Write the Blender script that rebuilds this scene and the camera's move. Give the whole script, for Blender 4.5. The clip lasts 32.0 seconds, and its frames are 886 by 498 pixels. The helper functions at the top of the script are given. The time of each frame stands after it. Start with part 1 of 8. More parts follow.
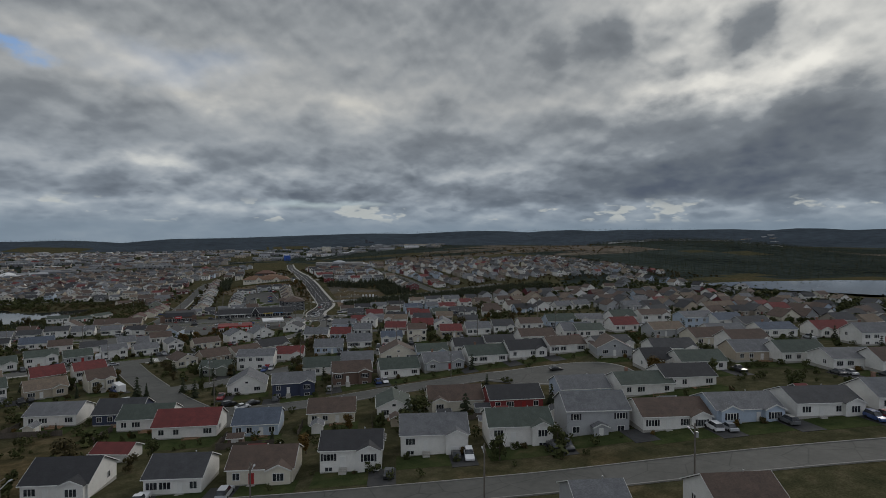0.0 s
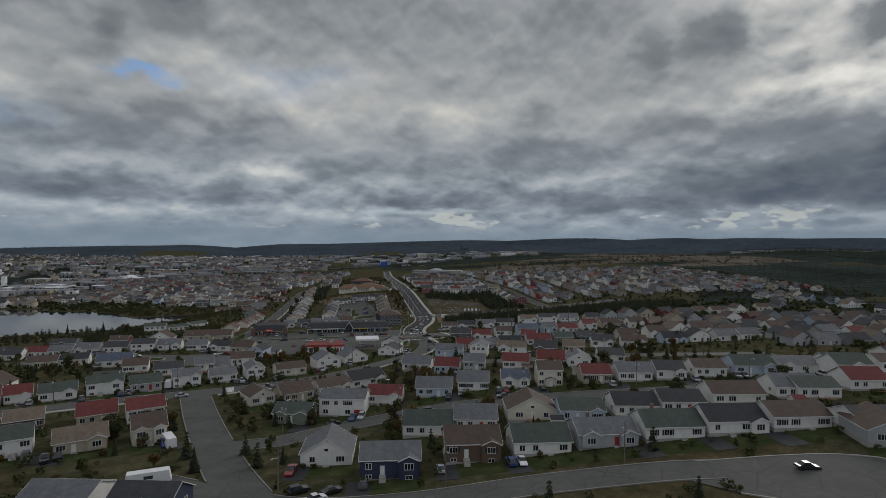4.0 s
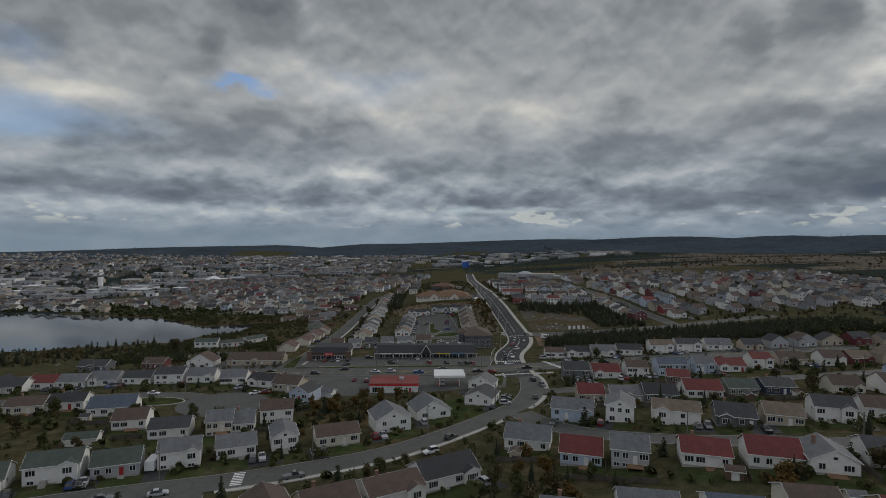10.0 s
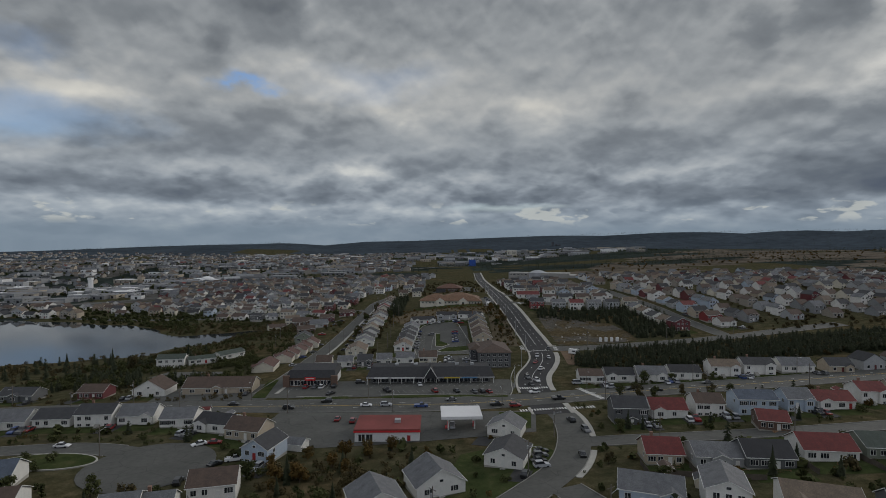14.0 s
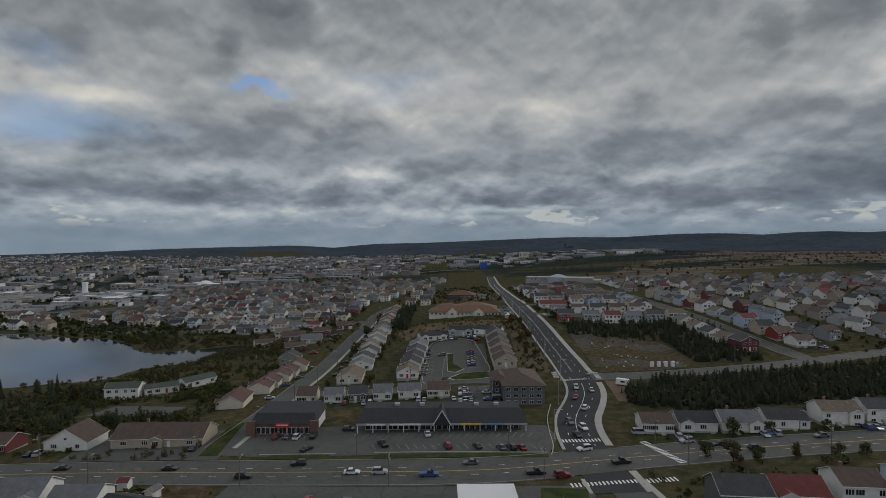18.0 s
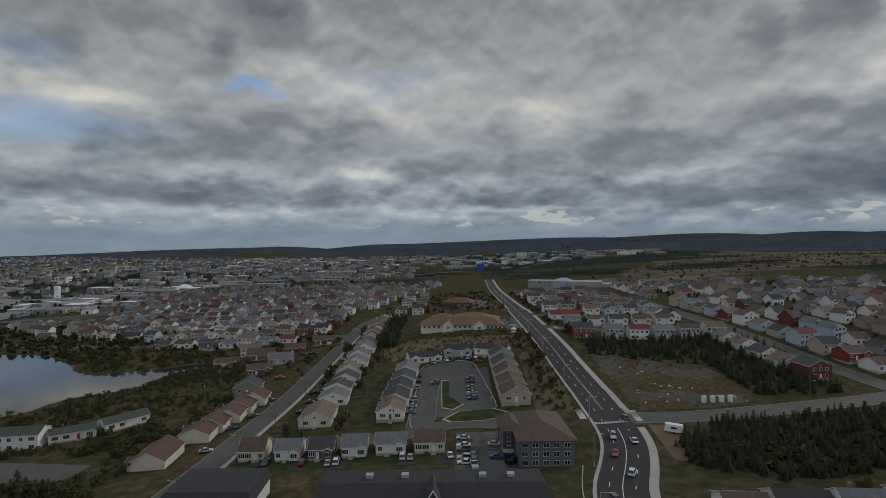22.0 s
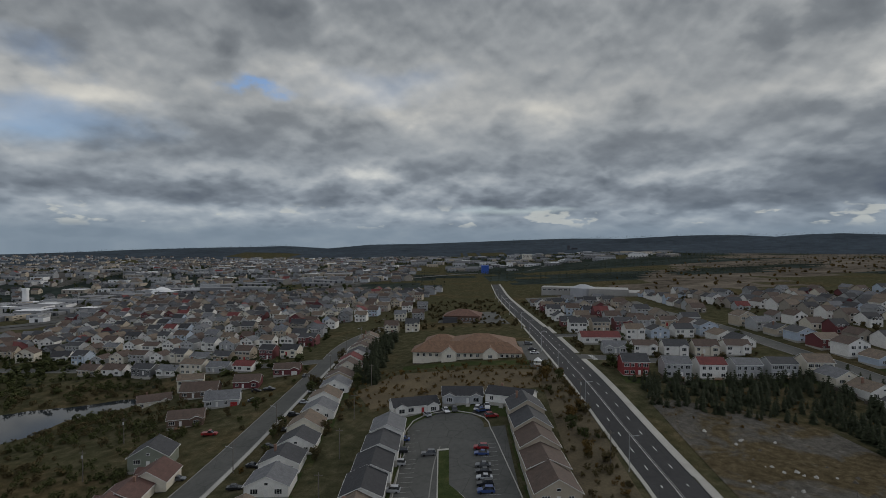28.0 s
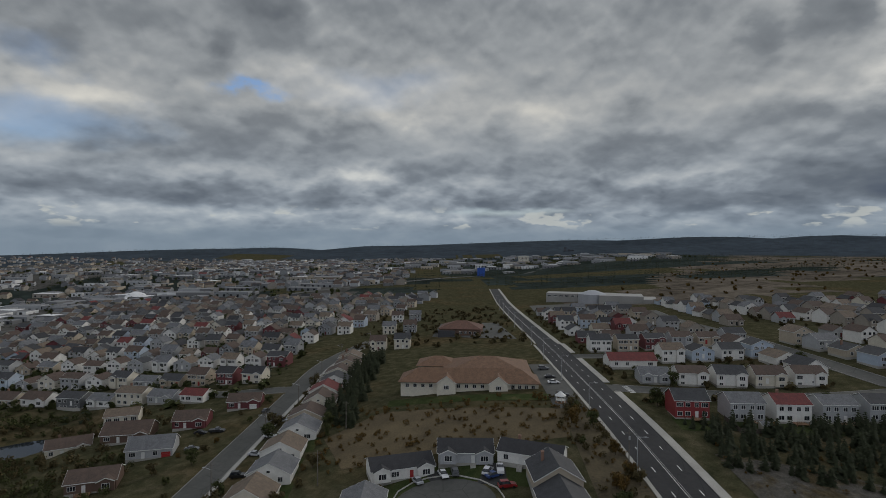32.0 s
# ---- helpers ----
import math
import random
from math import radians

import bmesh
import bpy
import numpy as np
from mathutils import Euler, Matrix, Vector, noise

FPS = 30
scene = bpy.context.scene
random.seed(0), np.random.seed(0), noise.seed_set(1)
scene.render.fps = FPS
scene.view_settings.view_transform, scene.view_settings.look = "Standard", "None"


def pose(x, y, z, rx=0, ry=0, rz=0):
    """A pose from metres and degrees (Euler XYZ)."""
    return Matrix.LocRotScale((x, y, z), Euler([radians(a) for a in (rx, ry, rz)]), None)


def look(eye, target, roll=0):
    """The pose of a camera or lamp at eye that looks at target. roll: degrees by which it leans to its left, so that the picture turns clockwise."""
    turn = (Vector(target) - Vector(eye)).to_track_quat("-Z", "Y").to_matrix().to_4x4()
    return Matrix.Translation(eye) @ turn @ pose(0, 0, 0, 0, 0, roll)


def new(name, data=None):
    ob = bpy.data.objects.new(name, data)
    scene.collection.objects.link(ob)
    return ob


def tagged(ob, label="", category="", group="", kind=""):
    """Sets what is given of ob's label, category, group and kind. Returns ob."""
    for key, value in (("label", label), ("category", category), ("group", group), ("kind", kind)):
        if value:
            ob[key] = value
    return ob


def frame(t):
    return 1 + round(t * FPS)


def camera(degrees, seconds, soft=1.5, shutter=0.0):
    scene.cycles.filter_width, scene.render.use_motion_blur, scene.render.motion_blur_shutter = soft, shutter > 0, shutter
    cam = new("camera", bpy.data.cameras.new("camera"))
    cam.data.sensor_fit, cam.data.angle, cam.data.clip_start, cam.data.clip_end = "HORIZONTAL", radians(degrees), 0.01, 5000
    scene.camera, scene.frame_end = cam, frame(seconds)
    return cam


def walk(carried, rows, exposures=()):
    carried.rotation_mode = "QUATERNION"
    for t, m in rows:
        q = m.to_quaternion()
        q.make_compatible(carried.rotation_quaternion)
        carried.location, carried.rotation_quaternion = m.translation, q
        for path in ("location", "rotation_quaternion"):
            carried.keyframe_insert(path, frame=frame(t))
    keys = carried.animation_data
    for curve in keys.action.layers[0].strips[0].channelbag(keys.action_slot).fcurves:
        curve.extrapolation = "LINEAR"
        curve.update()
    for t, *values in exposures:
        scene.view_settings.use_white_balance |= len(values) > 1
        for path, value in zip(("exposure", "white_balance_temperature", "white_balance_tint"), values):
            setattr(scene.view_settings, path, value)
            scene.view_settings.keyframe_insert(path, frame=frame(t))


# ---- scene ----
cam = camera(79.48, 32.0, soft=0.5)
PATH = [
    (0, (0.00, 0.00, 63.00), (16.32, 47.26, 62.07), 0.03),
    (0.5, (0.72, 7.63, 63.11), (17.09, 54.87, 62.28), 0.11),
    (1, (1.31, 15.29, 63.19), (15.35, 63.27, 62.56), -0.01),
    (1.5, (1.72, 22.89, 63.25), (14.93, 71.11, 62.78), -0.04),
    (2, (2.07, 30.35, 63.34), (15.11, 78.61, 62.89), 0.12),
    (2.5, (2.31, 37.78, 63.47), (13.80, 86.44, 63.10), 0.26),
    (3, (2.53, 45.22, 63.62), (13.66, 93.96, 63.35), 0.34),
    (3.5, (2.65, 52.87, 63.77), (11.71, 102.04, 63.51), 0.48),
    (5.5, (5.12, 84.06, 64.14), (11.11, 133.70, 63.71), 0.18),
    (6, (5.56, 91.71, 64.18), (8.21, 141.63, 63.73), 0.08),
    (6.5, (5.77, 99.23, 64.24), (7.78, 149.18, 63.78), 0.09),
    (7, (5.78, 106.59, 64.33), (7.47, 156.56, 63.99), 0.20),
    (7.5, (5.59, 113.79, 64.53), (6.99, 163.77, 64.17), 0.16),
    (8, (5.21, 120.69, 64.80), (6.25, 170.68, 64.47), 0.16),
    (8.5, (4.77, 127.42, 65.08), (5.60, 177.41, 64.85), 0.11),
    (9, (4.43, 134.03, 65.36), (5.00, 184.02, 65.07), 0.34),
    (9.5, (4.24, 140.75, 65.59), (4.74, 190.75, 65.20), 0.24),
    (10, (4.14, 147.81, 65.78), (4.49, 197.80, 65.32), 0.28),
    (10.5, (4.17, 155.16, 65.94), (4.42, 205.16, 65.44), 0.19),
    (11, (4.26, 162.60, 66.07), (4.30, 212.60, 65.52), 0.16),
    (11.5, (4.32, 170.08, 66.13), (4.27, 220.07, 65.56), 0.08),
    (12, (4.28, 177.57, 66.16), (4.15, 227.56, 65.47), -0.01),
    (12.5, (4.13, 185.01, 66.17), (3.89, 235.01, 65.47), 0.12),
    (13, (3.90, 192.52, 66.14), (3.67, 242.51, 65.43), 0.08),
    (13.5, (3.67, 199.94, 66.08), (3.46, 249.94, 65.35), 0.05),
    (14, (3.37, 207.46, 65.98), (3.21, 257.46, 65.25), -0.03),
    (14.5, (3.02, 215.06, 65.83), (2.88, 265.06, 65.14), -0.05),
    (16.5, (1.92, 246.75, 65.73), (1.74, 296.74, 65.07), 0.00),
    (17, (1.70, 254.09, 65.72), (0.96, 304.08, 65.11), -0.07),
    (17.5, (1.53, 261.34, 65.73), (0.47, 311.33, 65.24), -0.29),
    (18, (1.37, 268.51, 65.74), (0.29, 318.50, 65.20), -0.16),
    (18.5, (1.19, 275.61, 65.76), (0.15, 325.59, 65.22), -0.21),
    (19, (1.00, 282.67, 65.80), (-0.03, 332.66, 65.31), -0.16),
    (19.5, (0.88, 289.77, 65.85), (-0.09, 339.76, 65.36), -0.16),
    (20, (0.84, 296.98, 65.92), (-0.05, 346.97, 65.42), -0.25),
    (20.5, (0.93, 304.39, 66.00), (0.15, 354.38, 65.50), -0.23),
    (21, (1.03, 311.91, 66.08), (0.27, 361.90, 65.60), -0.28),
    (21.5, (1.13, 319.45, 66.12), (0.40, 369.45, 65.63), -0.26),
    (22, (1.28, 326.99, 66.14), (0.58, 376.98, 65.65), -0.29),
    (22.5, (1.43, 334.47, 66.18), (0.83, 384.46, 65.72), -0.35),
    (23, (1.61, 341.87, 66.22), (0.99, 391.87, 65.75), -0.31),
    (23.5, (1.80, 349.21, 66.22), (0.52, 399.19, 65.77), -0.30),
    (24, (1.95, 356.54, 66.20), (0.59, 406.52, 65.77), -0.29),
    (24.5, (1.97, 363.85, 66.17), (0.61, 413.83, 65.77), -0.25),
    (25, (1.97, 371.02, 66.14), (0.66, 421.00, 65.73), -0.20),
    (25.5, (2.05, 378.00, 66.12), (0.73, 427.98, 65.73), -0.17),
    (27.5, (1.68, 403.11, 66.37), (0.64, 453.10, 65.94), 0.02),
    (28, (1.56, 409.39, 66.38), (0.59, 459.38, 65.93), 0.06),
    (28.5, (1.37, 415.77, 66.43), (0.48, 465.76, 65.98), 0.12),
    (29, (1.17, 422.29, 66.50), (0.38, 472.28, 66.07), 0.14),
    (29.5, (0.97, 428.88, 66.57), (0.21, 478.88, 66.14), 0.23),
    (30, (0.78, 435.55, 66.64), (0.13, 485.54, 66.26), 0.13),
    (30.5, (0.60, 442.21, 66.65), (0.06, 492.20, 66.27), 0.08),
    (31, (0.42, 448.85, 66.63), (-0.10, 498.85, 66.34), 0.04),
    (32, (0.01, 462.00, 66.44), (-0.45, 512.00, 66.14), 0.12),
]
EXPO = 0.13
walk(cam, [(t, look(eye, target, roll)) for t, eye, target, roll in PATH], exposures=[(0.0, EXPO), (32.0, EXPO)])

# ---- light ----
SUN_AZ, SUN_EL = 52.0, 22.0  # degrees, clockwise from +y


def nd(tree, kind, **values):
    node = tree.nodes.new(kind)
    for key, value in values.items():
        if key in node.inputs:
            node.inputs[key].default_value = value
    return node


def math_node(tree, op, a, b=None, clamp=False):
    node = tree.nodes.new("ShaderNodeMath")
    node.operation, node.use_clamp = op, clamp
    for n, v in enumerate((a, b)):
        if v is None:
            continue
        if isinstance(v, (int, float)):
            node.inputs[n].default_value = v
        else:
            tree.links.new(v, node.inputs[n])
    return node.outputs[0]


def ramp(tree, fac, stops):
    node = tree.nodes.new("ShaderNodeValToRGB")
    els = node.color_ramp.elements
    while len(els) < len(stops):
        els.new(0.5)
    for el, (pos, col) in zip(els, stops):
        el.position, el.color = pos, (*col, 1) if len(col) == 3 else col
    tree.links.new(fac, node.inputs["Fac"])
    return node.outputs["Color"]


def mix_rgb(tree, fac, a, b, blend="MIX"):
    node = tree.nodes.new("ShaderNodeMix")
    node.data_type, node.blend_type = "RGBA", blend
    for name, v in ((0, fac), (6, a), (7, b)):
        if isinstance(v, (int, float)):
            node.inputs[name].default_value = v
        elif isinstance(v, tuple):
            node.inputs[name].default_value = (*v, 1)
        else:
            tree.links.new(v, node.inputs[name])
    return node.outputs[2]


def mix_value(tree, fac, a, b):
    node = tree.nodes.new("ShaderNodeMix")
    for k, v in enumerate((fac, a, b)):
        tree.links.new(v, (node.inputs[0], node.inputs[2], node.inputs[3])[k])
    return node.outputs[0]


def noise_tex(tree, vector, scale, detail=4.0, rough=0.55, dist=0.0):
    node = nd(tree, "ShaderNodeTexNoise", Scale=scale, Detail=detail, Roughness=rough, Distortion=dist)
    if vector is not None:
        tree.links.new(vector, node.inputs["Vector"])
    return node.outputs["Fac"]


CLOUD_FROM, CLOUD_TO = 0.42, 0.66
CLOUD_DEPTH, CLOUD_RELIEF = 0.25, 0.62


def make_world():
    world = bpy.data.worlds.new("sky")
    scene.world = world
    world.use_nodes = True
    tr = world.node_tree
    tr.nodes.clear()
    out, back = tr.nodes.new("ShaderNodeOutputWorld"), tr.nodes.new("ShaderNodeBackground")
    sky = tr.nodes.new("ShaderNodeTexSky")
    sky.sky_type, sky.sun_disc = "NISHITA", False
    sky.sun_elevation, sky.sun_rotation = radians(SUN_EL), radians(SUN_AZ)
    co = tr.nodes.new("ShaderNodeTexCoord")
    sep = tr.nodes.new("ShaderNodeSeparateXYZ")
    tr.links.new(co.outputs["Generated"], sep.inputs[0])
    x, y, z = sep.outputs
    # directions as bearing and height in degrees
    az = math_node(tr, "MULTIPLY", math_node(tr, "ARCTAN2", x, y), 57.296)
    el = math_node(tr, "MULTIPLY", math_node(tr, "ARCSINE", z), 57.296)
    high = math_node(tr, "MAXIMUM", el, 0.0)

    def layer(rise):
        """Cloud coordinates: far rows lie flat and close together; overhead they open out."""
        e = math_node(tr, "ADD", high, rise)
        squeeze = math_node(tr, "MULTIPLY", math_node(tr, "LOGARITHM", math_node(tr, "ADD", math_node(tr, "MULTIPLY", e, 0.08), 1.0), 2.718), 2.1)
        squeeze = math_node(tr, "ADD", squeeze, math_node(tr, "MULTIPLY", e, 0.022))
        node = tr.nodes.new("ShaderNodeCombineXYZ")
        tr.links.new(math_node(tr, "MULTIPLY", az, 0.062), node.inputs[0])
        tr.links.new(squeeze, node.inputs[1])
        node.inputs[2].default_value = 3.7
        return node.outputs[0]

    def heaps(vec, scale=1.0, detail=6.0):
        """Thickness of the deck: wide soft masses with rounded lobes on them."""
        soft_part = noise_tex(tr, vec, scale, detail, 0.44, 0.0)
        cell = nd(tr, "ShaderNodeTexVoronoi", Scale=2.6 * scale, Detail=2.0, Roughness=0.45)
        cell.feature = "SMOOTH_F1"
        cell.inputs["Smoothness"].default_value = 0.8
        bent = tr.nodes.new("ShaderNodeVectorMath")
        bent.operation = "MULTIPLY_ADD"
        wob = nd(tr, "ShaderNodeTexNoise", Scale=3.0 * scale, Detail=5.0, Roughness=0.55)
        tr.links.new(vec, wob.inputs["Vector"])
        tr.links.new(wob.outputs["Color"], bent.inputs[0])
        bent.inputs[1].default_value = (0.30 / scale, 0.30 / scale, 0.0)
        tr.links.new(vec, bent.inputs[2])
        tr.links.new(bent.outputs[0], cell.inputs["Vector"])
        round_part = math_node(tr, "SUBTRACT", 0.5, cell.outputs["Distance"])
        return math_node(tr, "ADD", soft_part, math_node(tr, "MULTIPLY", round_part, 0.36))

    here = layer(0.0)
    # wide masses overhead, smaller ones towards the horizon
    near = nd(tr, "ShaderNodeMapRange")
    near.interpolation_type = "SMOOTHSTEP"
    tr.links.new(el, near.inputs[0])
    near.inputs[1].default_value, near.inputs[2].default_value = 5.0, 13.0

    def deck(vec, detail):
        return mix_value(tr, near.outputs[0], heaps(vec, 2.1, detail), heaps(vec, 1.05, detail))

    mass = deck(here, 9.0)
    relief = math_node(tr, "SUBTRACT", deck(here, 4.0), deck(layer(1.2), 4.0))
    # the same wind-torn edges on every named bank
    edge = nd(tr, "ShaderNodeTexNoise", Scale=2.4, Detail=8.0, Roughness=0.52)
    tr.links.new(here, edge.inputs["Vector"])
    esep = tr.nodes.new("ShaderNodeSeparateColor")
    tr.links.new(edge.outputs["Color"], esep.inputs[0])
    baz = math_node(tr, "ADD", az, math_node(tr, "MULTIPLY", math_node(tr, "SUBTRACT", esep.outputs[0], 0.5), 14.0))
    bel = math_node(tr, "ADD", el, math_node(tr, "MULTIPLY", math_node(tr, "SUBTRACT", esep.outputs[1], 0.5), math_node(tr, "ADD", math_node(tr, "MULTIPLY", high, 0.42), 1.2)))

    def bell(at_az, at_el, wide, tall):
        u = math_node(tr, "MULTIPLY", math_node(tr, "SUBTRACT", baz, at_az), 1.0 / wide)
        v = math_node(tr, "MULTIPLY", math_node(tr, "SUBTRACT", bel, at_el), 1.0 / tall)
        r = math_node(tr, "ADD", math_node(tr, "MULTIPLY", u, u), math_node(tr, "MULTIPLY", v, v))
        return math_node(tr, "EXPONENT", math_node(tr, "MULTIPLY", r, -1.0))

    small = math_node(tr, "SUBTRACT", heaps(here, 2.6), heaps(layer(0.55), 2.6))
    cloud = nd(tr, "ShaderNodeMapRange")
    cloud.interpolation_type = "SMOOTHSTEP"
    tr.links.new(mass, cloud.inputs[0])
    cloud.inputs[1].default_value, cloud.inputs[2].default_value = CLOUD_FROM, CLOUD_TO
    heap = math_node(tr, "ADD", math_node(tr, "MULTIPLY", math_node(tr, "SUBTRACT", 0.5, cloud.outputs[0]), CLOUD_DEPTH), math_node(tr, "MULTIPLY", relief, CLOUD_RELIEF))
    heap = math_node(tr, "ADD", heap, math_node(tr, "MULTIPLY", small, 0.20))
    body = math_node(tr, "ADD", 0.385, heap)

    def bank(amount, *where):
        nonlocal body
        body = math_node(tr, "ADD", body, math_node(tr, "MULTIPLY", bell(*where), amount))

    # dark banks
    bank(-0.32, 52, 8.0, 13, 3.6)
    bank(-0.16, 38, 7.0, 9, 1.6)
    bank(-0.13, -8, 24, 16, 3.6)
    bank(-0.12, 22, 22, 12, 3.2)
    bank(-0.16, -22, 4.9, 13, 0.9)
    bank(-0.17, 8, 5.2, 13, 0.9)
    bank(-0.20, 42, 4.6, 16, 1.2)
    bank(-0.12, -24, 9.4, 9, 1.8)
    bank(-0.13, 0, 7.9, 7, 1.4)
    bank(-0.14, 22, 7.8, 8, 1.3)
    bank(-0.12, -44, 20, 9, 4)
    bank(-0.10, -40, 5.2, 12, 1.1)
    bank(-0.10, 32, 4.2, 26, 1.6)
    # lit tops and thin places
    bank(0.22, 45, 13.8, 7, 1.2)
    bank(0.20, 53, 15.5, 5, 1.6)
    bank(0.05, 32, 20.4, 4, 1.8)
    bank(0.12, -12, 17, 9, 2.6)
    bank(0.15, -3, 13.2, 4, 1.6)
    bank(0.16, -9, 7.4, 4, 0.9)
    bank(0.13, 10, 13.2, 6, 1.8)
    bank(0.13, 28, 6.4, 3.5, 0.7)
    bank(0.16, -22, 3.3, 9, 0.55)
    bank(0.15, 1, 3.0, 10, 0.5)
    bank(0.13, 30, 3.7, 12, 0.45)
    bank(0.10, -36, 12, 8, 3)
    bank(-0.08, -30, 19.5, 13, 4.0)
    bank(-0.15, -17, 12, 12, 1.8)
    bank(-0.17, 20, 10, 6, 1.0)
    bank(-0.12, 36, 11.5, 7, 1.8)
    bank(0.13, -38, 14, 5, 2.2)
    bank(0.12, -11.5, 7.3, 3.5, 0.9)
    bank(0.15, 23, 7.7, 7, 0.8)
    # lit tops and dark bases
    shade = ramp(tr, body, [(0.02, (0.085, 0.098, 0.125)), (0.20, (0.125, 0.139, 0.160)), (0.36, (0.185, 0.202, 0.226)), (0.48, (0.270, 0.288, 0.312)), (0.60, (0.37, 0.38, 0.392)), (0.82, (0.62, 0.60, 0.56))])
    # the veiled sun brightens the deck round it
    sun = Vector((math.sin(radians(SUN_AZ)) * math.cos(radians(SUN_EL)), math.cos(radians(SUN_AZ)) * math.cos(radians(SUN_EL)), math.sin(radians(SUN_EL))))
    dot = tr.nodes.new("ShaderNodeVectorMath")
    dot.operation = "DOT_PRODUCT"
    tr.links.new(co.outputs["Generated"], dot.inputs[0])
    dot.inputs[1].default_value = sun
    glow = math_node(tr, "POWER", math_node(tr, "MAXIMUM", dot.outputs["Value"], 0.0), 30.0)
    thin = ramp(tr, body, [(0.36, (0.0, 0.0, 0.0)), (0.70, (1, 1, 1))])
    shade = mix_rgb(tr, math_node(tr, "MULTIPLY", glow, math_node(tr, "MULTIPLY", thin, 0.6)), shade, (1.0, 0.96, 0.88), "SCREEN")
    # small clear holes away from the sun
    gap = math_node(tr, "ADD", math_node(tr, "MULTIPLY", bell(-20.3, 15.7, 2.0, 0.6), 0.8), math_node(tr, "MULTIPLY", bell(-36, 10.5, 7.0, 1.6), 0.6))
    gap = math_node(tr, "ADD", gap, math_node(tr, "MULTIPLY", bell(-38, 17, 3.5, 1.8), 0.32))
    gap = math_node(tr, "ADD", gap, math_node(tr, "MULTIPLY", bell(5, 3.8, 6, 0.45), 0.34))
    gap = math_node(tr, "ADD", gap, math_node(tr, "MULTIPLY", bell(-8, 17, 9, 2.0), 0.16))
    gap = math_node(tr, "MULTIPLY", gap, math_node(tr, "ADD", 1.9, math_node(tr, "MULTIPLY", mass, -1.6)))
    hole = ramp(tr, gap, [(0.05, (0, 0, 0)), (1.1, (1, 1, 1))])
    clear = mix_rgb(tr, 1.0, sky.outputs[0], (0.10, 0.105, 0.125), "MULTIPLY")
    col = mix_rgb(tr, hole, shade, clear)
    # thin bright strip far off under the deck
    low = ramp(tr, z, [(0.0, (1, 1, 1)), (0.022, (0.95, 0.95, 0.95)), (0.042, (0.35, 0.35, 0.35)), (0.075, (0, 0, 0))])
    col = mix_rgb(tr, math_node(tr, "MULTIPLY", low, 0.85), col, (0.185, 0.222, 0.258))
    # small cumulus tops in the far rows
    tuft = nd(tr, "ShaderNodeMapRange")
    tuft.interpolation_type = "SMOOTHSTEP"
    tr.links.new(heaps(here, 3.4), tuft.inputs[0])
    tuft.inputs[1].default_value, tuft.inputs[2].default_value = 0.50, 0.59
    belt = ramp(tr, z, [(0.028, (0, 0, 0)), (0.038, (1, 1, 1)), (0.056, (1, 1, 1)), (0.074, (0, 0, 0))])
    col = mix_rgb(tr, math_node(tr, "MULTIPLY", math_node(tr, "MULTIPLY", tuft.outputs[0], belt), 0.7), col, (0.50, 0.48, 0.43))
    warm = ramp(tr, z, [(0.05, (0.92, 1.0, 1.07)), (0.24, (1.0, 1.0, 0.97))])
    col = mix_rgb(tr, 1.0, col, warm, "MULTIPLY")
    # overcast sky is brightest overhead; unseen sky behind is brightened to light front walls
    gain = math_node(tr, "ADD", 1.0, math_node(tr, "MULTIPLY", math_node(tr, "MAXIMUM", math_node(tr, "SUBTRACT", z, 0.4), 0.0), 1.1))
    gain = math_node(tr, "ADD", gain, math_node(tr, "MULTIPLY", math_node(tr, "MAXIMUM", math_node(tr, "MULTIPLY", y, -1.0), 0.0), 0.75))
    grey = tr.nodes.new("ShaderNodeCombineXYZ")
    # this added brightness is tinted bluer to cool the light on the ground
    cool = math_node(tr, "ADD", 1.0, math_node(tr, "MULTIPLY", math_node(tr, "SUBTRACT", gain, 1.0), 1.14))
    for k in range(3):
        tr.links.new(cool if k == 2 else gain, grey.inputs[k])
    col = mix_rgb(tr, 1.0, col, grey.outputs[0], "MULTIPLY")
    ground = ramp(tr, math_node(tr, "ADD", z, 0.06), [(0.0, (0.09, 0.095, 0.1)), (0.004, (1, 1, 1))])
    col = mix_rgb(tr, 1.0, col, ground, "MULTIPLY")
    tr.links.new(col, back.inputs["Color"])
    back.inputs["Strength"].default_value = 1.0
    tr.links.new(back.outputs[0], out.inputs["Surface"])
    lamp = bpy.data.lights.new("sun", "SUN")
    lamp.energy, lamp.angle, lamp.color = 0.95, radians(30), (1.0, 0.95, 0.88)
    ob = new("sun", lamp)
    ob.matrix_world = look(sun * 100, (0, 0, 0))


make_world()

# ---- materials ----
MATS = {}


def material(key, build):
    if key not in MATS:
        m = bpy.data.materials.new(key)
        m.use_nodes = True
        tr = m.node_tree
        build(tr, tr.nodes["Principled BSDF"])
        MATS[key] = m
    return MATS[key]


def world_pos(tr):
    return tr.nodes.new("ShaderNodeNewGeometry").outputs["Position"]


def bump(tr, bsdf, height, strength, dist=0.02):
    node = nd(tr, "ShaderNodeBump", Strength=strength, Distance=dist)
    tr.links.new(height, node.inputs["Height"])
    tr.links.new(node.outputs[0], bsdf.inputs["Normal"])


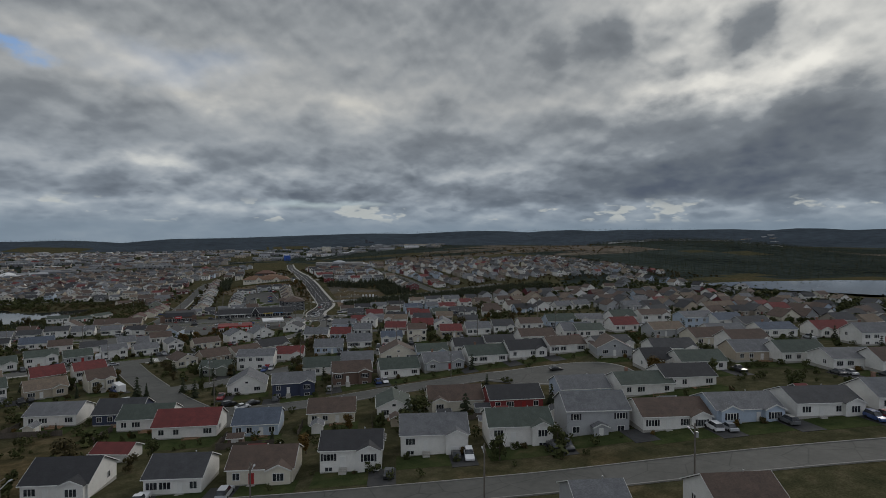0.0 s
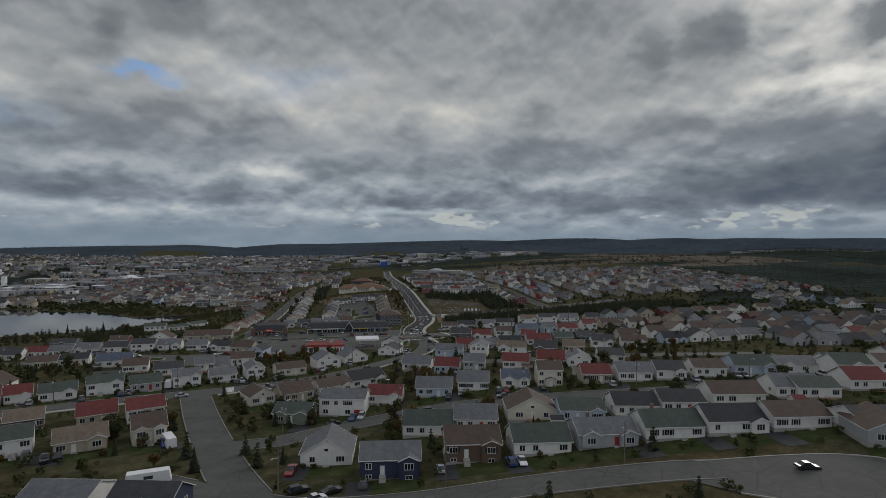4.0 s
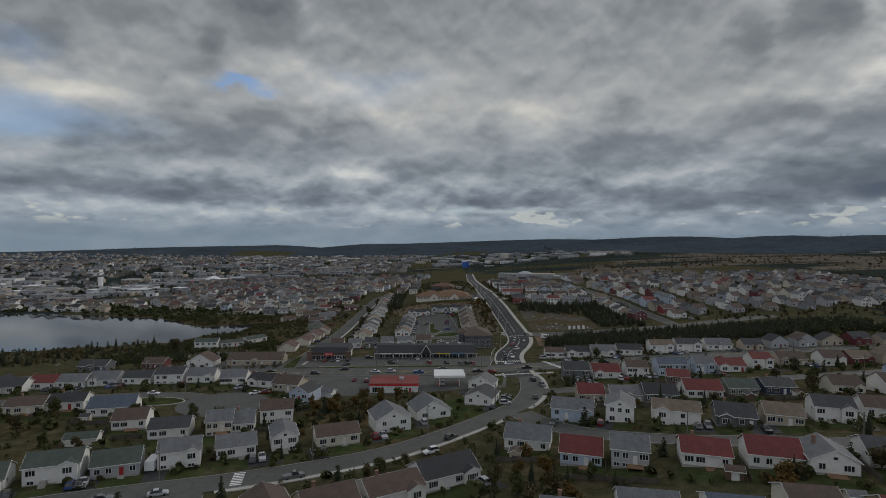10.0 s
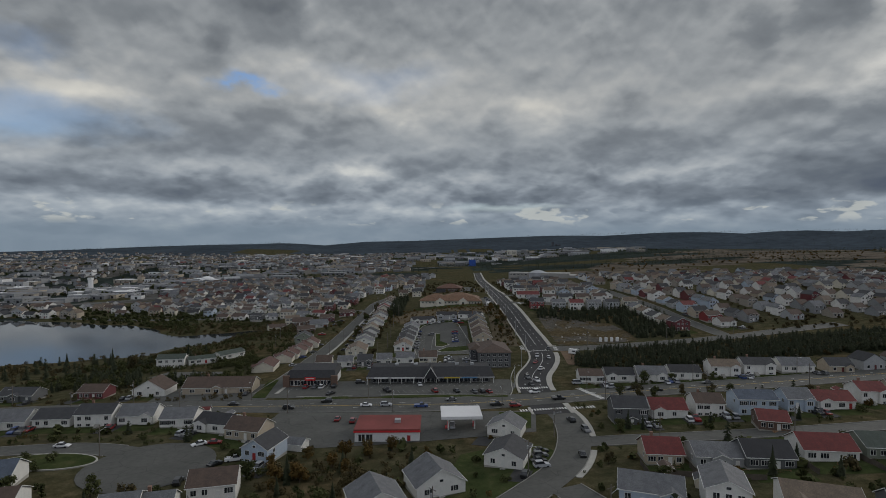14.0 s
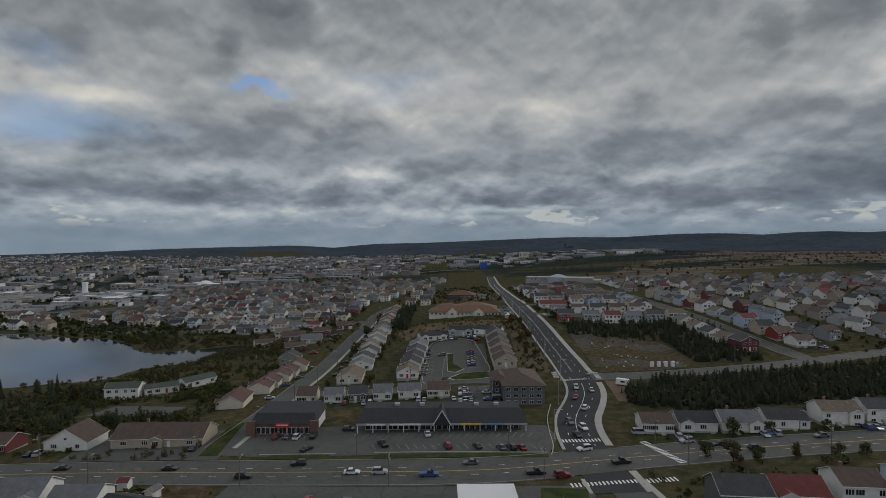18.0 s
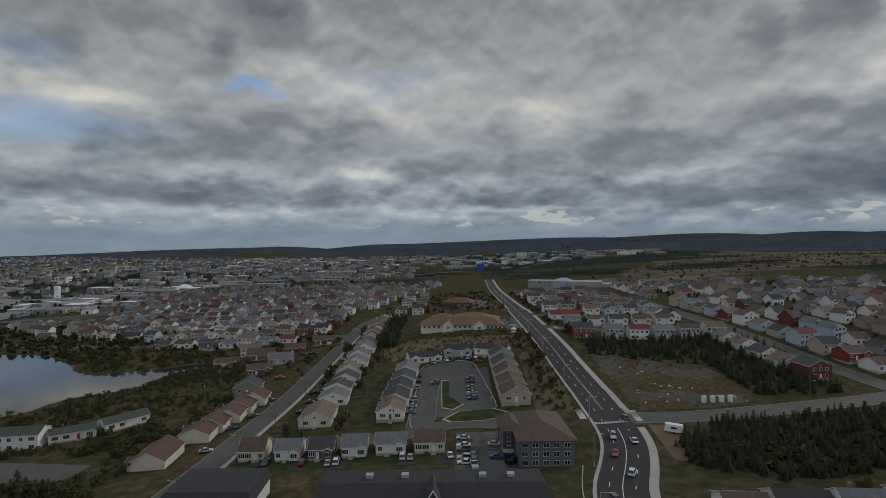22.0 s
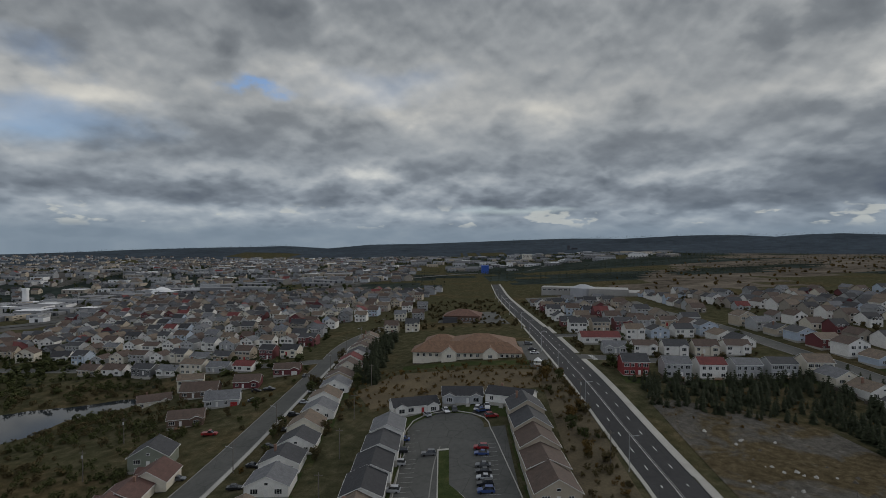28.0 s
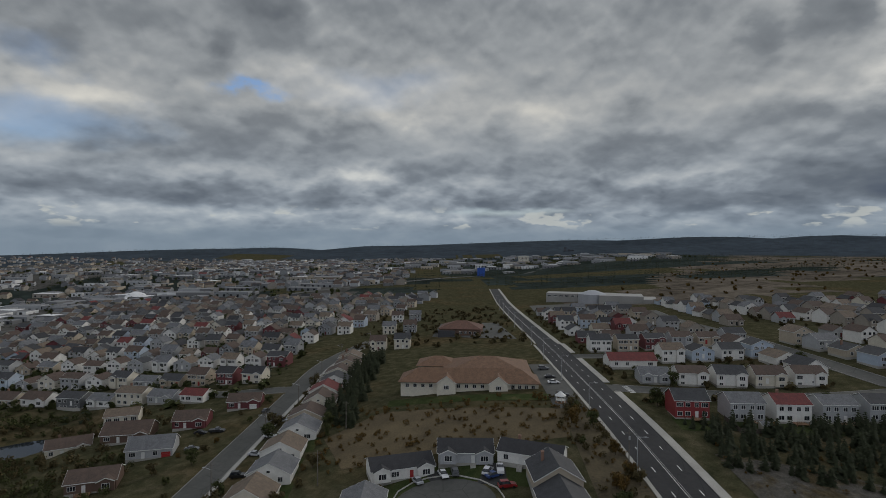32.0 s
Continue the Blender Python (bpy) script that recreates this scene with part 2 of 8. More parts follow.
def surface(key, colour, rough=0.8, fine=6.0, coarse=0.35, vary=0.25, spec=0.3, metal=0.0, relief=0.15):
    """A matt surface in one colour with stains and grain at two scales."""

    def build(tr, b):
        p = world_pos(tr)
        n1, n2 = noise_tex(tr, p, fine, 4), noise_tex(tr, p, coarse, 3)
        n = math_node(tr, "ADD", math_node(tr, "MULTIPLY", n1, 0.5), math_node(tr, "MULTIPLY", n2, 0.5))
        lo, hi = tuple(c * (1 - vary) for c in colour), tuple(min(1, c * (1 + vary)) for c in colour)
        tr.links.new(ramp(tr, n, [(0.32, lo), (0.68, hi)]), b.inputs["Base Color"])
        b.inputs["Roughness"].default_value = rough
        b.inputs["Specular IOR Level"].default_value = spec
        b.inputs["Metallic"].default_value = metal
        if relief:
            bump(tr, b, n1, relief)

    return material(key, build)


def siding(colour):
    """Horizontal vinyl boards: a shadow line put into the colour at each lap and slight weathering."""
    key = "siding_%.2f_%.2f_%.2f" % colour

    def build(tr, b):
        co = tr.nodes.new("ShaderNodeTexCoord").outputs["Object"]
        sep = tr.nodes.new("ShaderNodeSeparateXYZ")
        tr.links.new(co, sep.inputs[0])
        lap = math_node(tr, "FRACT", math_node(tr, "MULTIPLY", sep.outputs[2], 7.0))
        line = ramp(tr, lap, [(0.0, (0.7, 0.7, 0.7)), (0.16, (1, 1, 1))])
        stain = noise_tex(tr, co, 0.7, 4)
        base = ramp(tr, stain, [(0.3, tuple(c * 0.86 for c in colour)), (0.7, colour)])
        tr.links.new(mix_rgb(tr, 1.0, base, line, "MULTIPLY"), b.inputs["Base Color"])
        b.inputs["Roughness"].default_value = 0.55
        bump(tr, b, lap, 0.25)

    return material(key, build)


def shingles(colour):
    """Asphalt shingles in courses, blotched and streaked."""
    key = "shingles_%.3f_%.3f_%.3f" % colour

    def build(tr, b):
        co = tr.nodes.new("ShaderNodeTexCoord").outputs["Object"]
        brick = tr.nodes.new("ShaderNodeTexBrick")
        tr.links.new(co, brick.inputs["Vector"])
        brick.inputs["Scale"].default_value = 2.2
        brick.inputs["Mortar Size"].default_value = 0.02
        brick.inputs["Color1"].default_value = (*[c * 0.8 for c in colour], 1)
        brick.inputs["Color2"].default_value = (*[c * 1.15 for c in colour], 1)
        brick.inputs["Mortar"].default_value = (*[c * 0.6 for c in colour], 1)
        stain = noise_tex(tr, co, 0.6, 5, 0.6)
        dirt = ramp(tr, stain, [(0.3, (0.72, 0.72, 0.72)), (0.7, (1.15, 1.13, 1.1))])
        tr.links.new(mix_rgb(tr, 1.0, brick.outputs["Color"], dirt, "MULTIPLY"), b.inputs["Base Color"])
        b.inputs["Roughness"].default_value = 0.85
        bump(tr, b, brick.outputs["Fac"], 0.3)

    return material(key, build)


def ground_build(tr, b):
    p = world_pos(tr)
    n1, n2, n3 = noise_tex(tr, p, 0.02, 5, 0.6), noise_tex(tr, p, 0.25, 5, 0.6), noise_tex(tr, p, 3.0, 4, 0.65)
    grass = ramp(tr, n2, [(0.3, (0.035, 0.037, 0.020)), (0.5, (0.058, 0.056, 0.031)), (0.7, (0.090, 0.078, 0.048))])
    heath = ramp(tr, n2, [(0.3, (0.040, 0.038, 0.02)), (0.55, (0.085, 0.066, 0.036)), (0.75, (0.14, 0.11, 0.068))])
    patch = ramp(tr, n1, [(0.50, (0, 0, 0)), (0.66, (1, 1, 1))])
    base = mix_rgb(tr, patch, grass, heath)
    grain = ramp(tr, n3, [(0.3, (0.65, 0.65, 0.65)), (0.7, (1.3, 1.3, 1.3))])
    tr.links.new(mix_rgb(tr, 1.0, base, grain, "MULTIPLY"), b.inputs["Base Color"])
    b.inputs["Roughness"].default_value = 0.95
    b.inputs["Specular IOR Level"].default_value = 0.0
    bump(tr, b, n3, 0.5, 0.1)


def grass_build(tr, b):
    p = world_pos(tr)
    n2, n3 = noise_tex(tr, p, 0.22, 5, 0.6), noise_tex(tr, p, 4.0, 4, 0.65)
    base = ramp(tr, n2, [(0.3, (0.029, 0.041, 0.016)), (0.55, (0.049, 0.060, 0.025)), (0.75, (0.088, 0.079, 0.040))])
    grain = ramp(tr, n3, [(0.3, (0.7, 0.7, 0.7)), (0.7, (1.25, 1.25, 1.25))])
    tr.links.new(mix_rgb(tr, 1.0, base, grain, "MULTIPLY"), b.inputs["Base Color"])
    b.inputs["Roughness"].default_value = 0.95
    b.inputs["Specular IOR Level"].default_value = 0.0
    bump(tr, b, n3, 0.4, 0.05)


def asphalt_build(lo, hi):
    def build(tr, b):
        p = world_pos(tr)
        n1, n2, n3 = noise_tex(tr, p, 0.08, 5, 0.65), noise_tex(tr, p, 0.7, 4), noise_tex(tr, p, 14.0, 3)
        n = math_node(tr, "ADD", math_node(tr, "MULTIPLY", n1, 0.6), math_node(tr, "MULTIPLY", n2, 0.4))
        base = ramp(tr, n, [(0.35, lo), (0.65, hi)])
        crack = nd(tr, "ShaderNodeTexVoronoi", Scale=0.12)
        crack.feature = "DISTANCE_TO_EDGE"
        tr.links.new(p, crack.inputs["Vector"])
        seam = ramp(tr, crack.outputs["Distance"], [(0.004, (0.72, 0.72, 0.72)), (0.016, (1, 1, 1))])
        grain = ramp(tr, n3, [(0.3, (0.9, 0.9, 0.9)), (0.7, (1.1, 1.1, 1.1))])
        tr.links.new(mix_rgb(tr, 1.0, mix_rgb(tr, 1.0, base, grain, "MULTIPLY"), seam, "MULTIPLY"), b.inputs["Base Color"])
        b.inputs["Roughness"].default_value = 0.85
        b.inputs["Specular IOR Level"].default_value = 0.25

    return build


def leaf_build(a, c):
    def build(tr, b):
        r = tr.nodes.new("ShaderNodeNewGeometry").outputs["Random Per Island"]
        o = tr.nodes.new("ShaderNodeObjectInfo").outputs["Random"]
        f = math_node(tr, "ADD", math_node(tr, "MULTIPLY", r, 0.6), math_node(tr, "MULTIPLY", o, 0.4))
        tr.links.new(ramp(tr, f, [(0.0, a), (1.0, c)]), b.inputs["Base Color"])
        b.inputs["Roughness"].default_value = 0.8
        b.inputs["Specular IOR Level"].default_value = 0.05

    return build


def glass_build(tr, b):
    p = world_pos(tr)
    tr.links.new(ramp(tr, noise_tex(tr, p, 0.8, 2), [(0.4, (0.012, 0.014, 0.018)), (0.65, (0.05, 0.055, 0.06))]), b.inputs["Base Color"])
    b.inputs["Roughness"].default_value = 0.08
    b.inputs["Specular IOR Level"].default_value = 0.5


def water_build(tr, b):
    p = world_pos(tr)
    b.inputs["Base Color"].default_value = (0.02, 0.025, 0.03, 1)
    b.inputs["Roughness"].default_value = 0.04
    b.inputs["IOR"].default_value = 1.33
    bump(tr, b, noise_tex(tr, p, 0.25, 3, 0.5), 0.04, 0.05)


def paint(colour):
    key = "car_paint_%.2f_%.2f_%.2f" % colour

    def build(tr, b):
        b.inputs["Base Color"].default_value = (*colour, 1)
        b.inputs["Roughness"].default_value = 0.3
        b.inputs["Coat Weight"].default_value = 0.6
        b.inputs["Coat Roughness"].default_value = 0.08

    return material(key, build)


GROUND, GRASS = material("ground", ground_build), material("lawn", grass_build)
ASPHALT = material("asphalt", asphalt_build((0.060, 0.061, 0.056), (0.093, 0.093, 0.086)))
NEW_ASPHALT = material("new_asphalt", asphalt_build((0.022, 0.023, 0.024), (0.036, 0.036, 0.038)))
DRIVE = material("driveway_asphalt", asphalt_build((0.028, 0.028, 0.028), (0.05, 0.05, 0.05)))
KERB = surface("kerb_concrete", (0.20, 0.195, 0.18), 0.9, 3, 0.15, 0.3)
CONCRETE = surface("concrete", (0.33, 0.32, 0.29), 0.9, 5, 0.2, 0.2)
GRAVEL = surface("gravel", (0.075, 0.066, 0.053), 0.95, 2.5, 0.12, 0.5, relief=0.6)
LINE_WORN = surface("worn_parking_lines", (0.26, 0.26, 0.25), 0.8, 3, 0.5, 0.4, relief=0)
DIRT = surface("bare_earth", (0.12, 0.08, 0.05), 0.95, 1.2, 0.08, 0.5, relief=0.6)
WHITE_PAINT = surface("white_paint", (0.60, 0.60, 0.58), 0.6, 8, 0.8, 0.1, relief=0)
LINE_WHITE = surface("road_line_white", (0.62, 0.62, 0.60), 0.7, 9, 0.5, 0.25, relief=0)
LINE_YELLOW = surface("road_line_yellow", (0.50, 0.33, 0.06), 0.7, 9, 0.5, 0.25, relief=0)
DARK_WOOD = surface("weathered_wood", (0.10, 0.085, 0.07), 0.9, 8, 0.5, 0.35)
DECK_WOOD = surface("deck_wood", (0.22, 0.13, 0.075), 0.85, 8, 0.6, 0.3)
POLE_WOOD = surface("pole_wood", (0.13, 0.115, 0.10), 0.9, 6, 0.5, 0.3)
STEEL = surface("galvanised_steel", (0.38, 0.39, 0.40), 0.5, 6, 0.5, 0.12, metal=0.5, relief=0)
RUBBER = surface("rubber", (0.015, 0.015, 0.015), 0.8, 8, 1, 0.2, relief=0)
RIM = surface("wheel_rim", (0.4, 0.4, 0.42), 0.4, 8, 1, 0.2, metal=0.7, relief=0)
GLASS, WATER = material("window_glass", glass_build), material("lake_water", water_build)
TAIL = surface("tail_light", (0.35, 0.02, 0.02), 0.3, 8, 1, 0.1, relief=0)
HEAD = surface("head_light", (0.7, 0.7, 0.72), 0.2, 8, 1, 0.1, relief=0)
RED_DOOR = surface("red_door", (0.30, 0.03, 0.03), 0.5, 4, 0.5, 0.15, relief=0)
DOOR_WHITE = surface("door_white", (0.62, 0.62, 0.60), 0.5, 4, 0.5, 0.1, relief=0)
SHUTTER = surface("shutter_black", (0.025, 0.026, 0.03), 0.6, 4, 0.5, 0.2, relief=0)
SPRUCE = material("spruce_needles", leaf_build((0.016, 0.021, 0.013), (0.040, 0.046, 0.026)))
LEAF = material("green_leaves", leaf_build((0.026, 0.034, 0.014), (0.076, 0.080, 0.032)))
AUTUMN = material("autumn_leaves", leaf_build((0.045, 0.040, 0.014), (0.13, 0.075, 0.025)))
SCRUB = material("scrub_leaves", leaf_build((0.034, 0.033, 0.016), (0.100, 0.078, 0.038)))
BARK = surface("bark", (0.07, 0.055, 0.042), 0.95, 9, 1, 0.3)
WHITE, CREAM, GREY, BEIGE, PALEBLUE = (0.70, 0.69, 0.66), (0.60, 0.56, 0.47), (0.36, 0.37, 0.38), (0.42, 0.36, 0.28), (0.40, 0.47, 0.56)
NAVY, BROWN, RED, DKGREY, SAGE, MAROON = (0.030, 0.040, 0.080), (0.12, 0.075, 0.055), (0.22, 0.028, 0.03), (0.11, 0.115, 0.12), (0.19, 0.21, 0.17), (0.13, 0.03, 0.035)
R_GREY, R_DARK, R_BROWN, R_RED, R_GREEN, R_BLUE, R_TAN, R_BLACK = (0.13, 0.135, 0.145), (0.045, 0.047, 0.052), (0.085, 0.058, 0.045), (0.135, 0.027, 0.025), (0.055, 0.072, 0.060), (0.075, 0.095, 0.13), (0.15, 0.115, 0.085), (0.028, 0.029, 0.033)
R_RUST = (0.10, 0.052, 0.042)
# slate-blue aerial haze is put into the base colour of the ridges
HAZY_RIDGE = surface("haze_tinted_ridges", (0.048, 0.060, 0.072), 0.95, 0.02, 0.003, 0.3, spec=0.0, relief=0)
EARTH = surface("stripped_earth", (0.105, 0.09, 0.072), 0.95, 0.12, 0.018, 0.75, spec=0.0, relief=0)
YARD = surface("worn_yards", (0.088, 0.085, 0.078), 0.95, 0.09, 0.012, 0.55, spec=0.0, relief=0)
FAR_HILL = surface("conifer_hills", (0.030, 0.038, 0.034), 0.95, 0.06, 0.006, 0.65, spec=0.0, relief=0)


def lot_build(tr, b):
    """Cleared land: grey rubble, brown earth and dry grass in patches."""
    p = world_pos(tr)
    n1, n2, n3 = noise_tex(tr, p, 0.055, 5, 0.65, 0.6), noise_tex(tr, p, 0.5, 5, 0.65), noise_tex(tr, p, 3.5, 4, 0.7)
    earth = ramp(tr, n2, [(0.3, (0.046, 0.037, 0.022)), (0.55, (0.088, 0.070, 0.041)), (0.75, (0.135, 0.110, 0.070))])
    rubble = ramp(tr, n2, [(0.3, (0.060, 0.056, 0.048)), (0.6, (0.105, 0.098, 0.085)), (0.78, (0.19, 0.18, 0.16))])
    base = mix_rgb(tr, ramp(tr, n1, [(0.47, (0, 0, 0)), (0.56, (1, 1, 1))]), earth, rubble)
    grain = ramp(tr, n3, [(0.3, (0.6, 0.6, 0.6)), (0.7, (1.35, 1.35, 1.35))])
    tr.links.new(mix_rgb(tr, 1.0, base, grain, "MULTIPLY"), b.inputs["Base Color"])
    b.inputs["Roughness"].default_value = 0.95
    b.inputs["Specular IOR Level"].default_value = 0.0
    bump(tr, b, n3, 0.7, 0.2)


LOT = material("cleared_lot", lot_build)

# ---- the lie of the land ----
LAND = [
    (20, 99, 18.5), (54, 93, 20), (81, 83, 23), (61, 136, 17), (18, 188, 11.5), (-10, 224, 8),
    (-39, 215, 8.7), (-26, 218, 8.8), (-60, 205, 10), (60, 236, 14.5), (-68, 300, 5), (60, 312, 9.5),
    (-96, 354, 3.2), (39, 371, 3.2), (-27, 384, 0.5), (0, 446, 0.5), (-48, 463, -1), (55, 466, 0.3),
    (68, 526, 2.8), (72, 503, 2.2), (-3, 575, 1.5), (31, 534, 1.6), (5, 612, 7.5), (1, 650, 10.5),
    (-67, 530, -4), (-70, 656, 0), (-12, 547, -0.3),
]
LAND_FAR = [
    (36, 634, 11.5), (50, 618, 11.5), (77, 689, 14), (64, 643, 13), (114, 650, 12), (136, 915, 14),
    (-250, 530, -13), (-400, 640, -13), (0, -100, 30), (-250, 100, 9), (250, 100, 25), (172, 377, 10),
    (250, 500, 10), (-117, 612, -6), (-204, 705, -9), (-450, 900, -16), (-734, 1311, -40), (420, 800, 24),
    (700, 1000, 28), (300, 1100, 19), (90, 1983, -22), (320, 2733, -10), (-1500, 2500, -40), (1500, 1500, 26),
    (-1500, 800, -28), (1500, 200, 25), (156, 622, 13), (151, 677, 16), (204, 700, 21), (159, 586, 9),
    (171, 544, 7),
]
CTRL = np.array(LAND + LAND_FAR, float)


def _kernel(d):
    s = math.sqrt(3) * d / 220.0
    return 400 * (1 + s) * np.exp(-s)


CTRL_W = np.linalg.solve(_kernel(np.hypot(CTRL[:, None, 0] - CTRL[None, :, 0], CTRL[:, None, 1] - CTRL[None, :, 1])) + np.eye(len(CTRL)) * 0.5, CTRL[:, 2] - 5.0)

RIDGE_AT = [-1.3, -0.9, -0.67, -0.6, -0.5, -0.38, -0.28, -0.21, -0.14, -0.05, 0.0, 0.2, 0.37, 0.53, 0.65, 0.95, 1.3]
RIDGE_TOP = [-20, -14, 0, 12, 32, 48, 62, 38, 66, 72, 80, 112, 128, 134, 138, 138, 136]

WATERS = [([(-560, 470), (-420, 478), (-330, 520), (-287, 536), (-263, 552), (-232, 560), (-203, 578), (-188, 604), (-172, 632), (-160, 660), (-157, 676), (-168, 677), (-188, 664), (-206, 648), (-222, 650), (-240, 668), (-262, 690), (-330, 715), (-396, 733), (-560, 738)], -13.0),
          ([(470, 488), (488, 430), (503, 390), (545, 325), (640, 300), (800, 420), (690, 470), (560, 492)], 10.5)]


def shore_distance(px, py, shore):
    """Metres from a shore, below 0 on the water."""
    best, inside = np.full(px.shape, 1e9), np.zeros(px.shape, bool)
    for (x0, y0), (x1, y1) in zip(shore, shore[1:] + shore[:1]):
        t = np.clip(((px - x0) * (x1 - x0) + (py - y0) * (y1 - y0)) / ((x1 - x0) ** 2 + (y1 - y0) ** 2), 0, 1)
        best = np.minimum(best, np.hypot(px - x0 - t * (x1 - x0), py - y0 - t * (y1 - y0)))
        cross = ((y0 > py) != (y1 > py)) & (px < (x1 - x0) * (py - y0) / (y1 - y0 + 1e-12) + x0)
        inside ^= cross
    wob = 2.5 * np.sin(px * 0.11 + py * 0.07) + 2.0 * np.sin(px * 0.05 - py * 0.16)
    return np.where(inside, -best, best) + wob


def land(x, y):
    """Ground height; works on arrays."""
    x, y = np.asarray(x, float), np.asarray(y, float)
    d = np.hypot(x[..., None] - CTRL[:, 0], y[..., None] - CTRL[:, 1])
    h = 5.0 + _kernel(d) @ CTRL_W
    # ridges on the skyline: height by bearing, and the wooded hill to the east
    r, bearing = np.hypot(x, y) + 1e-6, np.arctan2(x, np.maximum(y, 1.0))
    top = np.interp(bearing, RIDGE_AT, RIDGE_TOP)
    h = h + np.exp(-(((r - 4350) / 520) ** 2)) * (top - 5.0)
    low = np.clip((r - 1700) / 900, 0, 1) * np.clip((0.25 - bearing) / 0.5, 0, 1)
    h = h - 22 * low * np.exp(-(((r - 3000) / 1100) ** 2))
    # the land falls away behind the ridges
    h = h - 0.05 * np.maximum(r - 4650, 0)
    # a plateau of stripped land and woods beyond the north-east estate
    h = h + 24 * np.clip((y - 1000) / 700, 0, 1) * np.clip((x - 150) / 500, 0, 1) * np.clip((3600 - r) / 600, 0, 1)
    h = h + 43 * np.exp(-(((y - 1150) / 380) ** 2) - ((x - 1150) / 380) ** 2)
    for shore, level in WATERS:
        near = (x > min(p[0] for p in shore) - 60) & (x < max(p[0] for p in shore) + 60) & (y > min(p[1] for p in shore) - 60) & (y < max(p[1] for p in shore) + 60)
        if near.any():
            d = shore_distance(x[near], y[near], shore)
            out = level + np.clip(d / 28, 0, 1) ** 1.5 * np.maximum(h[near] - level, 0.8)
            h[near] = np.where(d < 0, level - np.clip(-d * (0.12 if level < 0 else 0.4), 0, 2.5 if level < 0 else 8.0), out)
    return h


def hz(x, y):
    return float(land(np.array([x]), np.array([y]))[0])


class Shape:
    """Collects corners and faces of one part."""

    def __init__(self):
        self.v, self.f = [], []

    def add(self, verts, faces):
        n = len(self.v)
        self.v += [tuple(p) for p in verts]
        self.f += [tuple(i + n for i in face) for face in faces]
        return self

    def box(self, x0, x1, y0, y1, z0, z1):
        return self.add([(x0, y0, z0), (x1, y0, z0), (x1, y1, z0), (x0, y1, z0), (x0, y0, z1), (x1, y0, z1), (x1, y1, z1), (x0, y1, z1)],
                        [(0, 3, 2, 1), (4, 5, 6, 7), (0, 1, 5, 4), (1, 2, 6, 5), (2, 3, 7, 6), (3, 0, 4, 7)])

    def quad(self, a, b, c, d):
        return self.add([a, b, c, d], [(0, 1, 2, 3)])

    def tube(self, x, y, z0, z1, r0, r1, n=8):
        ring = [(math.cos(2 * math.pi * k / n), math.sin(2 * math.pi * k / n)) for k in range(n)]
        vs = [(x + r0 * c, y + r0 * s, z0) for c, s in ring] + [(x + r1 * c, y + r1 * s, z1) for c, s in ring]
        return self.add(vs, [(k, (k + 1) % n, n + (k + 1) % n, n + k) for k in range(n)] + [tuple(range(n))[::-1], tuple(range(n, 2 * n))])

    def flight(self, x0, x1, wall, edge, top, rise, n):
        """Steps in one piece: a landing from the wall to its edge, then n treads going down."""
        prof = [(wall, -0.6), (wall, top)]
        for k in range(n):
            prof += [(edge - 0.28 * k, top - rise * k), (edge - 0.28 * k, top - rise * (k + 1))]
        prof.append((prof[-1][0], -0.6))
        m = len(prof)
        return self.add([(x0, *p) for p in prof] + [(x1, *p) for p in prof],
                        [(k, (k + 1) % m, m + (k + 1) % m, m + k) for k in range(m)] + [tuple(range(m))[::-1], tuple(range(m, 2 * m))])

    def mesh(self, name, mat, smooth=False):
        me = bpy.data.meshes.new(name)
        me.from_pydata(self.v, [], self.f)
        me.materials.append(mat)
        if smooth:
            me.polygons.foreach_set("use_smooth", [True] * len(me.polygons))
        me.update()
        return me


def part(name, shape, mat, parent, label="", at=None, smooth=False):
    """One mesh object under a thing or a part. shape: a Shape or a mesh that is shared."""
    ob = new(name, shape.mesh(name, mat, smooth) if isinstance(shape, Shape) else shape)
    ob.parent = parent
    if at is not None:
        ob.matrix_basis = at
    if label:
        ob["label"] = label
    return ob


def thing(name, label, category, group="", m=None):
    ob = tagged(new(name), label, category, group)
    if m is not None:
        ob.matrix_basis = m
    return ob


def graded(lo, hi, near_lo, near_hi, step, grow=1.11):
    out = list(np.arange(near_lo, near_hi + step / 2, step))
    s, p = step, near_hi
    while p < hi:
        s *= grow
        p += s
        out.append(min(p, hi))
    s, p = step, near_lo
    while p > lo:
        s *= grow
        p -= s
        out.insert(0, max(p, lo))
    return np.array(out)


def far_wood(x, y):
    """Where conifer woods cover the far plain and the hills."""
    r = math.hypot(x, y)
    if r > 3500 + 250 * math.sin(x * 0.004):
        return True
    if 455 < x < 830 and 290 < y < 505 or cleared(x, y) or y < 1180 and -420 < x < 560 and x < 0.62 * y or r < 470 or y < 60:
        return False
    n = noise.noise(Vector((x * 0.0023, y * 0.0036, 3.1))) + 0.4 * noise.noise(Vector((x * 0.009, y * 0.011, 1.7)))
    return n > (-0.4 if x > 350 and y < 1500 else -0.12 if x > 60 else 0.10)


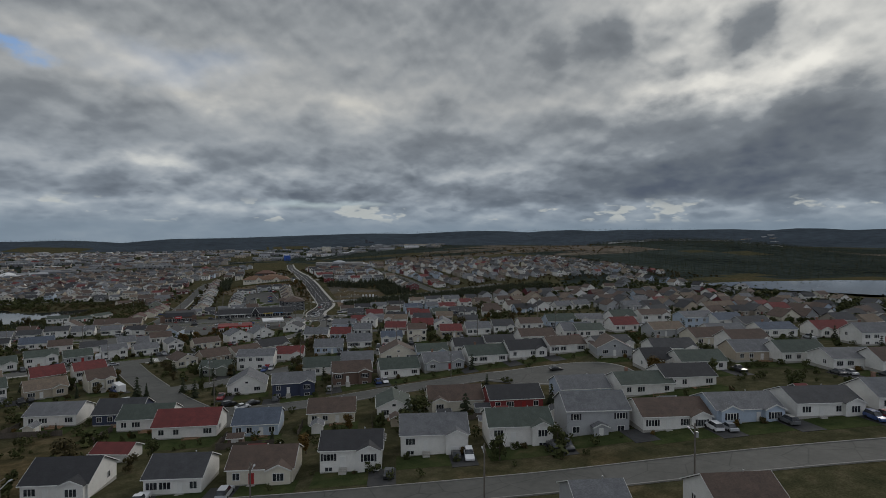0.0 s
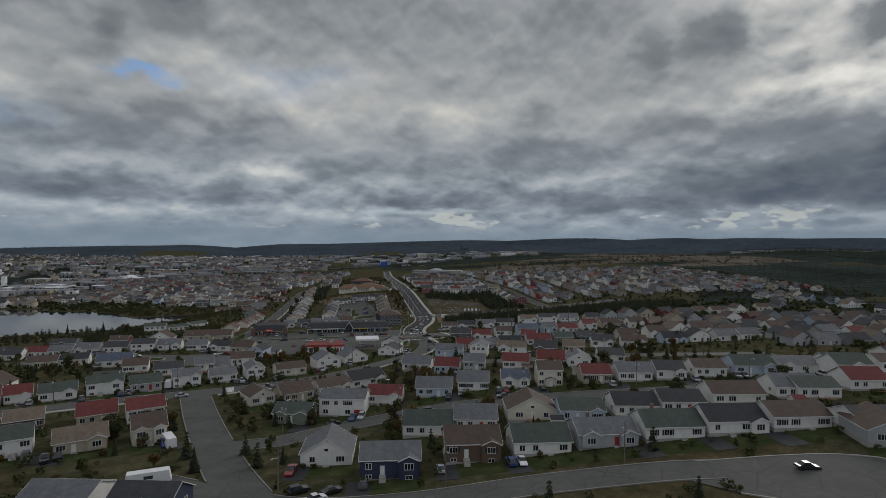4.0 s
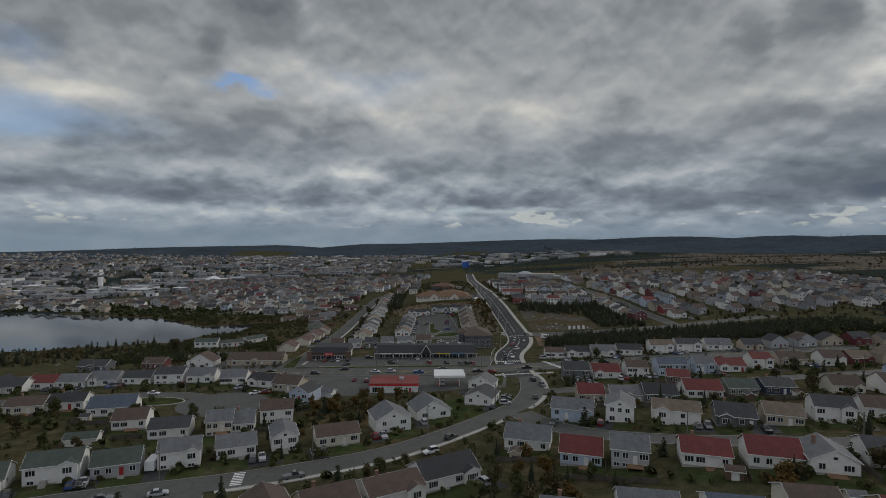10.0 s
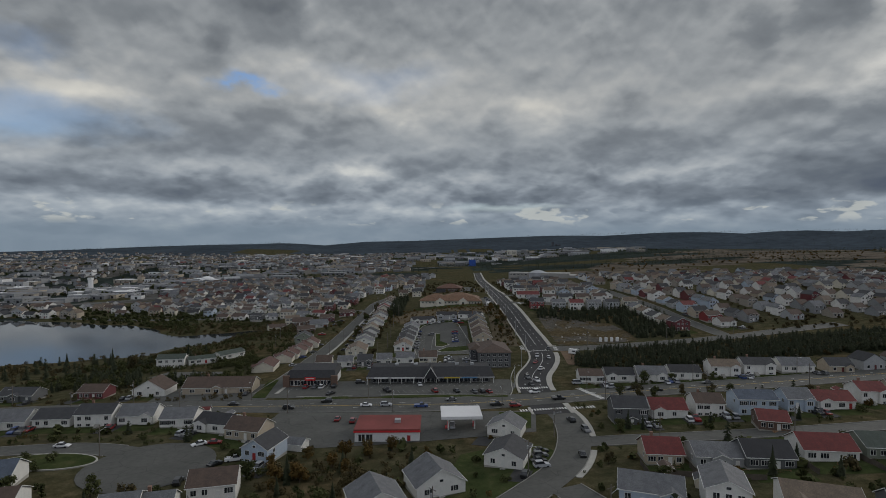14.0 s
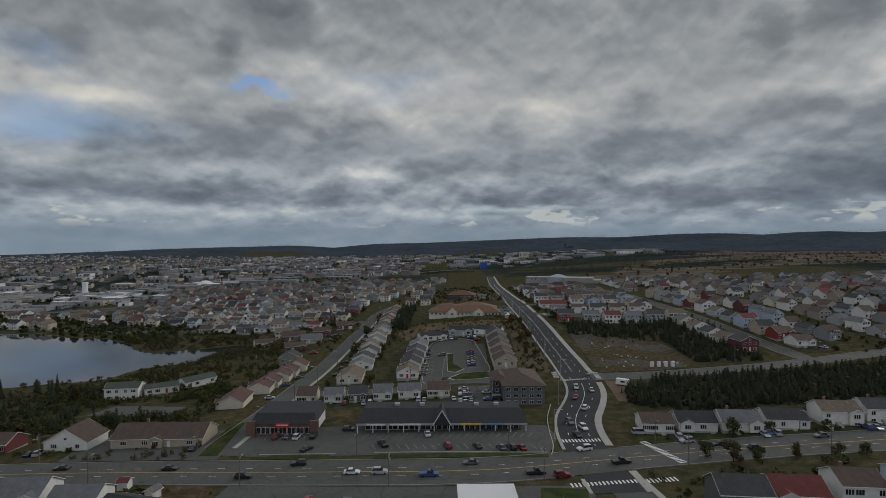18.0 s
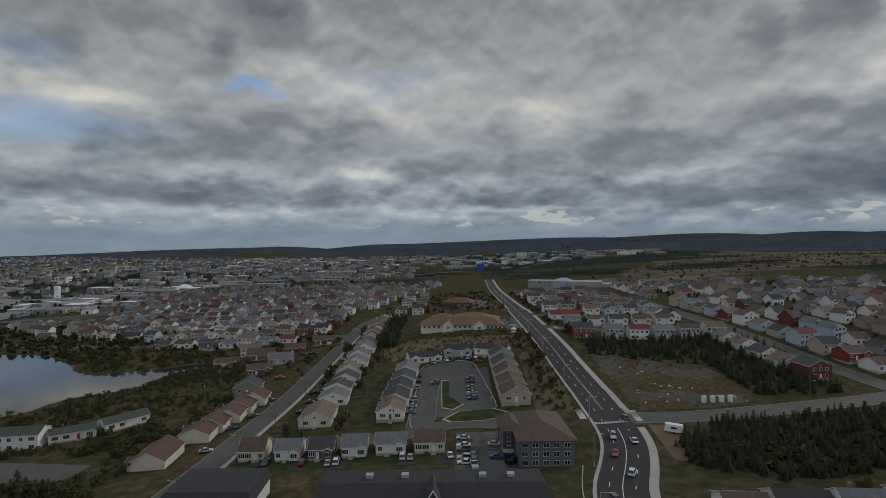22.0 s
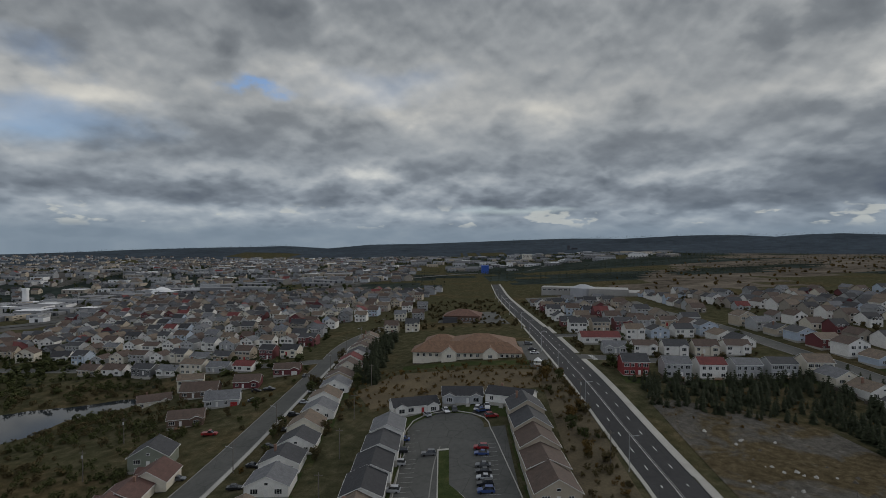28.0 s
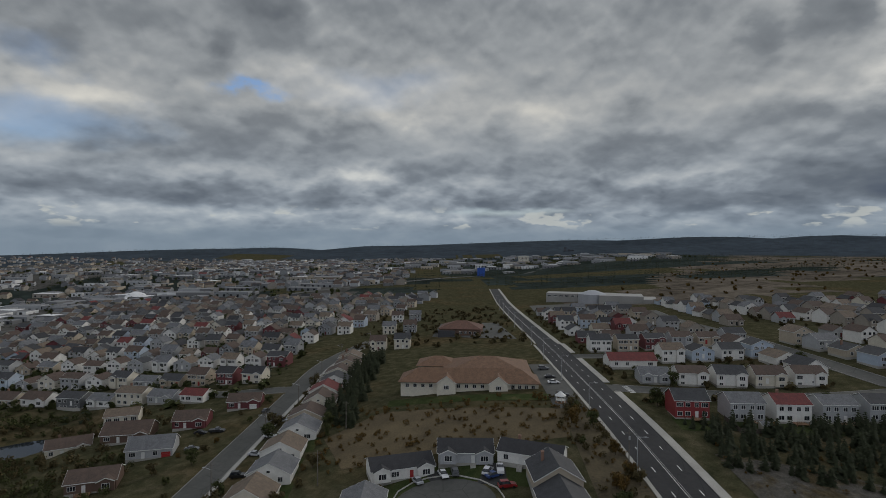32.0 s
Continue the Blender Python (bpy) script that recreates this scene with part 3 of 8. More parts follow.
def cleared(x, y):
    """Stripped earth between the north-east estate and the woods, with belts of trees left standing."""
    if not 110 < x < 2000 or y > 2700 or (x - 1180) ** 2 + (y - 1150) ** 2 < 330 ** 2:
        return False
    edge = 40 * noise.noise(Vector((x * 0.01, y * 0.01, 0.3))) + 25 * noise.noise(Vector((x * 0.04, y * 0.03, 2.3)))
    if not 905 + 0.04 * x + edge < y < 1000 + 1.5 * (x - 110) + edge * 2.0:
        return False
    return noise.noise(Vector((x * 0.0032, y * 0.006, 5.0))) + 0.3 * noise.noise(Vector((x * 0.02, y * 0.03, 8.0))) > -0.16


def yards(x, y):
    """Paved and gravelled works on the plain to the north-west."""
    return y > 850 and x < -60 - 0.18 * (y - 850) and y > 900 + 0.9 * (x + 420) and math.hypot(x, y) < 3300 and noise.noise(Vector((x * 0.006, y * 0.008, 11.0))) > -0.25


def make_ground():
    gx, gy = graded(-4300, 4300, -290, 240, 5.0), graded(-400, 4750, -20, 760, 5.0)
    X, Y = np.meshgrid(gx, gy)
    Zg = land(X, Y)
    nx, ny = len(gx), len(gy)
    verts = np.stack([X, Y, Zg], -1).reshape(-1, 3)
    i = (np.arange(ny - 1)[:, None] * nx + np.arange(nx - 1)).ravel()
    faces = np.stack([i, i + 1, i + nx + 1, i + nx], -1)
    me = bpy.data.meshes.new("ground")
    me.from_pydata(verts.tolist(), [], faces.tolist())
    me.polygons.foreach_set("use_smooth", [True] * len(me.polygons))
    me.materials.append(GROUND)
    me.materials.append(FAR_HILL)
    cx, cy = verts[faces].mean(1)[:, 0], verts[faces].mean(1)[:, 1]
    wooded = np.array([far_wood(a, b) for a, b in zip(cx, cy)])
    me.materials.append(EARTH)
    bare = np.array([cleared(a, b) for a, b in zip(cx, cy)])
    me.materials.append(HAZY_RIDGE)
    me.materials.append(YARD)
    paved = np.array([yards(a, b) for a, b in zip(cx, cy)]) & ~wooded & ~bare
    # wooded faces beyond 3 km take the colour with haze in it
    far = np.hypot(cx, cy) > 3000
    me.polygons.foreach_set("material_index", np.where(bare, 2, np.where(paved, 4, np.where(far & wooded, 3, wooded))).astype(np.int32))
    tagged(new("ground", me), "rolling suburban land with grass, heath and far hills", "ground", kind="structure")


make_ground()
for shore, level in WATERS:
    sh = Shape()
    if level < 0:
        xs, ys = [p[0] for p in shore], [p[1] for p in shore]
        sh.quad((min(xs) - 20, min(ys) - 20, level - 0.12), (max(xs) + 20, min(ys) - 20, level - 0.12), (max(xs) + 20, max(ys) + 20, level - 0.12), (min(xs) - 20, max(ys) + 20, level - 0.12))
    else:
        sh.add([(px, py, level + 1.1) for px, py in shore], [tuple(range(len(shore)))])
    tagged(new("water", sh.mesh("water", WATER)), "still grey lake reflecting the clouds", "lake", kind="structure")


def smooth_line(points, step=4.0):
    """Points along a rounded line through the given ones."""
    p = [Vector((*q, 0)) for q in points]
    p = [2 * p[0] - p[1]] + p + [2 * p[-1] - p[-2]]
    out = []
    for a, b, c, d in zip(p, p[1:], p[2:], p[3:]):
        n = max(2, int((c - b).length / step))
        for k in range(n):
            t = k / n
            out.append(0.5 * ((2 * b) + (c - a) * t + (2 * a - 5 * b + 4 * c - d) * t * t + (3 * b - a - 3 * c + d) * t ** 3))
    out.append(p[-2])
    return out


def sides(line):
    res = []
    for k, q in enumerate(line):
        d = (line[min(k + 1, len(line) - 1)] - line[max(k - 1, 0)]).normalized()
        res.append(Vector((d.y, -d.x, 0)))
    return res


def strip(sh, line, off0, off1, up, thick=0.0, up2=None):
    """A ribbon laid on the land between two distances to the right of a line; thick: a raised slab with sides."""
    side = sides(line)
    a, b = [q + s * off0 for q, s in zip(line, side)], [q + s * off1 for q, s in zip(line, side)]
    za, zb = land([q.x for q in a], [q.y for q in a]) + up, land([q.x for q in b], [q.y for q in b]) + up
    n = len(line)
    vs = [(q.x, q.y, z) for q, z in zip(a, za)] + [(q.x, q.y, z) for q, z in zip(b, zb)]
    fs = [(k, n + k, n + k + 1, k + 1) for k in range(n - 1)]
    if thick:
        vs += [(x, y, z - thick) for x, y, z in vs]
        fs += [(k, k + 1, 2 * n + k + 1, 2 * n + k) for k in range(n - 1)] + [(n + k, 3 * n + k, 3 * n + k + 1, n + k + 1) for k in range(n - 1)]
        fs += [(0, 2 * n, 3 * n, n), (n - 1, 2 * n - 1, 4 * n - 1, 3 * n - 1)]
    sh.add(vs, [f[::-1] for f in fs])


def patch(sh, outline, up, thick=0.0, cell=6.0):
    """A flat piece laid on the land, its outline given anticlockwise; filled from its middle."""
    pts = []
    for (x0, y0), (x1, y1) in zip(outline, outline[1:] + outline[:1]):
        n = max(1, int(math.hypot(x1 - x0, y1 - y0) / cell))
        pts += [(x0 + (x1 - x0) * k / n, y0 + (y1 - y0) * k / n) for k in range(n)]
    bm = bmesh.new()
    edge = [bm.verts.new((x, y, 0)) for x, y in pts]
    bm.faces.new(edge)
    bmesh.ops.triangulate(bm, faces=bm.faces[:])
    big = [e for e in bm.edges if e.calc_length() > cell * 2]
    for _ in range(3):
        big = [e for e in bm.edges if e.calc_length() > cell * 2]
        if big:
            bmesh.ops.subdivide_edges(bm, edges=big, cuts=1)
            bmesh.ops.triangulate(bm, faces=bm.faces[:])
    bm.normal_update()
    bm.verts.index_update()
    zs = land([v.co.x for v in bm.verts], [v.co.y for v in bm.verts]) + up
    vs = [(v.co.x, v.co.y, z) for v, z in zip(bm.verts, zs)]
    fs = [tuple(v.index for v in (f.verts if f.normal.z > 0 else reversed(f.verts))) for f in bm.faces]
    if thick:
        n = len(edge)
        m = len(vs)
        vs += [(x, y, z - thick) for x, y, z in vs[:n]]
        fs += [(k, m + k, m + (k + 1) % n, (k + 1) % n) for k in range(n)]
    bm.free()
    sh.add(vs, fs)

# ---- roads: centre lines, half widths ----
ROADS = {
    "street_a": ([(-90, 122), (-40, 104), (0, 92), (24, 86), (40, 82), (69, 74), (103, 64), (160, 48)], 4.6, 0.10, ASPHALT),
    "street_b": ([(-46, 190), (-24, 176), (-8, 168), (14, 166), (39, 167), (65, 165), (78, 162)], 4.6, 0.12, ASPHALT),
    "street_s": ([(-58, 276), (-48, 247), (-38, 220), (-27, 192), (-16, 168), (-8, 150)], 5.2, 0.10, ASPHALT),
    "street_d": ([(-36, 211), (-19, 214), (0, 225), (26, 231), (45, 229), (74, 222), (104, 216), (170, 208)], 4.4, 0.115, ASPHALT),
    "street_f": ([(-190, 205), (-125, 245), (-93, 263), (-72, 273), (-52, 281), (-32, 290), (-10, 302), (8, 318), (25, 337), (37, 354), (44, 374), (47, 395), (46, 412)], 5.0, 0.13, ASPHALT),
    "street_e": ([(33, 338), (39, 322), (48, 309), (60, 300), (77, 292), (96, 287), (117, 281), (180, 265)], 4.4, 0.11, ASPHALT),
    "street_h": ([(46, 372), (64, 372), (91, 371), (120, 371), (151, 373), (210, 380)], 4.4, 0.12, ASPHALT),
    "street_g": ([(-230, 345), (-180, 358), (-140, 366), (-110, 370), (-88, 366)], 4.6, 0.10, ASPHALT),
    "main_road": ([(-420, 408), (-200, 419), (-140, 420), (-86, 420), (-33, 420), (11, 421), (58, 430), (97, 434), (147, 436), (260, 448), (420, 470)], 8.5, 0.15, ASPHALT),
    "avenue": ([(43.5, 405), (43, 440), (44.5, 458), (47.5, 471), (53, 485), (57, 498), (58.8, 512), (59, 530), (58.8, 548)], 6.7, 0.14, NEW_ASPHALT),
    "avenue_north": ([(58.8, 547), (57.8, 566), (56.3, 592), (55, 620), (53.8, 660), (53.3, 702), (53.4, 748)], 6.6, 0.14, NEW_ASPHALT),
    "avenue_far": ([(53.4, 747), (53.4, 800), (53.8, 855), (55, 985), (57, 1050), (62, 1180)], 5.2, 0.14, NEW_ASPHALT),
    "street_t": ([(-76, 440), (-75, 492), (-75, 523), (-73.2, 556), (-70.4, 610), (-67, 685), (-64.5, 745), (-48, 800)], 4.6, 0.11, ASPHALT),
    "street_loop": ([(-74, 512), (-60, 511), (-48, 509), (-31, 509), (-17, 512), (-4, 520), (8, 522), (28, 518)], 4.4, 0.12, ASPHALT),
    "court": ([(-10, 516), (-10, 540), (-9, 570), (-5, 590)], 5.0, 0.13, ASPHALT),
    "street_n": ([(178, 538), (174, 580), (167, 630), (160, 680), (155, 740), (150, 810), (158, 880)], 4.4, 0.13, ASPHALT),
    "street_p": ([(58, 662), (75, 659), (100, 656), (135, 651), (162, 650)], 4.0, 0.12, ASPHALT),
    "street_q": ([(54, 716), (76, 714), (118, 716), (156, 722)], 4.0, 0.12, ASPHALT),
    "street_w": ([(-67, 700), (-101, 704), (-158, 712), (-219, 721), (-330, 738), (-430, 760)], 4.2, 0.12, ASPHALT),
    "highway": ([(-760, 740), (-560, 830), (-430, 930), (-372, 986), (-333, 1030), (-271, 1113), (-207, 1216), (-120, 1340), (-20, 1496), (160, 1850), (400, 2300)], 9.0, 0.5, ASPHALT),
    "side_road": ([(59, 521), (75, 520), (95, 520), (144, 528), (180, 535), (260, 552)], 4.8, 0.12, ASPHALT),
}
LINES = {}
for key, (pts, half, up, mat) in ROADS.items():
    LINES[key] = smooth_line(pts)
    sh = Shape()
    n = max(2, int(half / 2))
    for k in range(n):
        strip(sh, LINES[key], -half + 2 * half * k / n, -half + 2 * half * (k + 1) / n, up)
    tagged(new("road", sh.mesh("road", mat)), "worn grey asphalt street" if mat is ASPHALT else "fresh dark asphalt avenue", "road", kind="structure")


CIRCLES = [(-80, 357, 17, 19), (98, 147, 16, 15), (88, 149, 12, 13), (-1, 590, 13, 11)]


def on_road(x, y, skip=None, extra=0.3):
    if any(((x - cx) / (rx + extra)) ** 2 + ((y - cy) / (ry + extra)) ** 2 < 1 for cx, cy, rx, ry in CIRCLES):
        return True
    for key, line in LINES.items():
        if key == skip:
            continue
        half = ROADS[key][1]
        for q in line[::1]:
            if abs(q.x - x) < half + 3 and abs(q.y - y) < half + 3 and math.hypot(q.x - x, q.y - y) < half + extra:
                return True
    return False


def kerbs(key, side, inner, outer, up, name, mat, label):
    """A raised strip along one side of a road, broken where another road joins."""
    line = LINES[key]
    run, sh = [], Shape()
    off = sides(line)
    for q, s in list(zip(line, off)) + [(None, None)]:
        free = q is not None and not on_road(q.x + s.x * side * outer, q.y + s.y * side * outer, key)
        if free:
            run.append(q)
        else:
            if len(run) > 2:
                a, b = (inner, outer) if side > 0 else (-outer, -inner)
                strip(sh, run, a, b, up, 0.3)
            run = []
    if sh.v:
        tagged(new(name, sh.mesh(name, mat)), label, name, kind="structure")


for key, (pts, half, up, mat) in ROADS.items():
    if key in ("highway",):
        continue
    for s in (-1, 1):
        kerbs(key, s, half - 0.02, half + 0.28, up + 0.14, "kerb", CONCRETE if key.startswith("avenue") else KERB, "pale concrete kerb along the street")
for key, half in (("avenue", 6.7), ("avenue_north", 6.6), ("avenue_far", 5.2)):
    for s, w in ((1, 2.2), (-1, 0.7)):
        kerbs(key, s, half + 0.3, half + 0.3 + w, 0.27, "pavement", CONCRETE, "pale concrete pavement beside the avenue")
kerbs("street_f", 1, 5.3, 6.9, 0.24, "pavement", CONCRETE, "pale concrete pavement beside the street")
kerbs("street_t", 1, 4.9, 6.3, 0.22, "pavement", CONCRETE, "pale concrete pavement beside the street")


def lay(name, outline, up, mat, label, thick=0.0, category=""):
    sh = Shape()
    patch(sh, outline, up, thick)
    return tagged(new(name, sh.mesh(name, mat)), label, category or name, kind="structure")


def disc(x, y, rx, ry, n=28, turn=0.0):
    c, s = math.cos(radians(turn)), math.sin(radians(turn))
    return [(x + rx * math.cos(a) * c - ry * math.sin(a) * s, y + rx * math.cos(a) * s + ry * math.sin(a) * c) for a in (2 * math.pi * k / n for k in range(n))]


lay("road", disc(-80, 357, 17, 19), 0.145, ASPHALT, "wide grey asphalt turning circle")
lay("kerb", disc(-110, 358, 14, 7), 0.30, CONCRETE, "pale concrete kerb of a traffic island", 0.3)
lay("lawn", disc(-110, 358, 13.4, 6.4), 0.34, GRASS, "grass on a traffic island")
BULB = [(69, 160), (75, 151), (87.5, 139), (95.6, 132), (101, 127), (107.6, 130), (112, 139), (113.5, 148), (111, 156), (104, 160.6), (94, 163.5), (70, 168)]
lay("road", BULB, 0.15, ASPHALT, "grey asphalt turning circle")
lay("road", disc(-1, 590, 13, 11), 0.155, ASPHALT, "grey asphalt turning circle of the court")
lay("road", [(-14, 530), (19, 530), (19, 588), (-14, 588)], 0.135, ASPHALT, "asphalt forecourt between the terraces")
ISLE = [(-3.4, 576), (-2.6, 540), (1.9, 537), (6.4, 543), (3.4, 549), (0.4, 554), (0.2, 576)]
MOUTH = [(-2.3, 527), (0.5, 523.5), (14, 524), (27, 529), (18, 536.5), (4, 535)]
for outline, words in ((ISLE, "island in the court"), (MOUTH, "lawn at the court")):
    cx, cy = sum(p[0] for p in outline) / len(outline), sum(p[1] for p in outline) / len(outline)
    lay("kerb", outline, 0.29, CONCRETE, "pale concrete kerb round the " + words, 0.3)
    lay("lawn", [(cx + (px - cx) * 0.9, cy + (py - cy) * 0.95) for px, py in outline], 0.33, GRASS, "grass on the " + words)


def kerb_run(points, label, wide=0.3, up=0.27):
    sh = Shape()
    strip(sh, smooth_line(points), -wide / 2, wide / 2, up, 0.3)
    tagged(new("kerb", sh.mesh("kerb", CONCRETE)), label, "kerb", kind="structure")


kerb_run([(-13, 519), (-14.6, 530), (-14.4, 562), (-14.6, 591), (-9, 601), (3, 602), (12.5, 595), (14, 587), (15.6, 577), (19.3, 545), (18.8, 537)], "pale concrete kerb round the court")
kerb_run(BULB[1:-1] + [(76, 166.8)], "worn concrete kerb round the turning circle")
kerb_run([(31, 432), (33, 440), (34, 452), (36, 468), (40, 484)], "pale kerb between the shops and the avenue")
kerb_run([(-60, 433.6), (-36, 433.4)], "pale kerb of the verge")
kerb_run([(-24, 434), (30, 434)], "pale kerb of the verge")
lay("car_park", [(-62, 432), (30, 432), (36, 448), (34, 460), (-78, 460), (-76, 434)], 0.125, ASPHALT, "grey asphalt parking lot before the shops")
lay("car_park", [(-48, 372), (34, 385), (38, 410), (-60, 411), (-62, 385)], 0.13, ASPHALT, "grey asphalt forecourt of the filling station")
lay("car_park", [(-122, 430), (-72, 430), (-72, 460), (-122, 460)], 0.12, ASPHALT, "grey asphalt lot beside the hall")
lay("car_park", [(6, 478), (22, 478), (22, 508), (2, 508)], 0.125, DRIVE, "dark asphalt lot beside the apartment block")
lay("car_park", [(36, 640), (46, 640), (46, 700), (36, 700)], 0.12, ASPHALT, "narrow parking lot beside the care home")
lay("car_park", [(70, 860), (128, 860), (120, 960), (76, 960)], 0.2, ASPHALT, "grey asphalt school parking lot")
lay("car_park", [(-10, 800), (40, 770), (36, 850), (-5, 860)], 0.2, ASPHALT, "grey asphalt lot beside a brown building")
lay("bare_ground", [(72, 527), (100, 528), (122, 534), (124, 556), (106, 572), (84, 584), (72, 590)], 0.10, LOT, "grey gravel and rubble on a cleared lot")
lay("bare_ground", [(72, 585), (84, 582), (106, 570), (124, 556), (120, 580), (96, 598), (72, 606)], 0.09, LOT, "brown bare earth slope of a cleared lot")
lay("bare_ground", [(68, 486), (78, 482), (80, 512), (70, 514)], 0.09, DIRT, "brown bare earth beside the avenue")
lay("bare_ground", [(-30, 612), (36, 618), (40, 640), (-24, 650), (-40, 634)], 0.08, surface("dry_grass", (0.085, 0.065, 0.035), 0.95, 2.0, 0.1, 0.5, relief=0.6), "dry brown grass slope below the care home")
lay("car_park", [(2, 482), (17.5, 482), (18.5, 513), (3, 513)], 0.13, ASPHALT, "asphalt parking lot beside the apartment block")
lay("lawn", [(-79, 433), (-73, 433), (-78.3, 469), (-83, 469)], 0.17, GRASS, "grass strip between two parking lots")
lay("car_park", [(-122, 431), (-80, 431), (-83, 440), (-124, 440)], 0.12, ASPHALT, "worn asphalt forecourt of the hall")
lay("bare_ground", [(34, 532), (49, 530), (49, 600), (47, 650), (38, 650), (36, 600)], 0.07, surface("dry_bank", (0.075, 0.06, 0.034), 0.95, 1.5, 0.12, 0.5, relief=0.6), "dry brown grass bank below the avenue")
lay("car_park", [(-152, 505), (-155, 490), (-126, 483), (-115, 486), (-116, 498), (-139, 503)], 0.12, ASPHALT, "worn asphalt lot below the white inn")
lay("lawn", [(20, 384), (33, 389), (36, 408), (24, 409)], 0.16, GRASS, "grass verge at the crossroads")
lay("lawn", [(-58, 429.5), (-36, 429.5), (-38, 433), (-56, 433)], 0.17, GRASS, "grass verge beside the main road")
lay("lawn", [(-24, 429.5), (30, 430), (30, 433.5), (-22, 433)], 0.17, GRASS, "grass verge beside the main road")
lay("lawn", [(18, 330), (30, 346), (38, 364), (28, 376), (8, 366), (2, 340)], 0.07, GRASS, "lawn beside the curving street")

# ---- paint on the avenue and the crossroads ----
def dashes(key, off, width, dash, gap, y0, y1, mat, label, up=0.155):
    sh, line, off_v = Shape(), LINES[key], None
    fine = []
    for a, b in zip(line, line[1:]):
        n = max(1, int((b - a).length))
        fine += [a.lerp(b, k / n) for k in range(n)]
    run, d = [], 0.0
    for k, q in enumerate(fine):
        if not y0 <= q.y <= y1:
            continue
        d = (d + 1) % (dash + gap) if gap else 0
        if d < dash or not gap:
            run.append(q)
        elif len(run) > 1:
            strip(sh, run, off - width / 2, off + width / 2, up)
            run = []
    if len(run) > 1:
        strip(sh, run, off - width / 2, off + width / 2, up)
    tagged(new("road_marking", sh.mesh("road_marking", mat)), label, "road marking", kind="structure")


for off in (-3.4, 3.4):
    for key in ("avenue", "avenue_north"):
        dashes(key, off, 0.22, 3, 6, 440, 1000, LINE_WHITE, "white dashed lane line")
for off in (-0.45, 0.1):
    for key in ("avenue", "avenue_north", "avenue_far"):
        dashes(key, off, 0.14, 3, 0, 530, 1000, LINE_WHITE if off < 0 else LINE_WORN, "double centre line")
dashes("avenue", 0.0, 0.2, 3, 0, 446, 512, LINE_WHITE, "centre line")
for off in (-2.8, 2.8):
    dashes("main_road", off, 0.16, 3, 5, 400, 500, LINE_WHITE, "white dashed lane line", 0.165)
dashes("main_road", 0.0, 0.25, 3, 0, 400, 500, LINE_YELLOW, "faded yellow centre line", 0.165)


def zebra(x0, y0, x1, y1, length, up=0.175):
    """Bars of a crossing between two kerbs."""
    a, b = Vector((x0, y0)), Vector((x1, y1))
    d = (b - a).normalized()
    nrm = Vector((-d.y, d.x)) * length / 2
    n = int((b - a).length / 1.1)
    top = tagged(new("crossing"), "white zebra crossing bars on the asphalt", "crossing", kind="structure")
    for k in range(n):
        p, q = a + d * (k * 1.1 + 0.2), a + d * (k * 1.1 + 0.75)
        z = hz(*p) + up
        sh = Shape().quad((*(p - nrm), z), (*(q - nrm), z), (*(q + nrm), z), (*(p + nrm), z))
        part("bar", sh, LINE_WHITE, top)


zebra(36.5, 444, 50, 445, 2.6)
zebra(32, 410, 62, 413, 2.6)
zebra(68, 424, 62, 444, 2.6)
zebra(52.3, 517, 65.4, 518, 2.6)
zebra(49.5, 521, 49.8, 531, 2.6)
zebra(68.6, 517, 69, 529, 2.6)
zebra(67.2, 655, 66.8, 664, 2.2)
zebra(-48, 288, -46, 278.5, 2.8)


def stalls(x0, y0, x1, y1, n, length, lean=0.0):
    """Painted lines between parking places."""
    a, b = Vector((x0, y0)), Vector((x1, y1))
    d = (b - a).normalized()
    nrm = Vector((-d.y, d.x)) * length + d * lean
    sh = Shape()
    for k in range(n + 1):
        p = a.lerp(b, k / n)
        q = p + nrm
        w = d * 0.07
        sh.quad(*[(c.x, c.y, hz(c.x, c.y) + 0.165) for c in (p - w, p + w, q + w, q - w)])
    tagged(new("road_marking", sh.mesh("road_marking", LINE_WORN)), "white lines between parking places", "road marking", kind="structure")


stalls(-30, 446.5, 26, 447.5, 21, 4.6, 2.0)
stalls(-24, 436.5, 30, 437, 20, 4.4, -1.6)
stalls(-66, 446, -50, 446.5, 6, 4.6)
stalls(7.5, 511, 7.5, 485, 10, -4.6)
stalls(13, 485, 13, 511, 10, -4.4)
stalls(9.0, 545, 10.2, 577, 12, -5.0)
stalls(-9.6, 532, -9.8, 590, 21, 4.4)

# ---- kinds of things ----
COLOUR_NAMES = {WHITE: "white", CREAM: "cream", GREY: "grey", BEIGE: "beige", PALEBLUE: "pale blue", NAVY: "navy blue", BROWN: "dark brown", RED: "red", DKGREY: "charcoal", SAGE: "sage green", MAROON: "maroon",
                R_GREY: "grey", R_DARK: "dark grey", R_BROWN: "brown", R_RED: "red", R_GREEN: "green-grey", R_BLUE: "blue-grey", R_TAN: "tan", R_BLACK: "black", R_RUST: "reddish-brown"}
SHARED = {}
HOUSES = []


def shared(key, make):
    if key not in SHARED:
        SHARED[key] = make()
    return SHARED[key]


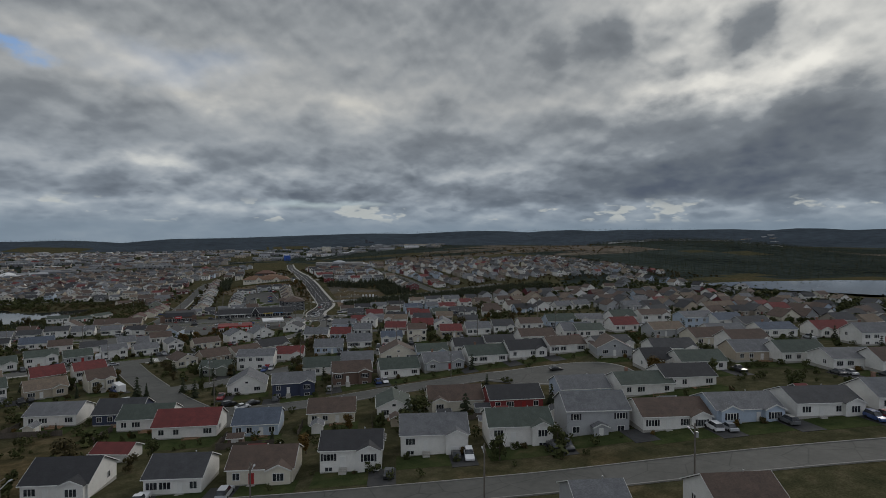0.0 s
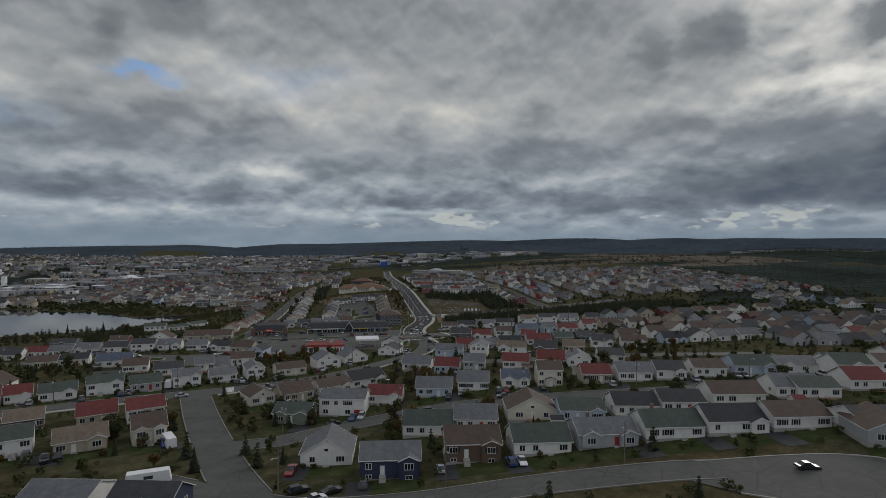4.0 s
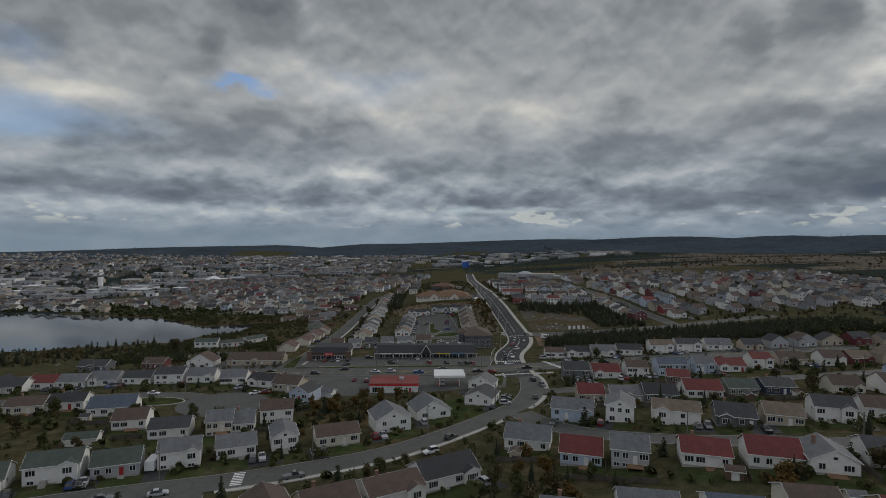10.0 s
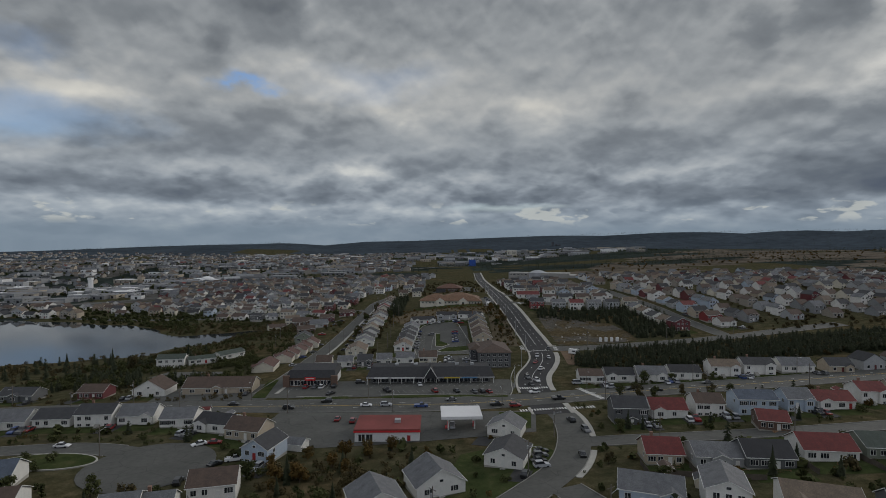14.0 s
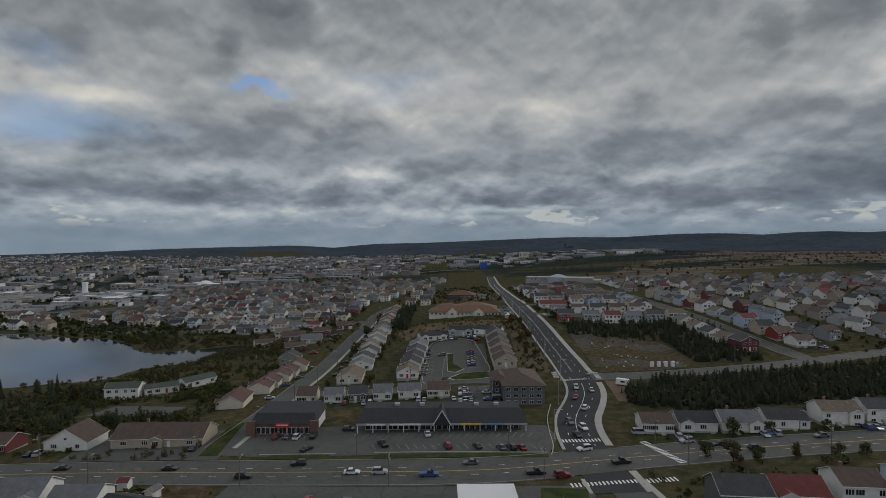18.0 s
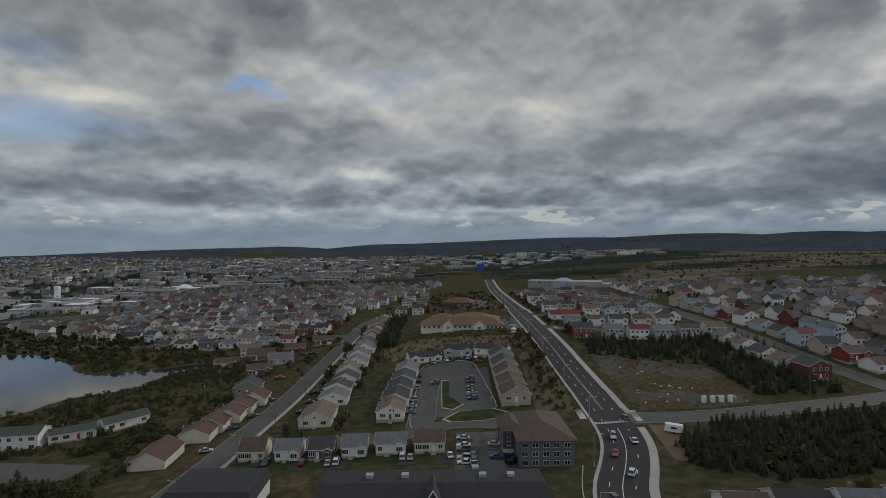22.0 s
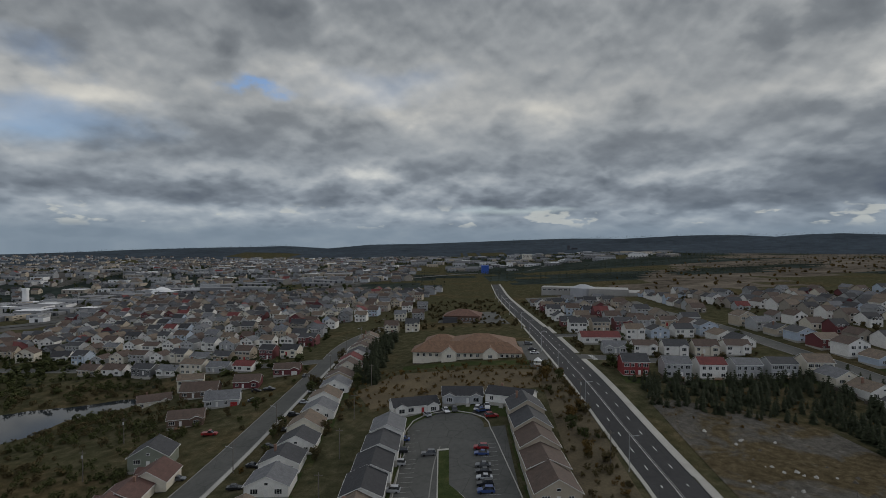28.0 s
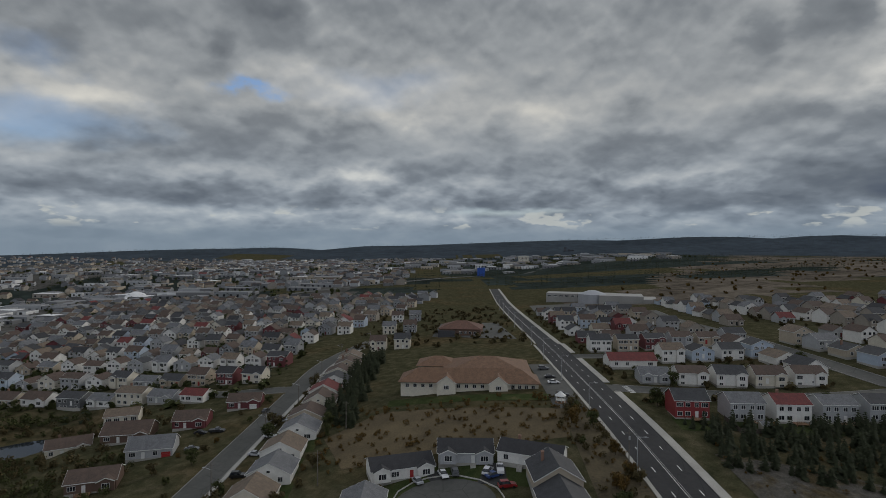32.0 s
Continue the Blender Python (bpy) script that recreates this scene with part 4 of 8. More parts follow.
def window_meshes(w, h, lights):
    """A white frame with a sill, and the panes behind it; the wall lies in the plane y = 0, outside towards -y."""

    def make():
        fr, pn = Shape(), Shape()
        t = 0.09
        xs = [-w / 2 - t, -w / 2]
        for k in range(1, lights):
            xs += [-w / 2 + w * k / lights - t / 2, -w / 2 + w * k / lights + t / 2]
        xs += [w / 2, w / 2 + t]
        zs = [-h / 2 - t, -h / 2, h / 2, h / 2 + t]
        n = len(xs)
        vs = [(x, -0.06, z) for z in zs for x in xs] + [(x, 0.03, z) for z in zs for x in xs]
        o = 4 * n
        fs = []
        for j in range(3):
            for i in range(n - 1):
                a = j * n + i
                if j == 1 and i % 2 == 1:
                    fs += [(a, a + o, a + 1 + o, a + 1), (a + n, a + n + 1, a + n + 1 + o, a + n + o), (a, a + n, a + n + o, a + o), (a + 1, a + 1 + o, a + n + 1 + o, a + n + 1)]
                else:
                    fs.append((a, a + 1, a + n + 1, a + n))
        for i in range(n - 1):
            fs += [(i, i + o, i + 1 + o, i + 1), (3 * n + i, 3 * n + i + 1, 3 * n + i + 1 + o, 3 * n + i + o)]
        for j in range(3):
            fs += [(j * n, (j + 1) * n, (j + 1) * n + o, j * n + o), (j * n + n - 1, j * n + n - 1 + o, (j + 1) * n + n - 1 + o, (j + 1) * n + n - 1)]
        fr.add(vs, fs)
        pn.box(-w / 2, w / 2, -0.02, 0.02, -h / 2, h / 2)
        return fr.mesh("window", WHITE_PAINT), pn.mesh("pane", GLASS)

    return shared(("window", w, h, lights), make)


def glazed_frame(w, h, lights):
    """Frame and pane in one mesh, for windows that stay far off."""

    def make():
        fr, pn = window_meshes(w, h, lights)
        me = bpy.data.meshes.new("window")
        n = len(fr.vertices)
        me.from_pydata([v.co[:] for v in fr.vertices] + [v.co[:] for v in pn.vertices], [], [tuple(f.vertices) for f in fr.polygons] + [tuple(i + n for i in f.vertices) for f in pn.polygons])
        me.materials.append(WHITE_PAINT)
        me.materials.append(GLASS)
        me.polygons.foreach_set("material_index", [0] * len(fr.polygons) + [1] * len(pn.polygons))
        return me

    return shared(("glazed", w, h, lights), make)


def add_window(parent, x, y, z, w, h, lights, turn=0.0, shutters=False):
    px, py = parent.matrix_basis.translation.x, parent.matrix_basis.translation.y
    if py > 485 or abs(px) > 118:
        part("window", glazed_frame(w, h, lights), None, parent, at=pose(x, y, z, 0, 0, turn))
        return
    fr, pn = window_meshes(w, h, lights)
    ob = part("window", fr, None, parent, at=pose(x, y, z, 0, 0, turn))
    part("pane", pn, None, ob)
    if shutters:
        me = shared(("shutter", h), lambda: Shape().box(-0.2, 0.2, -0.05, 0.01, -h / 2 - 0.05, h / 2 + 0.05).mesh("shutter", SHUTTER))
        for s in (-1, 1):
            part("shutter", me, None, ob, at=pose(s * (w / 2 + 0.32), 0, 0))


def gable_wall(sh, x0, x1, y, z0, z1, rise, thick=0.0):
    sh.add([(x0, y, z0), (x1, y, z0), (x1, y, z1), ((x0 + x1) / 2, y, z1 + rise), (x0, y, z1)], [(0, 1, 2, 3, 4)])


def house_body(w, d, z0, z1, rise, axis):
    sh = Shape()
    x, y = w / 2, d / 2
    if axis == "x":
        sh.add([(-x, -y, z0), (x, -y, z0), (x, y, z0), (-x, y, z0), (-x, -y, z1), (x, -y, z1), (x, y, z1), (-x, y, z1), (-x, 0, z1 + rise), (x, 0, z1 + rise)],
               [(0, 3, 2, 1), (0, 1, 5, 4), (2, 3, 7, 6), (1, 2, 6, 9, 5), (3, 0, 4, 8, 7), (4, 5, 9, 8), (6, 7, 8, 9)])
    else:
        sh.add([(-x, -y, z0), (x, -y, z0), (x, y, z0), (-x, y, z0), (-x, -y, z1), (x, -y, z1), (x, y, z1), (-x, y, z1), (0, -y, z1 + rise), (0, y, z1 + rise)],
               [(0, 3, 2, 1), (0, 1, 5, 8, 4), (2, 3, 7, 9, 6), (1, 2, 6, 5), (3, 0, 4, 7), (4, 8, 9, 7), (5, 6, 9, 8)])
    return sh


def roof_shapes(w, d, z1, rise, axis, over=0.35, th=0.16):
    """The two slopes as slabs, and the white boards along eaves and rakes."""
    rf, tr = Shape(), Shape()
    half, run = (d / 2, w / 2) if axis == "x" else (w / 2, d / 2)
    slope = rise / half
    e, r = half + over, run + over
    ze, zr = z1 - slope * over + 0.05, z1 + rise + 0.05

    def at(u, v, z):
        return (u, v, z) if axis == "x" else (-v, u, z)

    for s in (-1, 1):
        top = [at(-r, s * e, ze + th), at(r, s * e, ze + th), at(r, 0, zr + th), at(-r, 0, zr + th)]
        low = [at(-r, s * e, ze), at(r, s * e, ze), at(r, 0, zr), at(-r, 0, zr)]
        rf.add(top + low, [(0, 1, 2, 3), (7, 6, 5, 4), (0, 4, 5, 1), (1, 5, 6, 2), (3, 7, 4, 0)] if s < 0 else [(3, 2, 1, 0), (4, 5, 6, 7), (1, 5, 4, 0), (2, 6, 5, 1), (0, 4, 7, 3)])
        # eave board with gutter
        a, b = s * (e + 0.005), s * (e + 0.09)
        tr.add([at(-r, a, ze - 0.06), at(r, a, ze - 0.06), at(r, a, ze + th - 0.02), at(-r, a, ze + th - 0.02), at(-r, b, ze - 0.04), at(r, b, ze - 0.04), at(r, b, ze + th - 0.02), at(-r, b, ze + th - 0.02)],
               [(0, 1, 2, 3), (7, 6, 5, 4), (3, 2, 6, 7), (4, 5, 1, 0), (0, 3, 7, 4), (1, 5, 6, 2)])
        for q in (-1, 1):
            a, b = q * (r + 0.005), q * (r + 0.05)
            tr.add([at(a, s * e, ze - 0.01), at(a, 0, zr - 0.01), at(a, 0, zr + th), at(a, s * e, ze + th), at(b, s * e, ze - 0.01), at(b, 0, zr - 0.01), at(b, 0, zr + th), at(b, s * e, ze + th)],
                   [(0, 1, 2, 3), (7, 6, 5, 4), (3, 2, 6, 7), (4, 5, 1, 0), (0, 3, 7, 4), (1, 5, 6, 2)])
    return rf, tr


def house(x, y, rot, w, d, kind, wall, roof, feat="", z=None):
    """L: bungalow, S: split level with a half-sunk lower storey, T: two storeys, E: shed. feat: gl gr gc 2g front gables, G gable to the front, k garage, s shutters, r red door, b rear side in view, D deck."""
    feat = [f for f in feat.split(",") if f]
    rnd = random.Random(int(x * 7 + y * 13))
    if kind in "LS" and w > 9 and y < 430 and not {"gl", "gr", "gc", "2g", "G", "b"} & set(feat) and rnd.random() < 0.42:
        feat.append(rnd.choice(("gl", "gr")))
    HOUSES.append((x, y, rot, w, d, kind, feat))
    m0 = pose(0, 0, 0, 0, 0, rot)
    ca, sa = math.cos(radians(rot)), math.sin(radians(rot))
    if z is None:
        z = min(hz(x + ca * u * w / 2 - sa * v * d / 2, y + sa * u * w / 2 + ca * v * d / 2) for u in (-1, 1) for v in (-1, 1)) * 0.5 + 0.5 * hz(x, y) + 0.1
    base, eave = {"L": (0.8, 3.6), "S": (0.7, 4.9), "T": (0.5, 5.9), "E": (0.1, 2.2)}[kind]
    axis = "y" if "G" in feat else "x"
    rise = (w if axis == "y" else d) / 2 * (rnd.choice((0.44, 0.5, 0.58)) if kind != "E" else 0.5)
    wname, rname = COLOUR_NAMES[wall], COLOUR_NAMES[roof]
    what = {"L": "bungalow", "S": "split-level house", "T": "two-storey house", "E": "garden shed"}[kind]
    name = "shed" if kind == "E" else "house"
    more = " and front gables" if "2g" in feat else " and attached garage" if "k" in feat else " and front gable" if {"gl", "gr", "gc"} & set(feat) else ""
    h = thing(name, f"{wname} {what} with {rname} shingle roof{more}", name, "houses along the streets" if name == "house" else "sheds in the gardens", pose(x, y, z, 0, 0, rot))
    sid, shn = siding(wall), shingles(roof)
    if kind != "E":
        part("foundation", Shape().box(-w / 2 + 0.04, w / 2 - 0.04, -d / 2 + 0.04, d / 2 - 0.04, -2.5, base + 0.02), CONCRETE, h)
    part("wall", house_body(w, d, base, eave, rise, axis), sid, h)
    rf, tr = roof_shapes(w, d, eave, rise, axis)
    part("roof", rf, shn, h)
    part("trim", tr, WHITE_PAINT, h, "white eave and rake boards")
    f = -d / 2
    if kind == "E":
        part("door", Shape().box(-0.8, 0.8, f - 0.04, f + 0.02, 0.1, 2.0), DOOR_WHITE, h)
        return h
    vent = shared("vent", lambda: Shape().tube(0, 0, -0.3, 0.35, 0.09, 0.09, 6).tube(0, 0, 0.35, 0.45, 0.15, 0.13, 6).mesh("roof_vent", STEEL))
    if y < 150:
        part("roof_vent", vent, None, h, at=pose(w * 0.2, d * 0.12, eave + rise * 0.76 + 0.2))
    sh = "s" in feat or rnd.random() < 0.2
    back = "b" in feat
    blocks = []
    gw = min(4.4, w * 0.36)
    if "gl" in feat or "2g" in feat:
        blocks.append(-w / 2 + gw / 2 + 0.5)
    if "gr" in feat or "2g" in feat:
        blocks.append(w / 2 - gw / 2 - 0.3)
    if "gc" in feat:
        blocks.append(0.0)
    mz = eave - 1.35
    for n, bx in enumerate(blocks):
        if kind == "T" and "gc" in feat:
            ez, dep, g = 2.7, 1.6, 3.2
        else:
            ez, dep, g = eave, 1.0, gw
        r2 = g / 2 * 0.45
        bl = Shape().add([(bx - g / 2, f - dep, base), (bx + g / 2, f - dep, base), (bx + g / 2, f - dep, ez), (bx, f - dep, ez + r2), (bx - g / 2, f - dep, ez),
                          (bx - g / 2, f + 0.02, base), (bx + g / 2, f + 0.02, base), (bx + g / 2, f + 0.02, ez), (bx, f + 2.5, ez + r2), (bx - g / 2, f + 0.02, ez)],
                         [(0, 1, 2, 3, 4), (1, 6, 7, 2), (5, 0, 4, 9), (2, 7, 8, 3), (9, 4, 3, 8), (0, 5, 6, 1)])
        gbl = part("front_gable", bl, sid, h)
        gr, gt = Shape(), Shape()
        o, y0, y1 = 0.3, f - dep - 0.3, f + (2.6 if kind != "T" else 0.3)
        for s in (-1, 1):
            a, b = (bx + s * (g / 2 + o), ez - 0.45 * o), (bx, ez + r2)
            tp = [(a[0], y0, a[1] + 0.2), (b[0], y0, b[1] + 0.2), (b[0], y1, b[1] + 0.2), (a[0], y1 - (1.6 if kind != "T" else 0), a[1] + 0.2)]
            gr.add(tp + [(p, q, t - 0.14) for p, q, t in tp], [(0, 1, 2, 3), (7, 6, 5, 4), (0, 4, 5, 1), (3, 2, 6, 7), (0, 3, 7, 4)])
            fx = [(a[0], y0 - 0.03, a[1] - 0.04), (b[0], y0 - 0.03, b[1] - 0.04), (b[0], y0 - 0.03, b[1] + 0.22), (a[0], y0 - 0.03, a[1] + 0.22)]
            gt.add(fx + [(p, q - 0.04, t) for p, q, t in fx], [(0, 1, 2, 3), (7, 6, 5, 4), (3, 2, 6, 7), (4, 5, 1, 0)])
        part("gable_roof", gr, shn, gbl)
        part("gable_trim", gt, WHITE_PAINT, gbl)
        if kind == "T" and "gc" in feat:
            part("door", Shape().box(bx - 0.5, bx + 0.5, f - dep - 0.05, f - dep, base, base + 2.05), RED_DOOR if "r" in feat else DOOR_WHITE, h)
        elif "k" in feat and n == len(blocks) - 1:
            dr = Shape()
            for k in range(4):
                dr.box(bx - 1.4, bx + 1.4, f - dep - 0.05, f - dep + 0.02, base - 0.3 + k * 0.56, base - 0.3 + k * 0.56 + 0.53)
            part("garage_door", dr, DOOR_WHITE if wall != SAGE else siding(SAGE), h)
        else:
            add_window(h, bx, f - dep - 0.01, mz + 0.1, 1.9, 1.35, 3, shutters=sh)
            if kind == "S":
                add_window(h, bx, f - dep - 0.01, 1.25, 1.5, 0.75, 2)
    free = [u for u in (-0.36, -0.13, 0.13, 0.36) if not any(abs(u * w - bx) < gw / 2 + 0.7 for bx in blocks)]
    if "k" in feat and not blocks:
        dr = Shape()
        for k in range(4):
            dr.box(w / 2 - 3.4, w / 2 - 0.6, f - 0.05, f + 0.02, 0.2 + k * 0.56, 0.73 + k * 0.56)
        part("garage_door", dr, RED_DOOR, h)
        free = free[:-1]
    if axis == "y":
        free = [-0.27, 0.27]
    door_at = None if ("gc" in feat and kind == "T") else (free[len(free) // 2] if free and axis == "x" else 0.0)
    for u in free:
        if u == door_at:
            continue
        big = rnd.random() < 0.5
        add_window(h, u * w, f - 0.01, mz, 1.9 if big else 1.2, 1.25, 3 if big else 2, shutters=sh and not back)
        if kind == "S":
            add_window(h, u * w, f - 0.01, 1.25, 1.3, 0.75, 2)
        if kind == "T":
            add_window(h, u * w, f - 0.01, 1.75, 1.5, 1.25, 2)
    if door_at is not None:
        dz = base if kind != "S" else base + 0.9
        dx = door_at * w
        dm = RED_DOOR if "r" in feat or rnd.random() < 0.1 else DOOR_WHITE
        part("door", Shape().box(dx - 0.5, dx + 0.5, f - 0.06, f + 0.02, dz, dz + 2.05), dm, h)
        if back or "D" in feat:
            dk = Shape().box(dx - 1.9, dx + 1.9, f - 2.4, f - 0.02, dz - 0.2, dz - 0.06)
            for px in (-1.8, 1.8):
                dk.box(dx + px - 0.06, dx + px + 0.06, f - 2.4, f - 2.28, -1.0, dz + 0.85)
            dk.box(dx - 1.86, dx + 1.86, f - 2.4, f - 2.34, dz + 0.8, dz + 0.88).box(dx - 1.86, dx + 1.86, f - 2.4, f - 2.34, dz + 0.3, dz + 0.36)
            part("deck", dk, DECK_WOOD, h)
        elif y < 640:
            st = Shape()
            n = max(2, int(dz / 0.19))
            st.flight(dx - 0.75, dx + 0.75, f - 0.02, f - 0.78, dz - 0.05, dz / n, n)
            part("step", st, CONCRETE, h)
        if kind == "T":
            add_window(h, dx, f - 0.01, mz, 1.1, 1.25, 2)
    for s in (-1, 1):
        for v in (-0.18, 0.2):
            if rnd.random() < 0.22 and y < 420:
                add_window(h, s * (w / 2 + 0.01), v * d, mz, 1.0, 1.1, 2, turn=90 * s)
    if axis == "y" and d > 0:
        add_window(h, 0, f - 0.01, eave + rise * 0.25, 0.9, 0.6, 1)
    if rnd.random() < 0.18:
        part("chimney", Shape().box(-0.35, 0.35, -0.3, 0.3, eave, eave + rise + 0.9).box(-0.42, 0.42, -0.37, 0.37, eave + rise + 0.9, eave + rise + 1.05), surface("chimney_brick", (0.2, 0.12, 0.09), 0.9, 5, 0.6, 0.3), h, at=pose(-w * 0.22, d * 0.1, 0))
    return h


def car(x, y, rot, paintc, kind="sedan", z=None):
    """A parked car: body, windows, wheels, lights. rot: the way its nose points, 0 along +x."""
    L, W, H = {"sedan": (4.6, 1.8, 1.42), "suv": (4.7, 1.88, 1.72), "pickup": (5.6, 1.95, 1.8), "van": (5.0, 1.95, 1.95)}[kind]
    name = {"sedan": "car", "suv": "car", "pickup": "pickup_truck", "van": "van"}[kind]
    word = CAR_WORDS[paintc]
    c = thing(name, f"{word} {'saloon car' if kind == 'sedan' else 'sport utility car' if kind == 'suv' else 'pickup truck' if kind == 'pickup' else 'van'} parked on the asphalt", "car" if kind != "pickup" else "truck", "parked cars", pose(x, y, (hz(x, y) if z is None else z) + 0.17, 0, 0, rot))

    def body():
        sh = Shape()
        l, w = L / 2, W / 2
        belt = H * 0.56
        prof = [(-l, 0.35), (-l + 0.05, belt - 0.02), (-l * 0.55, belt + 0.05), (l * 0.35, belt + 0.03), (l - 0.35, belt - 0.12), (l, belt - 0.35), (l, 0.3), (l - 0.2, 0.22), (-l + 0.2, 0.22)]
        n = len(prof)
        vs = [(px, -w * (0.97 if pz > 0.5 else 1.0), pz) for px, pz in prof] + [(px, w * (0.97 if pz > 0.5 else 1.0), pz) for px, pz in prof]
        sh.add(vs, [tuple(range(n))[::-1], tuple(range(n, 2 * n))] + [(k, (k + 1) % n, n + (k + 1) % n, n + k) for k in range(n)])
        # roof panel over the cabin
        r0, r1 = {"sedan": (-l * 0.42, l * 0.10), "suv": (-l * 0.78, l * 0.08), "pickup": (-l * 0.12, l * 0.22), "van": (-l * 0.9, l * 0.35)}[kind]
        return sh.box(r0, r1, -w * 0.74, w * 0.74, H - 0.06, H).mesh("body", paint(paintc))

    def cabin():
        l, w, belt = L / 2, W / 2, H * 0.56
        r0, r1 = {"sedan": (-l * 0.42, l * 0.10), "suv": (-l * 0.78, l * 0.08), "pickup": (-l * 0.12, l * 0.22), "van": (-l * 0.9, l * 0.35)}[kind]
        b0, b1 = {"sedan": (-l * 0.74, l * 0.42), "suv": (-l * 0.93, l * 0.38), "pickup": (-l * 0.2, l * 0.48), "van": (-l * 0.96, l * 0.66)}[kind]
        q, t = w * 0.93, w * 0.75
        return Shape().add([(b0, -q, belt), (b1, -q, belt), (b1, q, belt), (b0, q, belt), (r0, -t, H - 0.05), (r1, -t, H - 0.05), (r1, t, H - 0.05), (r0, t, H - 0.05)],
                           [(0, 1, 5, 4), (1, 2, 6, 5), (2, 3, 7, 6), (3, 0, 4, 7), (4, 5, 6, 7)]).mesh("cabin_glass", GLASS)

    def wheel():
        sh = Shape()
        n = 12
        ring = [(0.32 * math.cos(2 * math.pi * k / n), 0.32 * math.sin(2 * math.pi * k / n)) for k in range(n)]
        sh.add([(a, -0.1, b) for a, b in ring] + [(a, 0.1, b) for a, b in ring], [(k, n + k, n + (k + 1) % n, (k + 1) % n) for k in range(n)] + [tuple(range(n)), tuple(range(n, 2 * n))[::-1]])
        return sh.mesh("wheel", RUBBER)

    part("body", shared(("body", kind, paintc), body), None, c)
    part("cabin_glass", shared(("cabin", kind), cabin), None, c)
    wm = shared("wheel", wheel)
    for a in (-0.31, 0.31):
        for b in (-1, 1):
            part("wheel", wm, None, c, at=pose(a * L, b * (W / 2 - 0.06), 0.2))
    return c


C_WHITE, C_BLACK, C_SILVER, C_GREY, C_RED, C_BLUE = (0.62, 0.62, 0.63), (0.012, 0.013, 0.015), (0.36, 0.37, 0.39), (0.10, 0.105, 0.11), (0.20, 0.012, 0.014), (0.03, 0.06, 0.18)
CAR_WORDS = {C_WHITE: "white", C_BLACK: "black", C_SILVER: "silver", C_GREY: "dark grey", C_RED: "red", C_BLUE: "blue"}
CAR_COLOURS = [C_WHITE, C_BLACK, C_BLACK, C_SILVER, C_SILVER, C_GREY, C_GREY, C_RED, C_BLUE]


def spruce_shape(rnd, hgt, whorls=13, arms=9):
    sh = Shape()
    for i in range(whorls):
        f = i / (whorls - 1)
        z = hgt * (0.10 + 0.87 * f)
        r = hgt * 0.21 * (1 - f) ** 0.85 + 0.12
        a0 = rnd.random() * 7
        for k in range(max(4, int(arms * (1 - 0.5 * f)))):
            a = a0 + 2 * math.pi * k / max(4, int(arms * (1 - 0.5 * f))) + rnd.uniform(-0.3, 0.3)
            q = r * rnd.uniform(0.65, 1.2)
            c, s = math.cos(a), math.sin(a)
            wd = q * rnd.uniform(0.35, 0.55)
            dz = -q * rnd.uniform(0.25, 0.5)
            up = hgt * 0.06
            sh.add([(0, 0, z + up), (q * 0.55 * c - wd * s, q * 0.55 * s + wd * c, z + dz * 0.35), (q * c, q * s, z + dz), (q * 0.55 * c + wd * s, q * 0.55 * s - wd * c, z + dz * 0.35)], [(0, 1, 2), (0, 2, 3)])
    sh.add([(0.1, 0, hgt * 0.93), (-0.06, 0.09, hgt * 0.93), (-0.06, -0.09, hgt * 0.93), (0, 0, hgt * 1.03)], [(0, 1, 3), (1, 2, 3), (2, 0, 3)])
    return sh


def leafy_shape(rnd, hgt, wide, leaves=420, leaf=0.09, twigs=0):
    """A crown of small leaf clumps gathered round a few limbs, uneven and open; twigs: bare shoots standing out of it."""
    sh = Shape()
    blobs = []
    for k in range(11):
        a, q = rnd.random() * 6.28, wide * (0.62 if k else 0.0) * rnd.uniform(0.5, 1.0)
        blobs.append((q * math.cos(a), q * math.sin(a), hgt * (rnd.uniform(0.26, 0.84) - 0.12 * q / wide), wide * rnd.uniform(0.26, 0.50)))
    for _ in range(leaves):
        bx, by, bz, br = blobs[rnd.randrange(11)]
        v = Vector((rnd.gauss(0, 1), rnd.gauss(0, 1), rnd.gauss(0, 0.85))).normalized() * br * rnd.uniform(0.4, 1.08)
        p = Vector((bx, by, bz)) + v
        s = rnd.uniform(0.6, 1.25) * leaf
        n = (v.normalized() + Vector((rnd.uniform(-0.6, 0.6), rnd.uniform(-0.6, 0.6), rnd.uniform(-0.2, 0.8)))).normalized()
        t = n.orthogonal().normalized() * s
        b = n.cross(t)
        sh.add([p - t - b * 0.6, p + t * 0.8 - b, p + t + b * 0.7, p - t * 0.7 + b], [(0, 1, 2, 3)])
    for _ in range(twigs):
        a, w = rnd.random() * 6.28, hgt * 0.012
        c, q = math.cos(a), math.sin(a)
        r = wide * rnd.uniform(0.3, 1.15)
        sh.add([(-w * q, w * c, hgt * 0.1), (w * q, -w * c, hgt * 0.1), (r * c, r * q, hgt * rnd.uniform(0.7, 1.08))], [(0, 1, 2)])
    return sh


